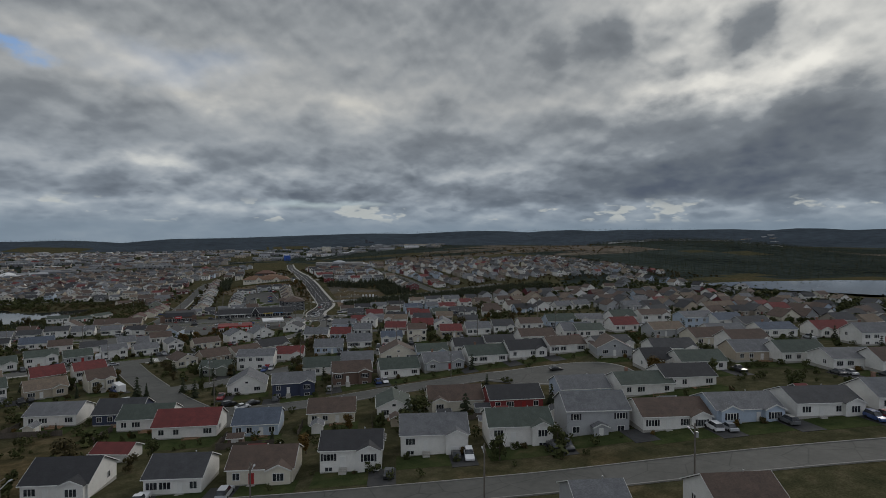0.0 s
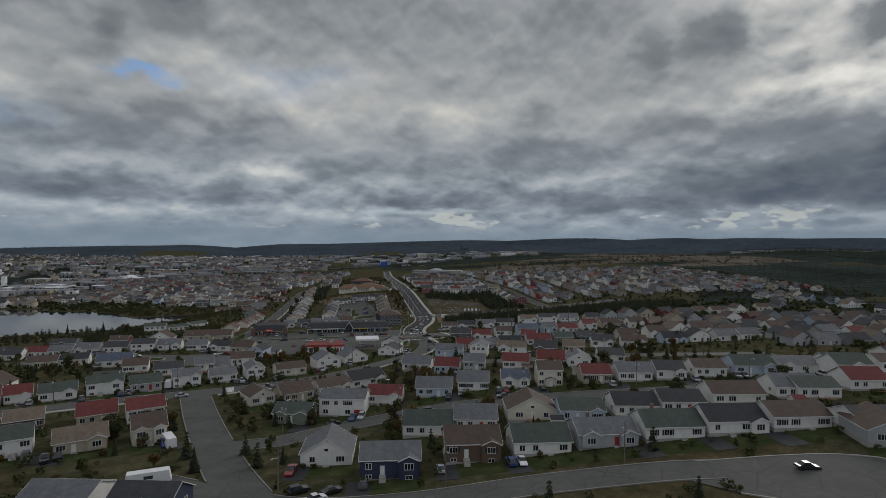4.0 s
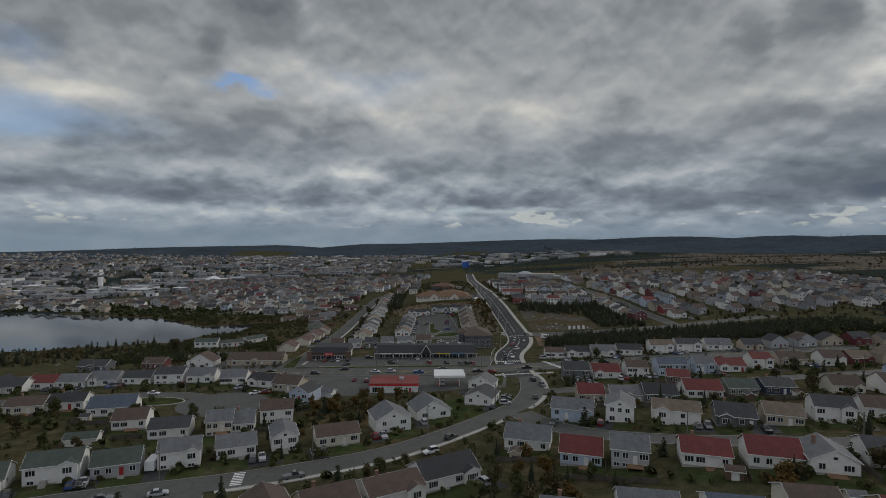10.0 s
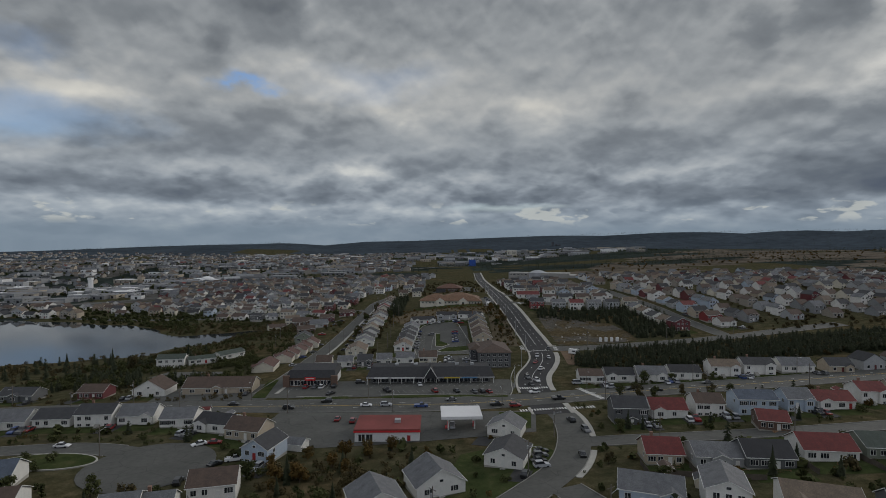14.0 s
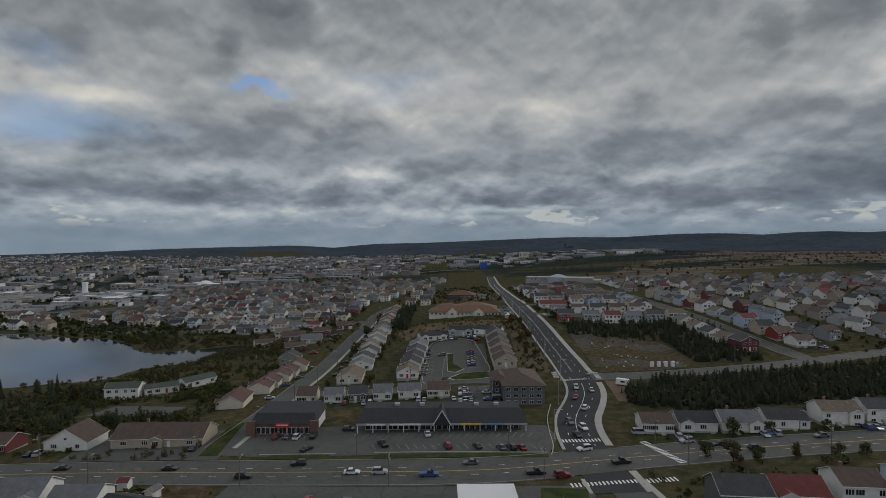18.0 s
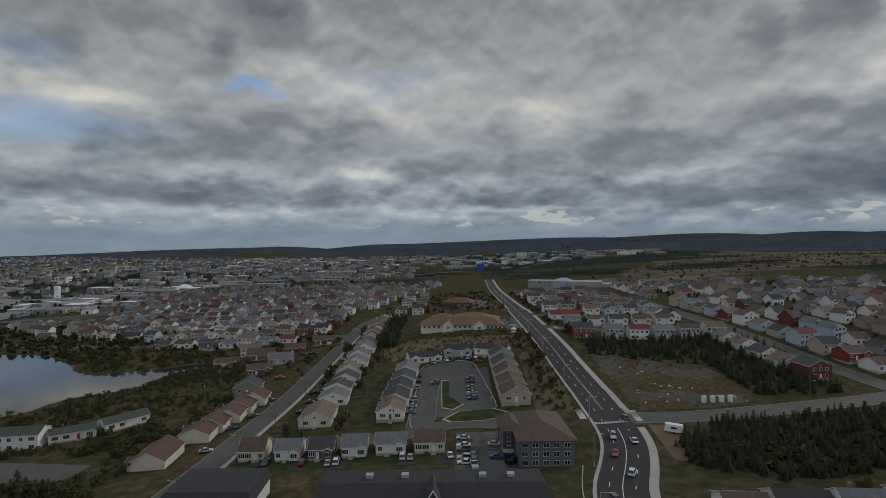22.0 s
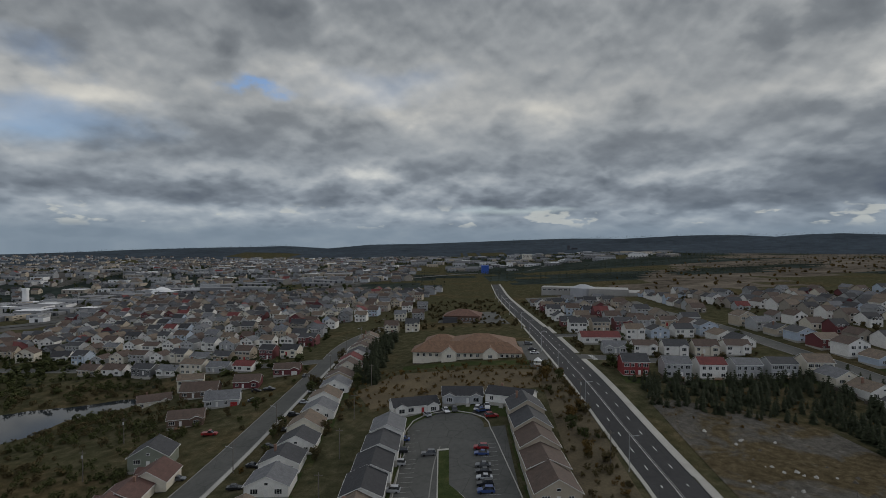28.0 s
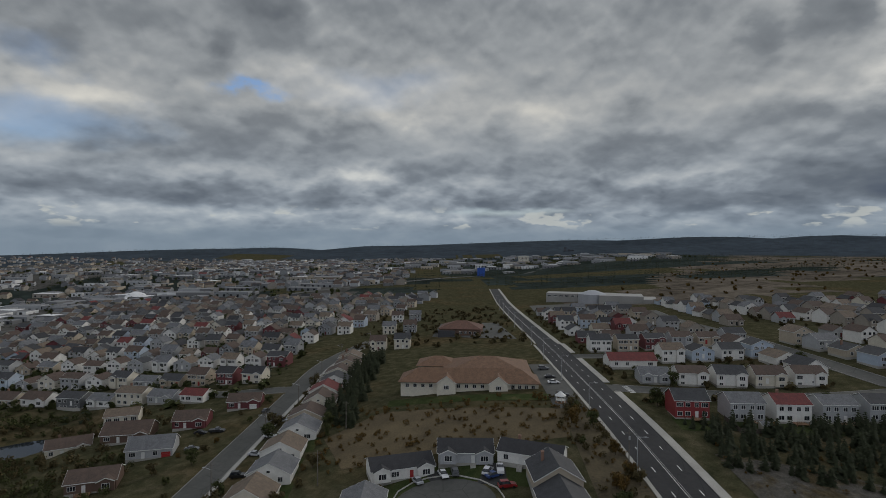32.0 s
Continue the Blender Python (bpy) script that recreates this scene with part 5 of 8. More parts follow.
def trunk_shape(rnd, hgt, r, limbs):
    sh = Shape().tube(0, 0, -0.4, hgt * 0.45, r, r * 0.65, 7).tube(0, 0, hgt * 0.45, hgt * 0.8, r * 0.65, r * 0.2, 6)
    for _ in range(limbs):
        a, z = rnd.random() * 6.28, hgt * rnd.uniform(0.3, 0.55)
        q, u = hgt * rnd.uniform(0.15, 0.28), hgt * rnd.uniform(0.15, 0.3)
        c, s = math.cos(a), math.sin(a)
        w = r * 0.35
        sh.add([(-w * s, w * c, z), (w * s, -w * c, z), (0, 0, z + 2 * w), (q * c, q * s, z + u)], [(0, 1, 3), (1, 2, 3), (2, 0, 3)])
    return sh


TREES = {}


def tree(x, y, kind="leafy", size=5.0, label=""):
    """kind: spruce, leafy, autumn or bush. Four shapes of each, turned and scaled."""
    rnd = random.Random(int(x * 31 + y * 17))
    k = rnd.randrange(4)
    if (kind, k) not in TREES:
        r2 = random.Random(hash((len(kind), k)) % 1000 + 5)
        if kind == "spruce":
            TREES[kind, k] = trunk_shape(r2, 6, 0.16, 0).mesh("trunk", BARK), spruce_shape(r2, 6.0, 15, 10).mesh("crown", SPRUCE)
        elif kind == "bush":
            TREES[kind, k] = trunk_shape(r2, 2, 0.08, 5).mesh("trunk", BARK), leafy_shape(r2, 2.0, 1.25, 360, 0.132, 22).mesh("crown", (LEAF, SCRUB, SCRUB, AUTUMN)[k])
        else:
            TREES[kind, k] = trunk_shape(r2, 5, 0.15, 9).mesh("trunk", BARK), leafy_shape(r2, 5.0, 2.1, 680, 0.172, 26).mesh("crown", AUTUMN if kind == "autumn" else (LEAF, SCRUB, LEAF, SCRUB)[k])
    tr, cr = TREES[kind, k]
    s = size / {"spruce": 6.0, "bush": 2.0}.get(kind, 5.0)
    words = {"spruce": "dark green spruce tree with layered branches", "bush": "dense leafy garden bush", "leafy": "green broad-leaved tree with an uneven crown", "autumn": "broad-leaved tree with orange and brown autumn leaves"}
    t = thing("bush" if kind == "bush" else "tree", label or words[kind], "bush" if kind == "bush" else "tree", "trees and bushes in the gardens", pose(x, y, hz(x, y) - 0.05, 0, 0, rnd.random() * 360))
    t.scale = (s * rnd.uniform(0.85, 1.15), s * rnd.uniform(0.85, 1.15), s * rnd.uniform(0.9, 1.1))
    part("trunk", tr, None, t)
    part("crown", cr, None, t)
    return t


def utility_pole(x, y, rot, hgt=9.5, lamp=True):
    p = thing("utility_pole", "weathered wooden utility pole with crossarm and street light", "pole", "poles along the streets", pose(x, y, hz(x, y), 0, 0, rot))
    part("pole", shared(("pole", hgt), lambda: Shape().tube(0, 0, -0.5, hgt, 0.16, 0.11, 8).mesh("pole", POLE_WOOD)), None, p)
    part("crossarm", shared(("arm", hgt), lambda: Shape().box(-1.1, 1.1, -0.05, 0.05, hgt - 0.75, hgt - 0.62).mesh("crossarm", POLE_WOOD)), None, p)
    part("transformer", shared(("can", hgt), lambda: Shape().tube(0, -0.35, hgt - 2.3, hgt - 1.4, 0.24, 0.24, 8).mesh("transformer", STEEL)), None, p) if int(x * 3 + y) % 3 == 0 else None
    if lamp:
        part("lamp_arm", shared(("lamp", hgt), lambda: Shape().add([(0, -0.04, hgt - 2.0), (0, 0.04, hgt - 2.0), (0, 0.04, hgt - 1.9), (0, -0.04, hgt - 1.9), (1.9, -0.04, hgt - 1.4), (1.9, 0.04, hgt - 1.4), (1.9, 0.04, hgt - 1.32), (1.9, -0.04, hgt - 1.32)], [(0, 1, 5, 4), (1, 2, 6, 5), (2, 3, 7, 6), (3, 0, 4, 7), (4, 5, 6, 7)]).box(1.75, 2.4, -0.13, 0.13, hgt - 1.5, hgt - 1.35).mesh("lamp_arm", STEEL)), None, p)
    return p


def street_lamp(x, y, rot, hgt=10.0):
    p = thing("street_lamp", "tall galvanised steel street lamp on the avenue", "street lamp", "lamps along the avenue", pose(x, y, hz(x, y), 0, 0, rot))
    part("base", shared("lampbase", lambda: Shape().tube(0, 0, -0.3, 0.4, 0.25, 0.22, 8).mesh("base", CONCRETE)), None, p)
    part("pole", shared(("steelpole", hgt), lambda: Shape().tube(0, 0, 0.3, hgt, 0.12, 0.07, 8).mesh("pole", STEEL)), None, p)
    part("arm", shared(("steelarm", hgt), lambda: Shape().box(0, 2.2, -0.04, 0.04, hgt - 0.1, hgt - 0.02).mesh("arm", STEEL)), None, p)
    part("lantern", shared(("lantern", hgt), lambda: Shape().box(1.9, 2.7, -0.15, 0.15, hgt - 0.16, hgt - 0.02).mesh("lantern", STEEL)), None, p)
    return p


def fence(x0, y0, x1, y1, hgt=1.5, mat=None, label="weathered brown wooden board fence"):
    a, b = Vector((x0, y0)), Vector((x1, y1))
    n = max(1, round((b - a).length / 5.0))
    w = (b - a).length / n
    top = thing("fence", label, "fence", "garden fences", pose(x0, y0, hz(x0, y0), 0, 0, math.degrees(math.atan2(y1 - y0, x1 - x0))))

    def panel():
        sh = Shape()
        m = 24
        pts = [(w * (k // 2 + (k % 2)) / m, -0.02 if (k // 2) % 2 else 0.015) for k in range(2 * m)]
        vs = [(px, py, 0.05) for px, py in pts] + [(px, py, hgt - 0.05 * ((k // 2) % 3 == 1)) for k, (px, py) in enumerate(pts)]
        vs += [(px, py + 0.03, q) for px, py, q in vs]
        n = 2 * m
        sh.add(vs, [(k, k + 1, n + k + 1, n + k) for k in range(n - 1)] + [(2 * n + k + 1, 2 * n + k, 3 * n + k, 3 * n + k + 1) for k in range(n - 1)] + [(n + k, n + k + 1, 3 * n + k + 1, 3 * n + k) for k in range(n - 1)])
        return sh.mesh("panel", mat or DARK_WOOD)

    pm = shared(("panel", round(w, 2), hgt, (mat or DARK_WOOD).name), panel)
    post = shared(("post", hgt), lambda: Shape().box(-0.06, 0.06, -0.06, 0.06, -0.8, hgt + 0.1).mesh("post", DARK_WOOD))
    z0 = hz(x0, y0)
    for k in range(n + 1):
        q = a.lerp(b, k / n)
        dz = hz(*q) - z0
        part("post", post, None, top, at=pose(k * w, 0, dz))
        if k < n:
            part("panel", pm, None, top, at=pose(k * w, 0, (dz + hz(*a.lerp(b, (k + 1) / n)) - z0) / 2))
    return top

# ---- houses, street by street: place, turn, width, depth, kind, colours, features ----
# street
house(-33.4, 115.7, -14, 11.4, 9.8, "L", WHITE, R_BLACK, "gr")
house(-13.7, 109.8, -14, 10.0, 9.8, "L", WHITE, R_DARK, "")
house(1.1, 107.9, -14, 11.9, 9.8, "L", CREAM, R_BROWN, "r")
house(17.7, 107.0, -14, 11.8, 9.6, "S", WHITE, R_BLACK, "gr")
house(35.4, 109.0, -14, 14.0, 9.6, "S", WHITE, R_GREY, "gr,k")
house(53.3, 104.8, -14, 13.6, 9.6, "S", WHITE, R_GREEN, "gr")
house(70.7, 102.4, -14, 13.9, 9.6, "T", GREY, R_GREY, "gc")
house(85.3, 95.2, -14, 15.0, 9.8, "L", WHITE, R_BROWN, "gr,s")
house(100.3, 90.4, -14, 15.0, 9.8, "L", PALEBLUE, R_GREY, "2g,s")
house(116.6, 84.9, -14, 15.0, 9.8, "L", WHITE, R_DARK, "")
house(134.3, 80.0, -14, 15.0, 9.8, "L", WHITE, R_GREY, "")
house(62.8, 56.5, -14, 9.8, 9.8, "L", WHITE, R_BROWN, "")
house(45.5, 64.6, -14, 7.5, 9.8, "L", GREY, R_GREY, "")
# street
house(-0.2, 142.5, -11, 10.8, 9.8, "L", PALEBLUE, R_BLUE, "b")
house(-16.7, 148.8, -11, 15.0, 9.8, "L", WHITE, R_RED, "b")
house(-28.0, 160.9, -11, 12.8, 9.8, "L", WHITE, R_GREEN, "b")
house(-36.0, 169.8, -11, 12.0, 9.8, "L", NAVY, R_DARK, "b")
house(-52.7, 174.6, -11, 13.0, 9.8, "L", WHITE, R_GREY, "b")
house(18.5, 144.9, -11, 12.0, 9.8, "L", CREAM, R_BROWN, "b")
house(34.6, 142.2, -11, 8.8, 11.0, "L", WHITE, R_GREEN, "G,b")
house(51.0, 138.5, -11, 14.7, 9.8, "L", CREAM, R_BROWN, "gl,b")
house(64.9, 130.3, -11, 14.3, 9.8, "L", RED, R_BLACK, "b")
house(84.1, 127.3, -11, 13.9, 9.8, "L", PALEBLUE, R_GREY, "b")
house(99.0, 120.8, -11, 15.0, 9.8, "L", WHITE, R_GREEN, "b")
house(112.5, 119.8, -11, 15.0, 9.8, "L", WHITE, R_BLACK, "b")
# street
house(-3.8, 197.0, -4, 12.3, 11.0, "L", WHITE, R_GREY, "G")
house(10.8, 184.1, -4, 13.3, 9.6, "S", NAVY, R_GREY, "gr")
house(30.7, 188.3, -4, 13.2, 9.6, "S", BROWN, R_BROWN, "gr")
house(47.3, 186.9, -4, 13.9, 9.8, "L", WHITE, R_GREEN, "")
house(63.5, 185.8, -4, 14.7, 9.8, "L", GREY, R_GREY, "2g")
house(80.0, 184.2, -4, 15.0, 9.8, "L", WHITE, R_GREEN, "")
house(95.4, 182.2, -4, 15.0, 9.8, "L", WHITE, R_BLACK, "gr")
house(111.1, 179.9, -4, 15.0, 9.8, "L", WHITE, R_BROWN, "s")
house(125.9, 171.0, -4, 15.0, 9.8, "L", WHITE, R_DARK, "gr,k")
# street
house(23.5, 210.8, -9, 14.6, 9.8, "L", WHITE, R_GREEN, "b")
house(36.5, 210.0, -9, 11.9, 9.8, "L", WHITE, R_GREY, "b")
house(53.2, 211.1, -9, 14.1, 11.0, "L", CREAM, R_BROWN, "G,b")
house(65.3, 203.8, -9, 12.2, 9.8, "L", PALEBLUE, R_GREEN, "b,gr")
house(80.2, 201.8, -9, 12.0, 9.8, "L", WHITE, R_BLACK, "b,D")
house(93.0, 199.9, -9, 12.0, 9.8, "L", WHITE, R_BLACK, "b")
house(110.9, 201.2, -9, 15.0, 9.8, "L", WHITE, R_BROWN, "b")
house(131.1, 201.8, -9, 14.0, 9.8, "L", WHITE, R_GREY, "b")
# street
house(-16.4, 236.6, -11, 11.4, 9.8, "L", SAGE, R_GREEN, "2g,k")
house(-0.9, 241.6, -11, 14.8, 9.6, "T", WHITE, R_GREY, "k")
house(13.2, 249.8, -11, 11.9, 9.8, "L", WHITE, R_RED, "gr,k")
house(30.6, 250.4, -11, 12.6, 9.8, "L", PALEBLUE, R_GREY, "")
house(44.8, 250.7, -11, 11.0, 9.8, "L", WHITE, R_GREY, "")
house(59.1, 245.9, -11, 9.6, 9.8, "L", WHITE, R_BLUE, "2g")
house(70.3, 242.1, -11, 8.4, 9.6, "T", CREAM, R_BROWN, "gc")
house(85.9, 238.4, -11, 10.0, 9.8, "L", BEIGE, R_RED, "s")
house(98.5, 235.6, -11, 11.5, 9.8, "L", WHITE, R_GREY, "")
house(110.5, 233.3, -11, 9.9, 9.8, "L", WHITE, R_DARK, "gr")
house(124.8, 232.5, -11, 10.9, 9.8, "L", WHITE, R_BROWN, "")
# street
house(-32.7, 262.4, 29, 9.1, 11.0, "L", CREAM, R_BROWN, "G")
house(-20.3, 264.4, 29, 12.0, 9.8, "L", BEIGE, R_BROWN, "")
house(-7.1, 271.5, 29, 13.4, 9.8, "L", WHITE, R_BROWN, "gr")
house(5.4, 279.9, 29, 15.0, 9.8, "L", WHITE, R_BLACK, "")
# street
house(30.3, 301.1, -17, 12.5, 9.8, "L", WHITE, R_GREY, "b")
house(41.4, 285.8, -17, 10.2, 9.8, "L", PALEBLUE, R_RED, "b")
house(52.2, 281.1, -17, 8.7, 9.6, "S", GREY, R_GREY, "b")
house(69.1, 277.5, -17, 10.8, 9.8, "L", WHITE, R_RED, "b")
house(82.7, 273.0, -17, 11.2, 9.8, "L", WHITE, R_RED, "b")
house(92.5, 268.3, -17, 9.4, 11.0, "L", WHITE, R_GREY, "b,G")
house(107.3, 269.6, -17, 10.2, 9.8, "L", WHITE, R_DARK, "b")
house(107.1, 376.8, -17, 8.6, 9.8, "L", BROWN, R_RED, "b")
# street
house(49.2, 325.6, -19, 13.2, 9.6, "S", PALEBLUE, R_GREY, "gr")
house(63.7, 321.9, -19, 8.6, 11.0, "T", WHITE, R_GREY, "G")
house(78.4, 314.0, -19, 13.6, 9.6, "S", WHITE, R_TAN, "gl")
house(93.2, 307.6, -19, 10.6, 9.8, "L", DKGREY, R_DARK, "gl")
house(106.5, 306.0, -19, 9.9, 9.8, "L", BEIGE, R_TAN, "")
house(122.1, 307.1, -19, 10.4, 9.6, "S", WHITE, R_DARK, "gr")
house(139.1, 308.8, -19, 11.8, 9.8, "L", WHITE, R_BROWN, "gr")
# street
house(-92.4, 283.0, 21, 11.9, 9.6, "S", WHITE, R_GREEN, "")
house(-79.8, 287.9, 21, 10.9, 9.8, "L", GREY, R_GREEN, "")
house(-66.8, 294.6, 21, 10.4, 9.6, "S", WHITE, R_GREY, "gr")
house(-54.7, 302.9, 21, 10.5, 9.8, "L", WHITE, R_GREY, "")
house(-42.8, 309.3, 21, 7.5, 11.0, "S", WHITE, R_GREY, "G")
house(-27.8, 313.7, 21, 13.0, 9.8, "L", CREAM, R_BROWN, "")
house(-12.4, 327.4, 21, 11.8, 11.0, "S", WHITE, R_GREY, "G")
house(0.6, 341.7, 21, 12.7, 11.0, "L", WHITE, R_GREY, "G")
# street
house(-104.8, 274.7, 25, 11.3, 9.8, "L", WHITE, R_GREEN, "")
house(-116.2, 272.0, 25, 7.7, 9.8, "L", WHITE, R_RED, "gr,k")
house(-123.0, 264.6, 25, 9.4, 9.8, "L", WHITE, R_RED, "")
# street
house(-69.3, 215.1, 25, 11.7, 9.8, "L", BEIGE, R_TAN, "")
house(-54.6, 220.5, 25, 8.3, 9.6, "S", CREAM, R_BROWN, "2g")
house(-77.2, 241.7, 25, 10.5, 9.8, "L", BEIGE, R_RED, "b")
house(-63.7, 243.0, 25, 10.4, 9.6, "S", WHITE, R_RED, "b")
house(-94.7, 236.7, 25, 9.3, 9.8, "L", BROWN, R_TAN, "b")
house(-84.5, 211.5, 25, 10.2, 9.6, "S", WHITE, R_GREEN, "")
# street
house(-183.0, 383.1, 5, 12.6, 9.8, "L", WHITE, R_DARK, "")
house(-173.9, 391.5, 5, 11.8, 9.8, "L", WHITE, R_RED, "")
house(-161.6, 392.2, 5, 11.5, 9.8, "L", WHITE, R_GREY, "")
house(-149.7, 395.8, 5, 12.7, 9.8, "L", WHITE, R_GREY, "")
house(-135.4, 398.1, 5, 12.4, 9.8, "L", WHITE, R_DARK, "")
house(-120.7, 398.1, 5, 12.5, 9.6, "S", WHITE, R_DARK, "")
house(-107.1, 400.3, 5, 12.2, 9.8, "L", WHITE, R_GREY, "gr")
house(-90.6, 396.7, 5, 11.2, 9.8, "L", WHITE, R_GREY, "")
# street
house(-74.4, 390.8, -14, 12.9, 9.8, "L", WHITE, R_BLACK, "")
house(-61.7, 384.2, -14, 12.3, 9.8, "L", BEIGE, R_BROWN, "")
house(-50.1, 364.8, -14, 8.4, 11.0, "S", PALEBLUE, R_DARK, "G")
house(-44.3, 373.7, -14, 8.5, 5.0, "E", WHITE, R_GREY, "")
# street
house(-146.1, 344.1, 14, 12.3, 9.8, "L", CREAM, R_BROWN, "b")
house(-134.6, 349.0, 14, 12.2, 9.8, "L", WHITE, R_BLACK, "b")
house(-113.0, 341.1, 14, 14.9, 9.8, "L", WHITE, R_BLUE, "b")
house(-97.9, 326.1, 14, 10.1, 9.8, "L", WHITE, R_BROWN, "b")
house(-81.0, 318.1, 14, 11.6, 9.8, "L", WHITE, R_DARK, "b")
house(-67.1, 322.4, 14, 7.8, 9.6, "S", CREAM, R_GREY, "b")
house(-60.9, 325.3, 14, 7.5, 9.8, "L", WHITE, R_GREY, "b")
house(-53.4, 337.8, 14, 10.9, 9.6, "S", WHITE, R_BROWN, "b")
house(-102.7, 308.3, 14, 8.6, 5.0, "E", WHITE, R_GREEN, "")
# street
house(67.4, 393.7, -4, 11.4, 9.6, "T", DKGREY, R_DARK, "gc")
house(82.2, 397.6, -4, 12.3, 9.8, "L", WHITE, R_RED, "gl")
house(96.6, 397.8, -4, 9.8, 9.6, "S", WHITE, R_BROWN, "")
house(112.1, 395.9, -4, 13.2, 9.6, "T", PALEBLUE, R_BLUE, "")
house(127.4, 396.8, -4, 8.7, 9.6, "S", PALEBLUE, R_GREY, "gr")
house(139.8, 396.9, -4, 12.7, 9.8, "L", WHITE, R_RED, "gl")
house(157.0, 401.6, -4, 9.3, 9.6, "S", WHITE, R_RED, "gr")
house(173.6, 405.2, -4, 13.1, 9.8, "L", BEIGE, R_BROWN, "")
# street
house(62.6, 353.5, -6, 9.6, 9.8, "L", BEIGE, R_RED, "b")
house(74.7, 348.6, -6, 11.7, 9.8, "L", GREY, R_GREY, "gc,b")
house(86.1, 345.7, -6, 11.7, 9.8, "L", DKGREY, R_BLACK, "b")
house(103.1, 348.4, -6, 13.2, 9.8, "L", WHITE, R_RED, "b")
house(117.4, 348.0, -6, 10.5, 9.8, "L", SAGE, R_GREEN, "b")
house(130.7, 347.5, -6, 10.9, 9.8, "L", NAVY, R_DARK, "b")
# street
house(70.6, 454.3, -4, 10.5, 9.8, "L", WHITE, R_BROWN, "")
house(83.6, 453.9, -4, 12.7, 9.8, "L", WHITE, R_BLACK, "gl")
house(97.4, 451.7, -4, 12.8, 9.8, "L", WHITE, R_GREY, "gr")
house(112.8, 452.5, -4, 13.5, 9.8, "L", WHITE, R_BLACK, "")
house(131.6, 453.9, -4, 12.7, 9.6, "S", WHITE, R_TAN, "gr")
house(146.9, 454.0, -4, 13.7, 9.6, "S", WHITE, R_DARK, "gr")
house(164.2, 453.9, -4, 14.3, 9.8, "L", WHITE, R_GREY, "")
# street
house(-152.9, 445.5, 1, 11.1, 9.8, "L", MAROON, R_BROWN, "D")
house(-127.5, 446.7, 1, 14.5, 11.0, "L", WHITE, R_BROWN, "G")
house(-186.4, 445.5, 1, 15.0, 9.8, "L", DKGREY, R_DARK, "gc")
# street
house(-62.6, 499.2, 4, 8.1, 9.8, "L", CREAM, R_BROWN, "")
house(-50.7, 498.0, 4, 7.8, 9.8, "L", WHITE, R_GREY, "gr")
house(-40.1, 497.8, 4, 7.8, 9.8, "L", DKGREY, R_DARK, "gr")
house(-29.7, 498.5, 4, 7.8, 9.8, "L", WHITE, R_GREY, "gr")
house(-18.3, 499.8, 4, 9.5, 9.8, "L", WHITE, R_GREY, "gr")
house(-6.0, 500.0, 4, 9.6, 9.8, "L", CREAM, R_BROWN, "")
# street
house(141.1, 231.6, -9, 14.3, 9.8, "L", PALEBLUE, R_GREEN, "gr")
house(156.0, 229.0, -9, 13.4, 9.8, "L", WHITE, R_GREY, "gl")
house(173.6, 226.3, -9, 14.8, 9.8, "L", WHITE, R_GREEN, "gr")
house(185.9, 218.5, -9, 15.0, 9.6, "S", WHITE, R_BROWN, "gr")
house(135.5, 199.5, -9, 12.3, 9.8, "L", WHITE, R_GREEN, "b")
house(156.5, 203.4, -9, 11.7, 9.8, "L", WHITE, R_RED, "b")
# street
house(120.6, 139.9, -14, 10.0, 9.8, "L", WHITE, R_BLACK, "gr")
house(129.1, 131.3, -14, 14.4, 9.8, "L", WHITE, R_GREEN, "")
house(152.0, 132.9, -14, 13.9, 9.8, "L", BEIGE, R_GREY, "b")
house(162.0, 124.5, -14, 15.0, 9.8, "L", WHITE, R_GREEN, "")
house(164.6, 110.9, -14, 14.4, 9.8, "L", WHITE, R_GREY, "")
house(171.8, 103.0, -14, 12.8, 9.8, "L", WHITE, R_BROWN, "")
house(176.7, 166.4, -14, 15.0, 9.8, "L", WHITE, R_GREY, "")
house(197.6, 161.3, -14, 15.0, 9.8, "L", WHITE, R_BLUE, "")
house(216.7, 152.5, -14, 15.0, 9.8, "L", WHITE, R_RED, "")
house(212.3, 133.5, -14, 15.0, 9.6, "S", WHITE, R_GREY, "")
# bungalows up the long straight street
for n, (yy, wall, roof) in enumerate(((534, CREAM, R_TAN), (557, WHITE, R_GREY), (571, WHITE, R_DARK), (584, WHITE, R_DARK), (598, CREAM, R_TAN), (612, WHITE, R_GREY), (626, WHITE, R_TAN), (640, WHITE, R_GREY),
                                      (654, BEIGE, R_BROWN), (668, CREAM, R_BROWN), (682, WHITE, R_RED), (696, WHITE, R_DARK), (710, CREAM, R_BROWN), (725, BEIGE, R_BROWN), (741, BEIGE, R_TAN))):
    house(-50.5 + (n % 2) * 1.2, yy, 3, 12.0, 10.0 if n else 17.0, "L", wall, roof, "G")
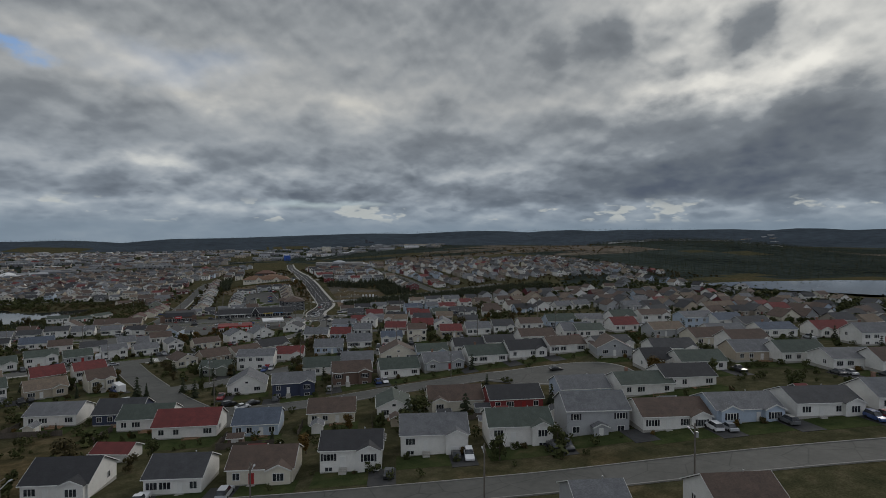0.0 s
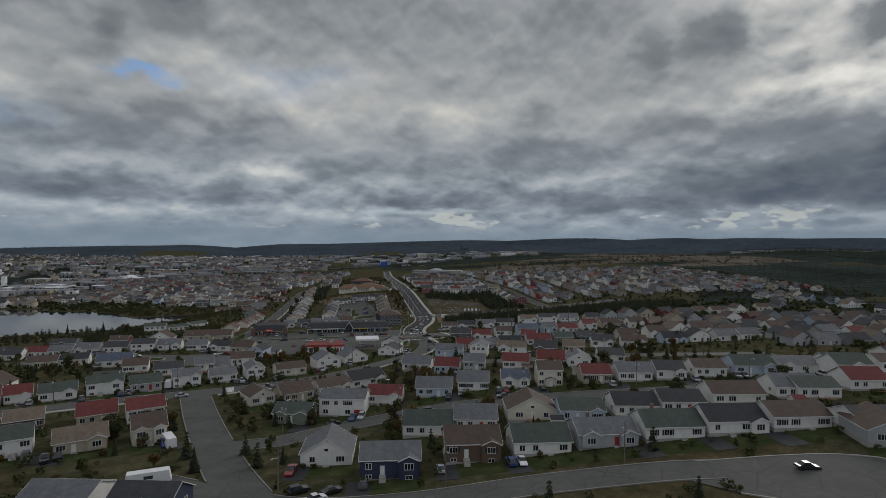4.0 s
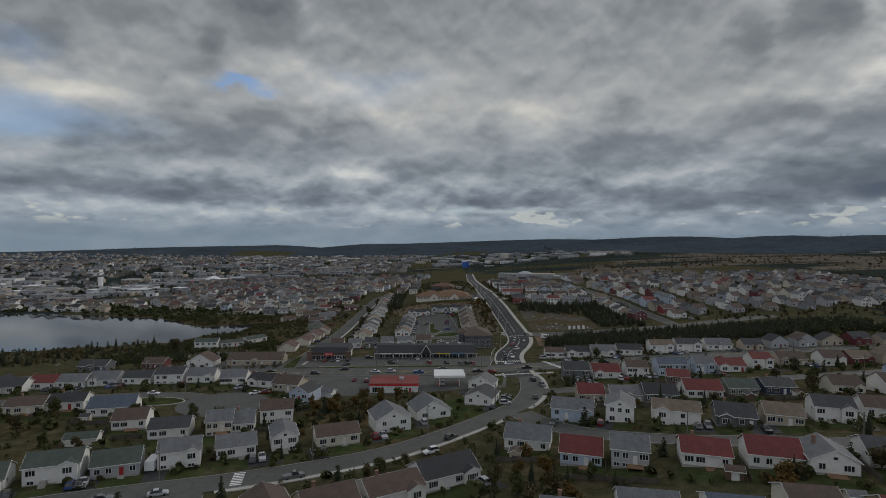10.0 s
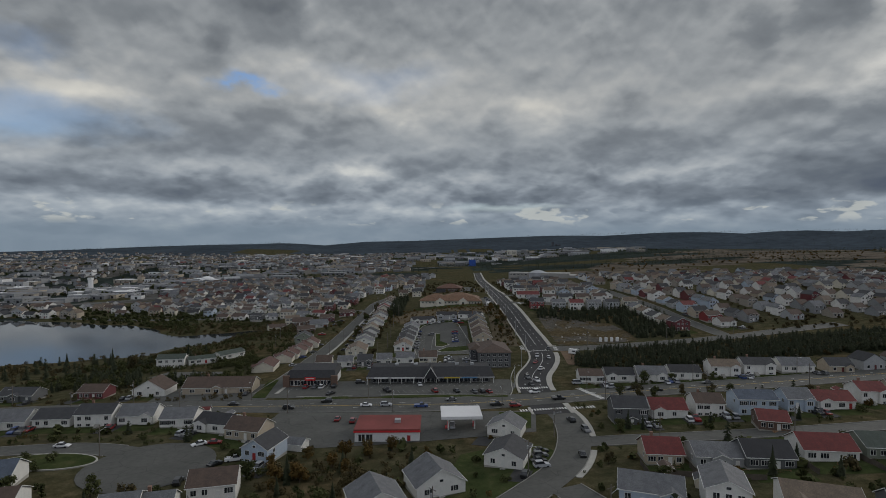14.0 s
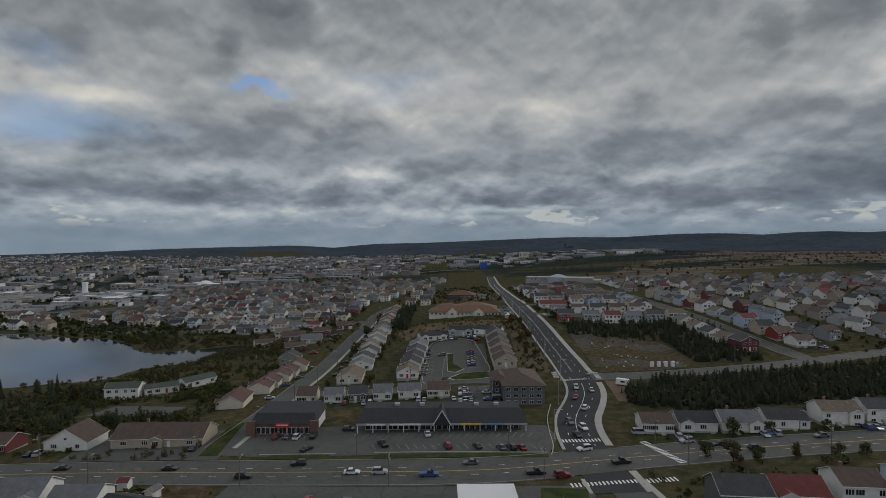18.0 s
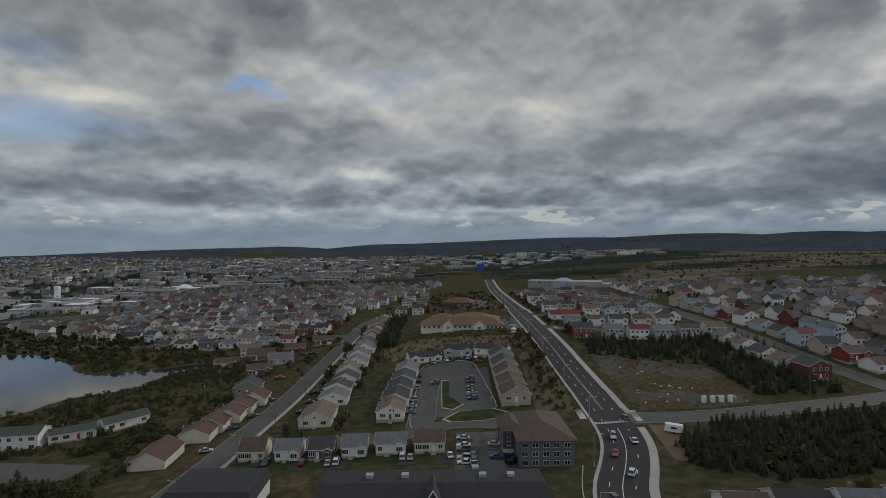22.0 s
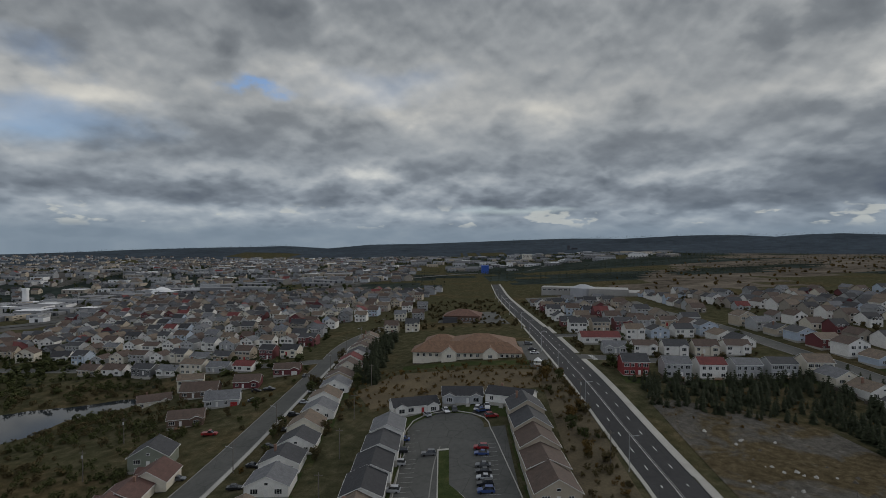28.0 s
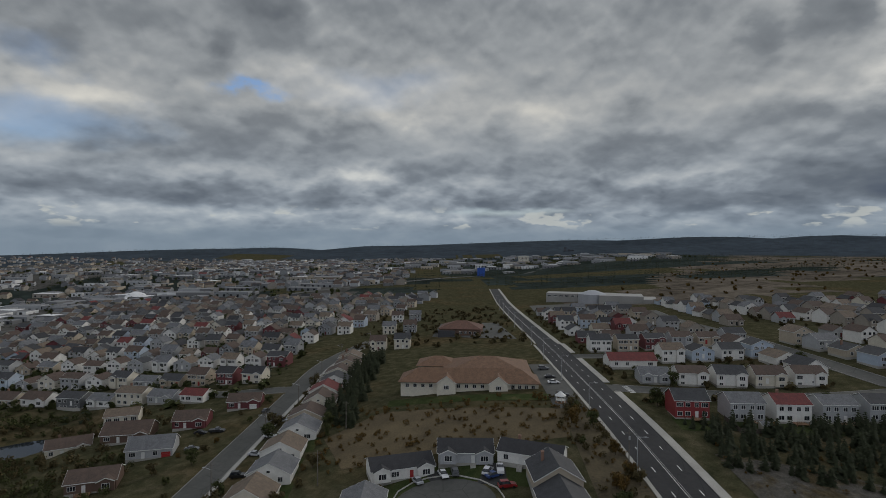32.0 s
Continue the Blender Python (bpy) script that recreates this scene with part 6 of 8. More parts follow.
# west side of that street
house(-95, 579, 10, 12, 10, "S", SAGE, R_DARK, "G")
house(-104, 618, 20, 13, 10, "L", BROWN, R_BROWN, "gr,D")
house(-99, 640, 15, 14, 10, "L", GREY, R_GREY, "k")
house(-98, 666, 10, 12, 10, "L", MAROON, R_BROWN, "gr")
house(-84, 683, 8, 13, 9, "L", MAROON, R_BROWN, "gr,k")
for n, xx in enumerate((-112, -127, -142, -157, -172, -190, -206)):
    house(xx, 699 - (xx + 112) * 0.13, -8, 11 + n % 3, 9, "LLTLSLL"[n], (WHITE, GREY, CREAM, WHITE, DKGREY, WHITE, BEIGE)[n], (R_RED, R_GREY, R_TAN, R_GREY, R_DARK, R_BROWN, R_BROWN)[n], ("", "gr", "", "gl", "", "gr", "")[n])
# two-storey rows of the north-west estate
WALLS, ROOFS = (WHITE, WHITE, CREAM, BEIGE, GREY, WHITE, PALEBLUE, MAROON, DKGREY), (R_GREY, R_DARK, R_BROWN, R_DARK, R_TAN, R_BLACK, R_BROWN)
EST = random.Random(4)
for yy, x0, x1 in ((722, -232, -86), (752, -260, -82)):
    xx = x0
    while xx < x1:
        house(xx, yy - (xx + 86) * 0.13, -8, EST.uniform(8.5, 11), 9, EST.choice("TTSTL"), EST.choice(WALLS), EST.choice(ROOFS), EST.choice(("G", "gr", "", "gl", "G")))
        xx += EST.uniform(13, 15)
# terraces round the court
for n, roof in enumerate((R_TAN, R_BLACK, R_BLACK, R_DARK, R_GREY)):
    house(-22 + n * 0.5, 533.5 + n * 13.2, 2, 10.5, 13.0, "L", WHITE, roof, "G", z=hz(-22, 533.5 + n * 13.2) + 0.4 + (0.9 if n else 0))
for n, roof in enumerate((R_BROWN, R_BROWN, R_BROWN, R_DARK, R_DARK)):
    house(27 - n * 0.2, 544.5 + n * 12.2, 2, 11.5, 12.0, "L", BEIGE, roof, "G", z=hz(27, 544.5 + n * 12.2) + 0.5)
house(-13, 607, 18, 17, 9, "L", WHITE, R_BLACK, "2g")
house(5, 611, 0, 15, 9, "L", GREY, R_BLACK, "2g")
house(23, 606, -22, 17, 9, "L", WHITE, R_BLACK, "gr")
# east of the avenue
for n, (wall, roof) in enumerate(((RED, R_DARK), (GREY, R_GREY), (WHITE, R_RED), (GREY, R_GREY), (GREY, R_DARK), (CREAM, R_TAN))):
    house(80 + n * 14 - (3 if n == 0 else 0), 634 - n * 0.6, -3, 10.5, 9, "T", wall, roof, "b" if n else "b,D")
for n, (wall, roof) in enumerate(((GREY, R_GREY), (WHITE, R_BROWN), (WHITE, R_DARK), (CREAM, R_BROWN), (WHITE, R_BROWN))):
    house(80 + n * 14, 671 - n * 1.2, -5, 11, 9, "LSSSS"[n], wall, roof, "2g" if n == 0 else "gr")
house(79, 694, 0, 20, 10, "L", WHITE, R_RED, "")
for n in range(6):
    house(75 + n * 13.5, 727 + n * 0.8, 0, 10, 8.5, EST.choice("TTS"), EST.choice(WALLS), EST.choice(ROOFS), EST.choice(("gr", "", "G")))
for n in range(4):
    house(100 + n * 13.5, 703 + n * 0.8, 2, 10, 8.5, EST.choice("TLS"), EST.choice(WALLS), EST.choice(ROOFS), EST.choice(("gr", "", "G")))
for n in range(12):
    yy = 562 + n * 14.5
    xx = 175 - (yy - 560) * 0.125
    if not 630 < yy < 668:
        house(xx - 16, yy, 6, 10.5, 11, "L" if n else "T", MAROON if n == 0 else WHITE if n not in (1, 4) else CREAM, (R_DARK, R_TAN, R_DARK, R_TAN, R_GREY, R_BROWN)[n % 6] if n else R_DARK, "G,b")
    house(xx + 16, yy + 3, 6, 10.5, 10, EST.choice("LTS"), EST.choice(WALLS) if n != 1 else RED, EST.choice(ROOFS) if n != 3 else R_RED, EST.choice(("G", "gr")))
# by the lake
house(-158, 522, 10, 15, 9, "T", WHITE, R_GREEN, "")
house(-144, 529, 32, 15, 7, "L", WHITE, R_GREEN, "")
house(-132.5, 542, 56, 17, 8, "L", WHITE, R_GREEN, "")
house(-117, 657, 12, 16, 11, "L", BROWN, R_BROWN, "gr")
house(-138, 655, 30, 14, 10, "L", CREAM, R_BROWN, "gr")
house(-131, 676, 20, 12, 9, "T", CREAM, R_TAN, "")
house(-29.8, 133.5, -20, 8.0, 5.5, "E", WHITE, R_RED, "")
# beyond the turning circle
house(121.9, 164.8, -20, 12.5, 12.0, "L", GREY, R_BROWN, "G")
house(132.2, 146.5, -12, 15.0, 9.6, "S", WHITE, R_DARK, "gr")
house(167.5, 218.7, -5, 12.4, 9.6, "S", WHITE, R_GREEN, "gc")
house(162.3, 183.1, -8, 14.5, 9.8, "L", GREY, R_TAN, "gr")
house(188.6, 193.3, -8, 15.0, 9.6, "T", PALEBLUE, R_GREY, "")
house(161.8, 160.2, -8, 15.0, 9.8, "L", CREAM, R_BROWN, "gr")
house(194.4, 224.9, -4, 10.6, 9.6, "T", WHITE, R_DARK, "")
house(199.0, 186.5, -4, 14.0, 9.6, "S", WHITE, R_BLUE, "gr")
house(206.2, 178.9, -4, 15.0, 9.8, "L", GREY, R_DARK, "gr")
house(161.5, 143.2, -8, 15.0, 9.6, "S", WHITE, R_BROWN, "gr")

# ---- larger buildings ----
def storefront(parent, x0, x1, y, z0, z1, n, turn=0):
    """Shop windows side by side: each bay a frame with its pane."""
    w = (x1 - x0) / n
    for k in range(n):
        add_window(parent, x0 + w * (k + 0.5), y, (z0 + z1) / 2, round(w - 0.5, 2), round(z1 - z0, 2), 2)


def hip_roof(w, d, z, rise, over=0.5, th=0.2):
    x, y, r = w / 2 + over, d / 2 + over, min(w, d) / 2 * 0.98
    a, b = (w / 2 - r, 0) if w > d else (0, d / 2 - r)
    top = [(-a, -b, z + rise), (a, b, z + rise)] if w > d else [(0, -b, z + rise), (0, b, z + rise)]
    vs = [(-x, -y, z), (x, -y, z), (x, y, z), (-x, y, z), (-x, -y, z - th), (x, -y, z - th), (x, y, z - th), (-x, y, z - th)] + top
    fs = [(0, 1, 9, 8), (1, 2, 9), (2, 3, 8, 9), (3, 0, 8)] if w > d else [(0, 1, 8), (1, 2, 9, 8), (2, 3, 9), (3, 0, 8, 9)]
    return Shape().add(vs, fs + [(4, 5, 1, 0), (5, 6, 2, 1), (6, 7, 3, 2), (7, 4, 0, 3), (7, 6, 5, 4)])


BRICK_WALL = surface("brown_brick", (0.13, 0.085, 0.065), 0.9, 4, 0.3, 0.3)
TILE_ROOF = shingles((0.175, 0.10, 0.060))
FLAT_WHITE = surface("white_metal_cladding", (0.62, 0.62, 0.62), 0.5, 3, 0.1, 0.12)
FLAT_RED = surface("red_membrane_roof", (0.17, 0.045, 0.04), 0.85, 2, 0.15, 0.3)
BLUE_METAL = surface("blue_metal", (0.03, 0.09, 0.36), 0.5, 0.4, 0.05, 0.15)
YELLOW_SIGN, BLUE_SIGN, RED_SIGN = surface("yellow_sign", (0.5, 0.38, 0.05), 0.5, 4, 0.5, 0.1), surface("blue_sign", (0.10, 0.22, 0.38), 0.5, 4, 0.5, 0.1), surface("red_sign", (0.5, 0.03, 0.035), 0.5, 4, 0.5, 0.1)

# strip of shops with a long dark roof
m = thing("shop_row", "long low row of shops under a black shingle roof", "shops", m=pose(-3.4, 462.5, hz(-3, 455) - 0.1, 0, 0, 1.5))
m.scale = (0.9, 0.84, 0.9)
part("wall", Shape().box(-31, 31, -9, 11, -1.5, 4.2), siding(DKGREY), m)
part("roof", Shape().add([(-33, -12, 3.5), (33, -12, 3.5), (32, 12, 3.5), (-32, 12, 3.5), (-31, -4, 7.2), (31, -4, 7.2), (31, 5, 7.2), (-31, 5, 7.2)], [(0, 1, 5, 4), (1, 2, 6, 5), (2, 3, 7, 6), (3, 0, 4, 7), (4, 5, 6, 7), (3, 2, 1, 0)]), shingles(R_BLACK), m)
part("fascia", Shape().box(-33, 33, -12.12, -12.02, 2.75, 3.5), surface("fascia_grey", (0.28, 0.28, 0.28), 0.6, 3, 0.3, 0.1, relief=0), m)
for x0, x1, mt in ((7, 15, YELLOW_SIGN), (16, 24, BLUE_SIGN), (-20, -8, WHITE_PAINT), (-29, -22, WHITE_PAINT)):
    part("sign", Shape().box(x0, x1, -12.25, -12.14, 2.8, 3.45), mt, m)
for k in range(12):
    part("column", Shape().box(-32.5 + k * 5.9 - 0.15, -32.5 + k * 5.9 + 0.15, -11.9, -11.6, -1.0, 2.8), WHITE_PAINT, m)
storefront(m, -30, 30, -9.02, 0.3, 2.6, 14)
ap = part("gable", Shape().add([(-3.6, -12.4, 2.8), (3.6, -12.4, 2.8), (0, -12.4, 8.6), (-3.6, -4, 4.5), (3.6, -4, 4.5), (0, -1, 8.6)], [(0, 1, 2), (1, 4, 5, 2), (3, 0, 2, 5)]), shingles(R_BLACK), m)
part("gable_trim", Shape().add([(-3.8, -12.5, 2.7), (-3.4, -12.5, 2.7), (0, -12.5, 8.2), (0, -12.5, 8.8)], [(0, 1, 2, 3)]).add([(3.8, -12.5, 2.7), (3.4, -12.5, 2.7), (0, -12.5, 8.2), (0, -12.5, 8.8)], [(3, 2, 1, 0)]), WHITE_PAINT, ap)
for x in (-18, -8, 14, 22):
    part("roof_unit", Shape().box(x - 1, x + 1, -1, 1, 7.0, 8.1), STEEL, m)

# corner building with dark mansard roof
m = thing("restaurant", "two-tone brick building with a black mansard roof and red sign", "building", m=pose(-59, 461.5, hz(-59, 452) - 0.1, 0, 0, 2))
part("wall", Shape().box(-11, 11, -9, 9, -1.5, 4.6), BRICK_WALL, m)
part("side_wall", Shape().box(11.0, 11.08, -9, 9, -1.5, 5.0), FLAT_WHITE, m, "white painted side wall")
part("roof", Shape().add([(-11.6, -9.6, 4.2), (11.6, -9.6, 4.2), (11.6, 9.6, 4.2), (-11.6, 9.6, 4.2), (-10, -6, 7.0), (10.6, -6, 7.0), (10.6, 8, 7.0), (-10, 8, 7.0)], [(0, 1, 5, 4), (1, 2, 6, 5), (2, 3, 7, 6), (3, 0, 4, 7), (4, 5, 6, 7), (3, 2, 1, 0)]), shingles(R_BLACK), m)
part("sign", Shape().box(-2.4, 2.4, -9.9, -9.65, 3.0, 4.6), RED_SIGN, m)
part("sign_bar", Shape().box(-1.9, 1.9, -9.95, -9.91, 3.7, 4.1), WHITE_PAINT, m)
storefront(m, -10.5, 10.5, -9.02, 0.6, 2.8, 7)
for x in (-11, 11):
    part("tower_bay", Shape().box(x - 1.5, x + 1.5, -9.8, -8.8, -1.5, 5.2), BRICK_WALL, m)

# three-storey apartment block
CHARCOAL = (0.05, 0.052, 0.06)
COLOUR_NAMES[CHARCOAL] = "charcoal"
m = thing("apartment_block", "charcoal three-storey apartment block with hipped brown roof", "apartment block", m=pose(28.5, 497.5, hz(30, 486) - 0.2, 0, 0, 2))
m.scale = (0.87, 0.87, 0.9)
part("wall", Shape().box(-9, 10, -16, 14, -1.5, 9.0), siding(DKGREY), m)
part("wing_wall", Shape().box(-13, -9.02, -6, 10, -1.5, 9.0), siding(CHARCOAL), m)
part("roof", hip_roof(19.4, 30.4, 9.0, 3.6, 0.7), shingles(R_BROWN), m, at=pose(0.5, -1, 0))
part("wing_roof", hip_roof(8, 16, 8.9, 2.6, 0.6), shingles(R_BROWN), m, at=pose(-9.5, 2, 0))
for st in range(3):
    for x in (-7, -3.4, 0.2, 3.8, 7.4):
        add_window(m, x, -16.01, 1.6 + st * 2.9, 1.9, 1.4, 2)
    for y in (-3, 3):
        add_window(m, -13.02, y, 1.6 + st * 2.9, 1.6, 1.4, 2, turn=-90)
    add_window(m, -11, -6.02, 1.6 + st * 2.9, 1.2, 1.4, 2)
part("entrance_canopy", Shape().box(-13.4, -9.5, -9, -6.1, 2.4, 2.7), STEEL, m)

# hall with a long brown roof
m = house(-98, 449, 3, 30, 13, "L", BEIGE, R_BROWN, "gc")
m["label"] = "low brown-roofed hall with beige walls and a front gable"
# red-roofed shop
m = thing("shop", "white flat-roofed shop with a red roof and roof unit", "shop", m=pose(-15.5, 386.5, hz(-15, 380) - 0.1, 0, 0, 1))
part("wall", Shape().box(-10.5, 10.5, -7, 7, -1.5, 3.6), FLAT_WHITE, m)
part("roof", Shape().box(-10.8, 10.8, -7.3, 7.3, 3.6, 4.3), FLAT_RED, m)
part("band", Shape().box(-10.85, 10.85, -7.4, -7.32, 3.3, 3.9), RED_SIGN, m)
part("roof_unit", Shape().box(2, 4, -1, 1, 4.3, 5.3), STEEL, m)
storefront(m, -9.5, -4.5, -7.02, 0.4, 2.6, 2)
part("door", Shape().box(6.5, 7.6, -7.06, -6.95, 0, 2.2), RED_DOOR, m)
# filling station
m = thing("filling_station_canopy", "white canopy of a filling station on columns", "canopy", m=pose(9, 393, hz(9, 393), 0, 0, 2))
part("roof", Shape().box(-7, 7, -6, 6, 4.6, 5.6), FLAT_WHITE, m)
for x in (-4.5, 4.5):
    for y in (-3, 3):
        part("column", Shape().box(x - 0.25, x + 0.25, y - 0.25, y + 0.25, -0.3, 4.6), WHITE_PAINT, m)
    part("fuel_pump", Shape().box(x - 0.4, x + 0.4, -0.5, 0.5, -0.1, 1.9).box(x - 1.0, x + 1.0, -1.6, 1.6, -0.3, 0.1), RED_SIGN, m)
m = house(24, 384, -20, 11, 9, "L", WHITE, R_GREY, "G")
m = house(21.5, 359, -20, 11, 12, "L", WHITE, R_DARK, "G")
# long brown terraces beside the straight street: units set side by side, each with its own step in the roof
for n, (cx, cy) in enumerate(((-94.5, 499), (-92.2, 521), (-91.0, 532), (-89.8, 543), (-88.6, 554), (-87.4, 565))):
    m = house(cx + (0.8 if n % 2 else 0), cy, -84, 16 if n == 0 else 11.0, 10.5, "L", CREAM, R_RUST, "gl" if n % 2 else "gr", z=hz(cx, cy) - 0.5 + 0.12 * (n % 2))
    m["label"] = "cream terrace unit under a reddish-brown roof"

# care home under a wide orange-brown roof
m = thing("care_home", "large cream care home with a wide orange-brown tiled roof", "care home", m=pose(9, 680, hz(8, 662) + 0.2, 0, 0, -3))
CRM = siding(CREAM)
for x0, x1, y0, y1, nm in ((-26, 26, -17, -5, "front_wing"), (-22, -6, 10, 22, "rear_wing"), (-10, 24, -5.02, 22, "middle_wing")):
    part(nm, Shape().box(x0, x1, y0, y1, -2.5, 3.2), CRM, m)
part("roof", hip_roof(52, 13, 3.3, 4.0, 0.8), TILE_ROOF, m, at=pose(0, -11, 0))
part("roof", hip_roof(35, 29, 3.3, 4.8, 0.8), TILE_ROOF, m, at=pose(7, 8.5, 0))
part("roof", hip_roof(16.5, 13, 3.3, 3.0, 0.8), TILE_ROOF, m, at=pose(-14, 16, 0))
for x in (-8.5, 11):
    part("front_gable", house_body(7, 5, -2.5, 3.2, 2.6, "y"), CRM, m, at=pose(x, -16.8, 0))
    rf, tr = roof_shapes(7, 5, 3.2, 2.6, "y", 0.4)
    part("gable_roof", rf, TILE_ROOF, m, at=pose(x, -16.6, 0.02))
    part("gable_trim", tr, WHITE_PAINT, m, at=pose(x, -16.6, 0.02))
for x in (-23.5, -20.5, -17.5, -14.5, -4, -1, 2, 5, 16.5, 19, 21.5, 24):
    add_window(m, x, -17.02, 1.7, 1.2, 1.3, 2)
for x in (-8.5, 11):
    add_window(m, x, -19.32, 1.7, 1.8, 1.4, 3)
lay("lawn", [(-22, 655), (36, 648), (37, 655), (-22, 662)], 0.12, GRASS, "mown lawn before the care home")
g = thing("gazebo", "small white garden gazebo on the lawn", "gazebo", m=pose(39, 646, hz(39, 646)))
part("roof", Shape().tube(0, 0, 2.4, 3.9, 2.0, 0.05, 8), WHITE_PAINT, g)
for k in range(8):
    part("post", Shape().tube(1.6 * math.cos(k * math.pi / 4), 1.6 * math.sin(k * math.pi / 4), -0.3, 2.45, 0.08, 0.08, 6), WHITE_PAINT, g)
part("floor", Shape().tube(0, 0, -0.3, 0.25, 1.9, 1.9, 8), DECK_WOOD, g)
part("railing", Shape().tube(0, 0, 0.8, 0.95, 1.7, 1.7, 8), WHITE_PAINT, g)

# school with a round hall
SCHOOL_WALL = surface("pale_school_panels", (0.27, 0.265, 0.25), 0.6, 2, 0.1, 0.15)
m = thing("school", "long low pale grey school with a round domed hall", "school", m=pose(140, 985, hz(140, 985), 0, 0, -16))
part("main_block", Shape().box(-42, 24, -10, 12, -4, 7), SCHOOL_WALL, m)
part("gym", Shape().box(8, 46, -38, -10.05, -4, 8.5), SCHOOL_WALL, m)
part("low_block", Shape().box(46.05, 58, -40, -8, -4, 6), SCHOOL_WALL, m)
part("dome", Shape().tube(2, -22, -4, 8.5, 13, 13, 20).tube(2, -22, 8.5, 11.5, 12.6, 4, 20), surface("dome_metal", (0.32, 0.33, 0.35), 0.4, 2, 0.1, 0.1), m)
for k in range(11):
    add_window(m, -39 + k * 5.6, -10.02, 4.6, 3.2, 1.4, 3)
# brown building past the care home
m = thing("community_hall", "brown brick hall with reddish roof and blue porch", "hall", m=pose(8, 806, hz(8, 800), 0, 0, -8))
part("wall", Shape().box(-12, 14, -10, 10, -2, 4.5), BRICK_WALL, m)
part("roof", hip_roof(26, 20, 4.5, 4.0, 0.7), shingles((0.13, 0.065, 0.045)), m, at=pose(1, 0, 0))
part("porch", Shape().box(-12.5, -2, -12, -10.05, -2, 3.4), siding(CHARCOAL), m)
for k in range(4):
    add_window(m, 1.5 + k * 3, -10.02, 2.2, 1.6, 1.4, 2)

# far landmarks
m = thing("water_tank", "tall square bright blue steel tank building", "water tank", m=pose(95, 1985, hz(95, 1985)))
part("tank", Shape().box(-11, 11, -9, 9, -2, 26), BLUE_METAL, m)
part("rim", Shape().box(-11.4, 11.4, -9.4, 9.4, 26, 27), BLUE_METAL, m)
for k in range(6):
    part("rib", Shape().box(-10.5 + k * 4.2 - 0.2, -10.5 + k * 4.2 + 0.2, -9.3, -9.02, -2, 26), BLUE_METAL, m)
m = thing("office_block", "large cream office block on the plain", "office block", m=pose(322, 2735, hz(322, 2735)))
part("wall", Shape().box(-20, 20, -15, 15, -3, 30), siding(CREAM), m)
part("roof", Shape().box(-20.5, 20.5, -15.5, 15.5, 30, 31.5), FLAT_WHITE, m)
for st in range(5):
    for k in range(7):
        add_window(m, -17 + k * 5.6, -15.02, 4 + st * 5.5, 3.2, 2.2, 2)
for dx, w, h in ((0, 7, 24), (22, 5, 10), (40, 12, 7)):
    m = thing("hilltop_tower", "dark concrete tower block on the hilltop", "tower", m=pose(711 + dx, 3702, hz(711 + dx, 3702)))
    part("shaft", Shape().box(-w, w, -w, w, -4, h), surface("dark_concrete", (0.07, 0.075, 0.085), 0.8, 1, 0.1, 0.2), m)
    part("cap", Shape().box(-w - 1, w + 1, -w - 1, w + 1, h, h + 2), surface("dark_concrete", (0.07, 0.075, 0.085), 0.8, 1, 0.1, 0.2), m)
m = thing("silo", "tall pale concrete silo in the industrial area", "silo", m=pose(-725, 1300, hz(-725, 1300)))
part("shaft", Shape().tube(0, 0, -2, 27, 5, 5, 16), FLAT_WHITE, m, smooth=False)
part("head", Shape().box(-4, 4, -4, 4, 27, 31), FLAT_WHITE, m)
m = thing("storage_dome", "white fabric storage dome among dark trees", "storage dome", m=pose(-455, 1235, hz(-455, 1235)))
part("shell", Shape().tube(0, 0, -1, 4, 17, 16, 20).tube(0, 0, 4, 9, 16, 11, 20).tube(0, 0, 9, 12, 11, 3, 20), FLAT_WHITE, m)

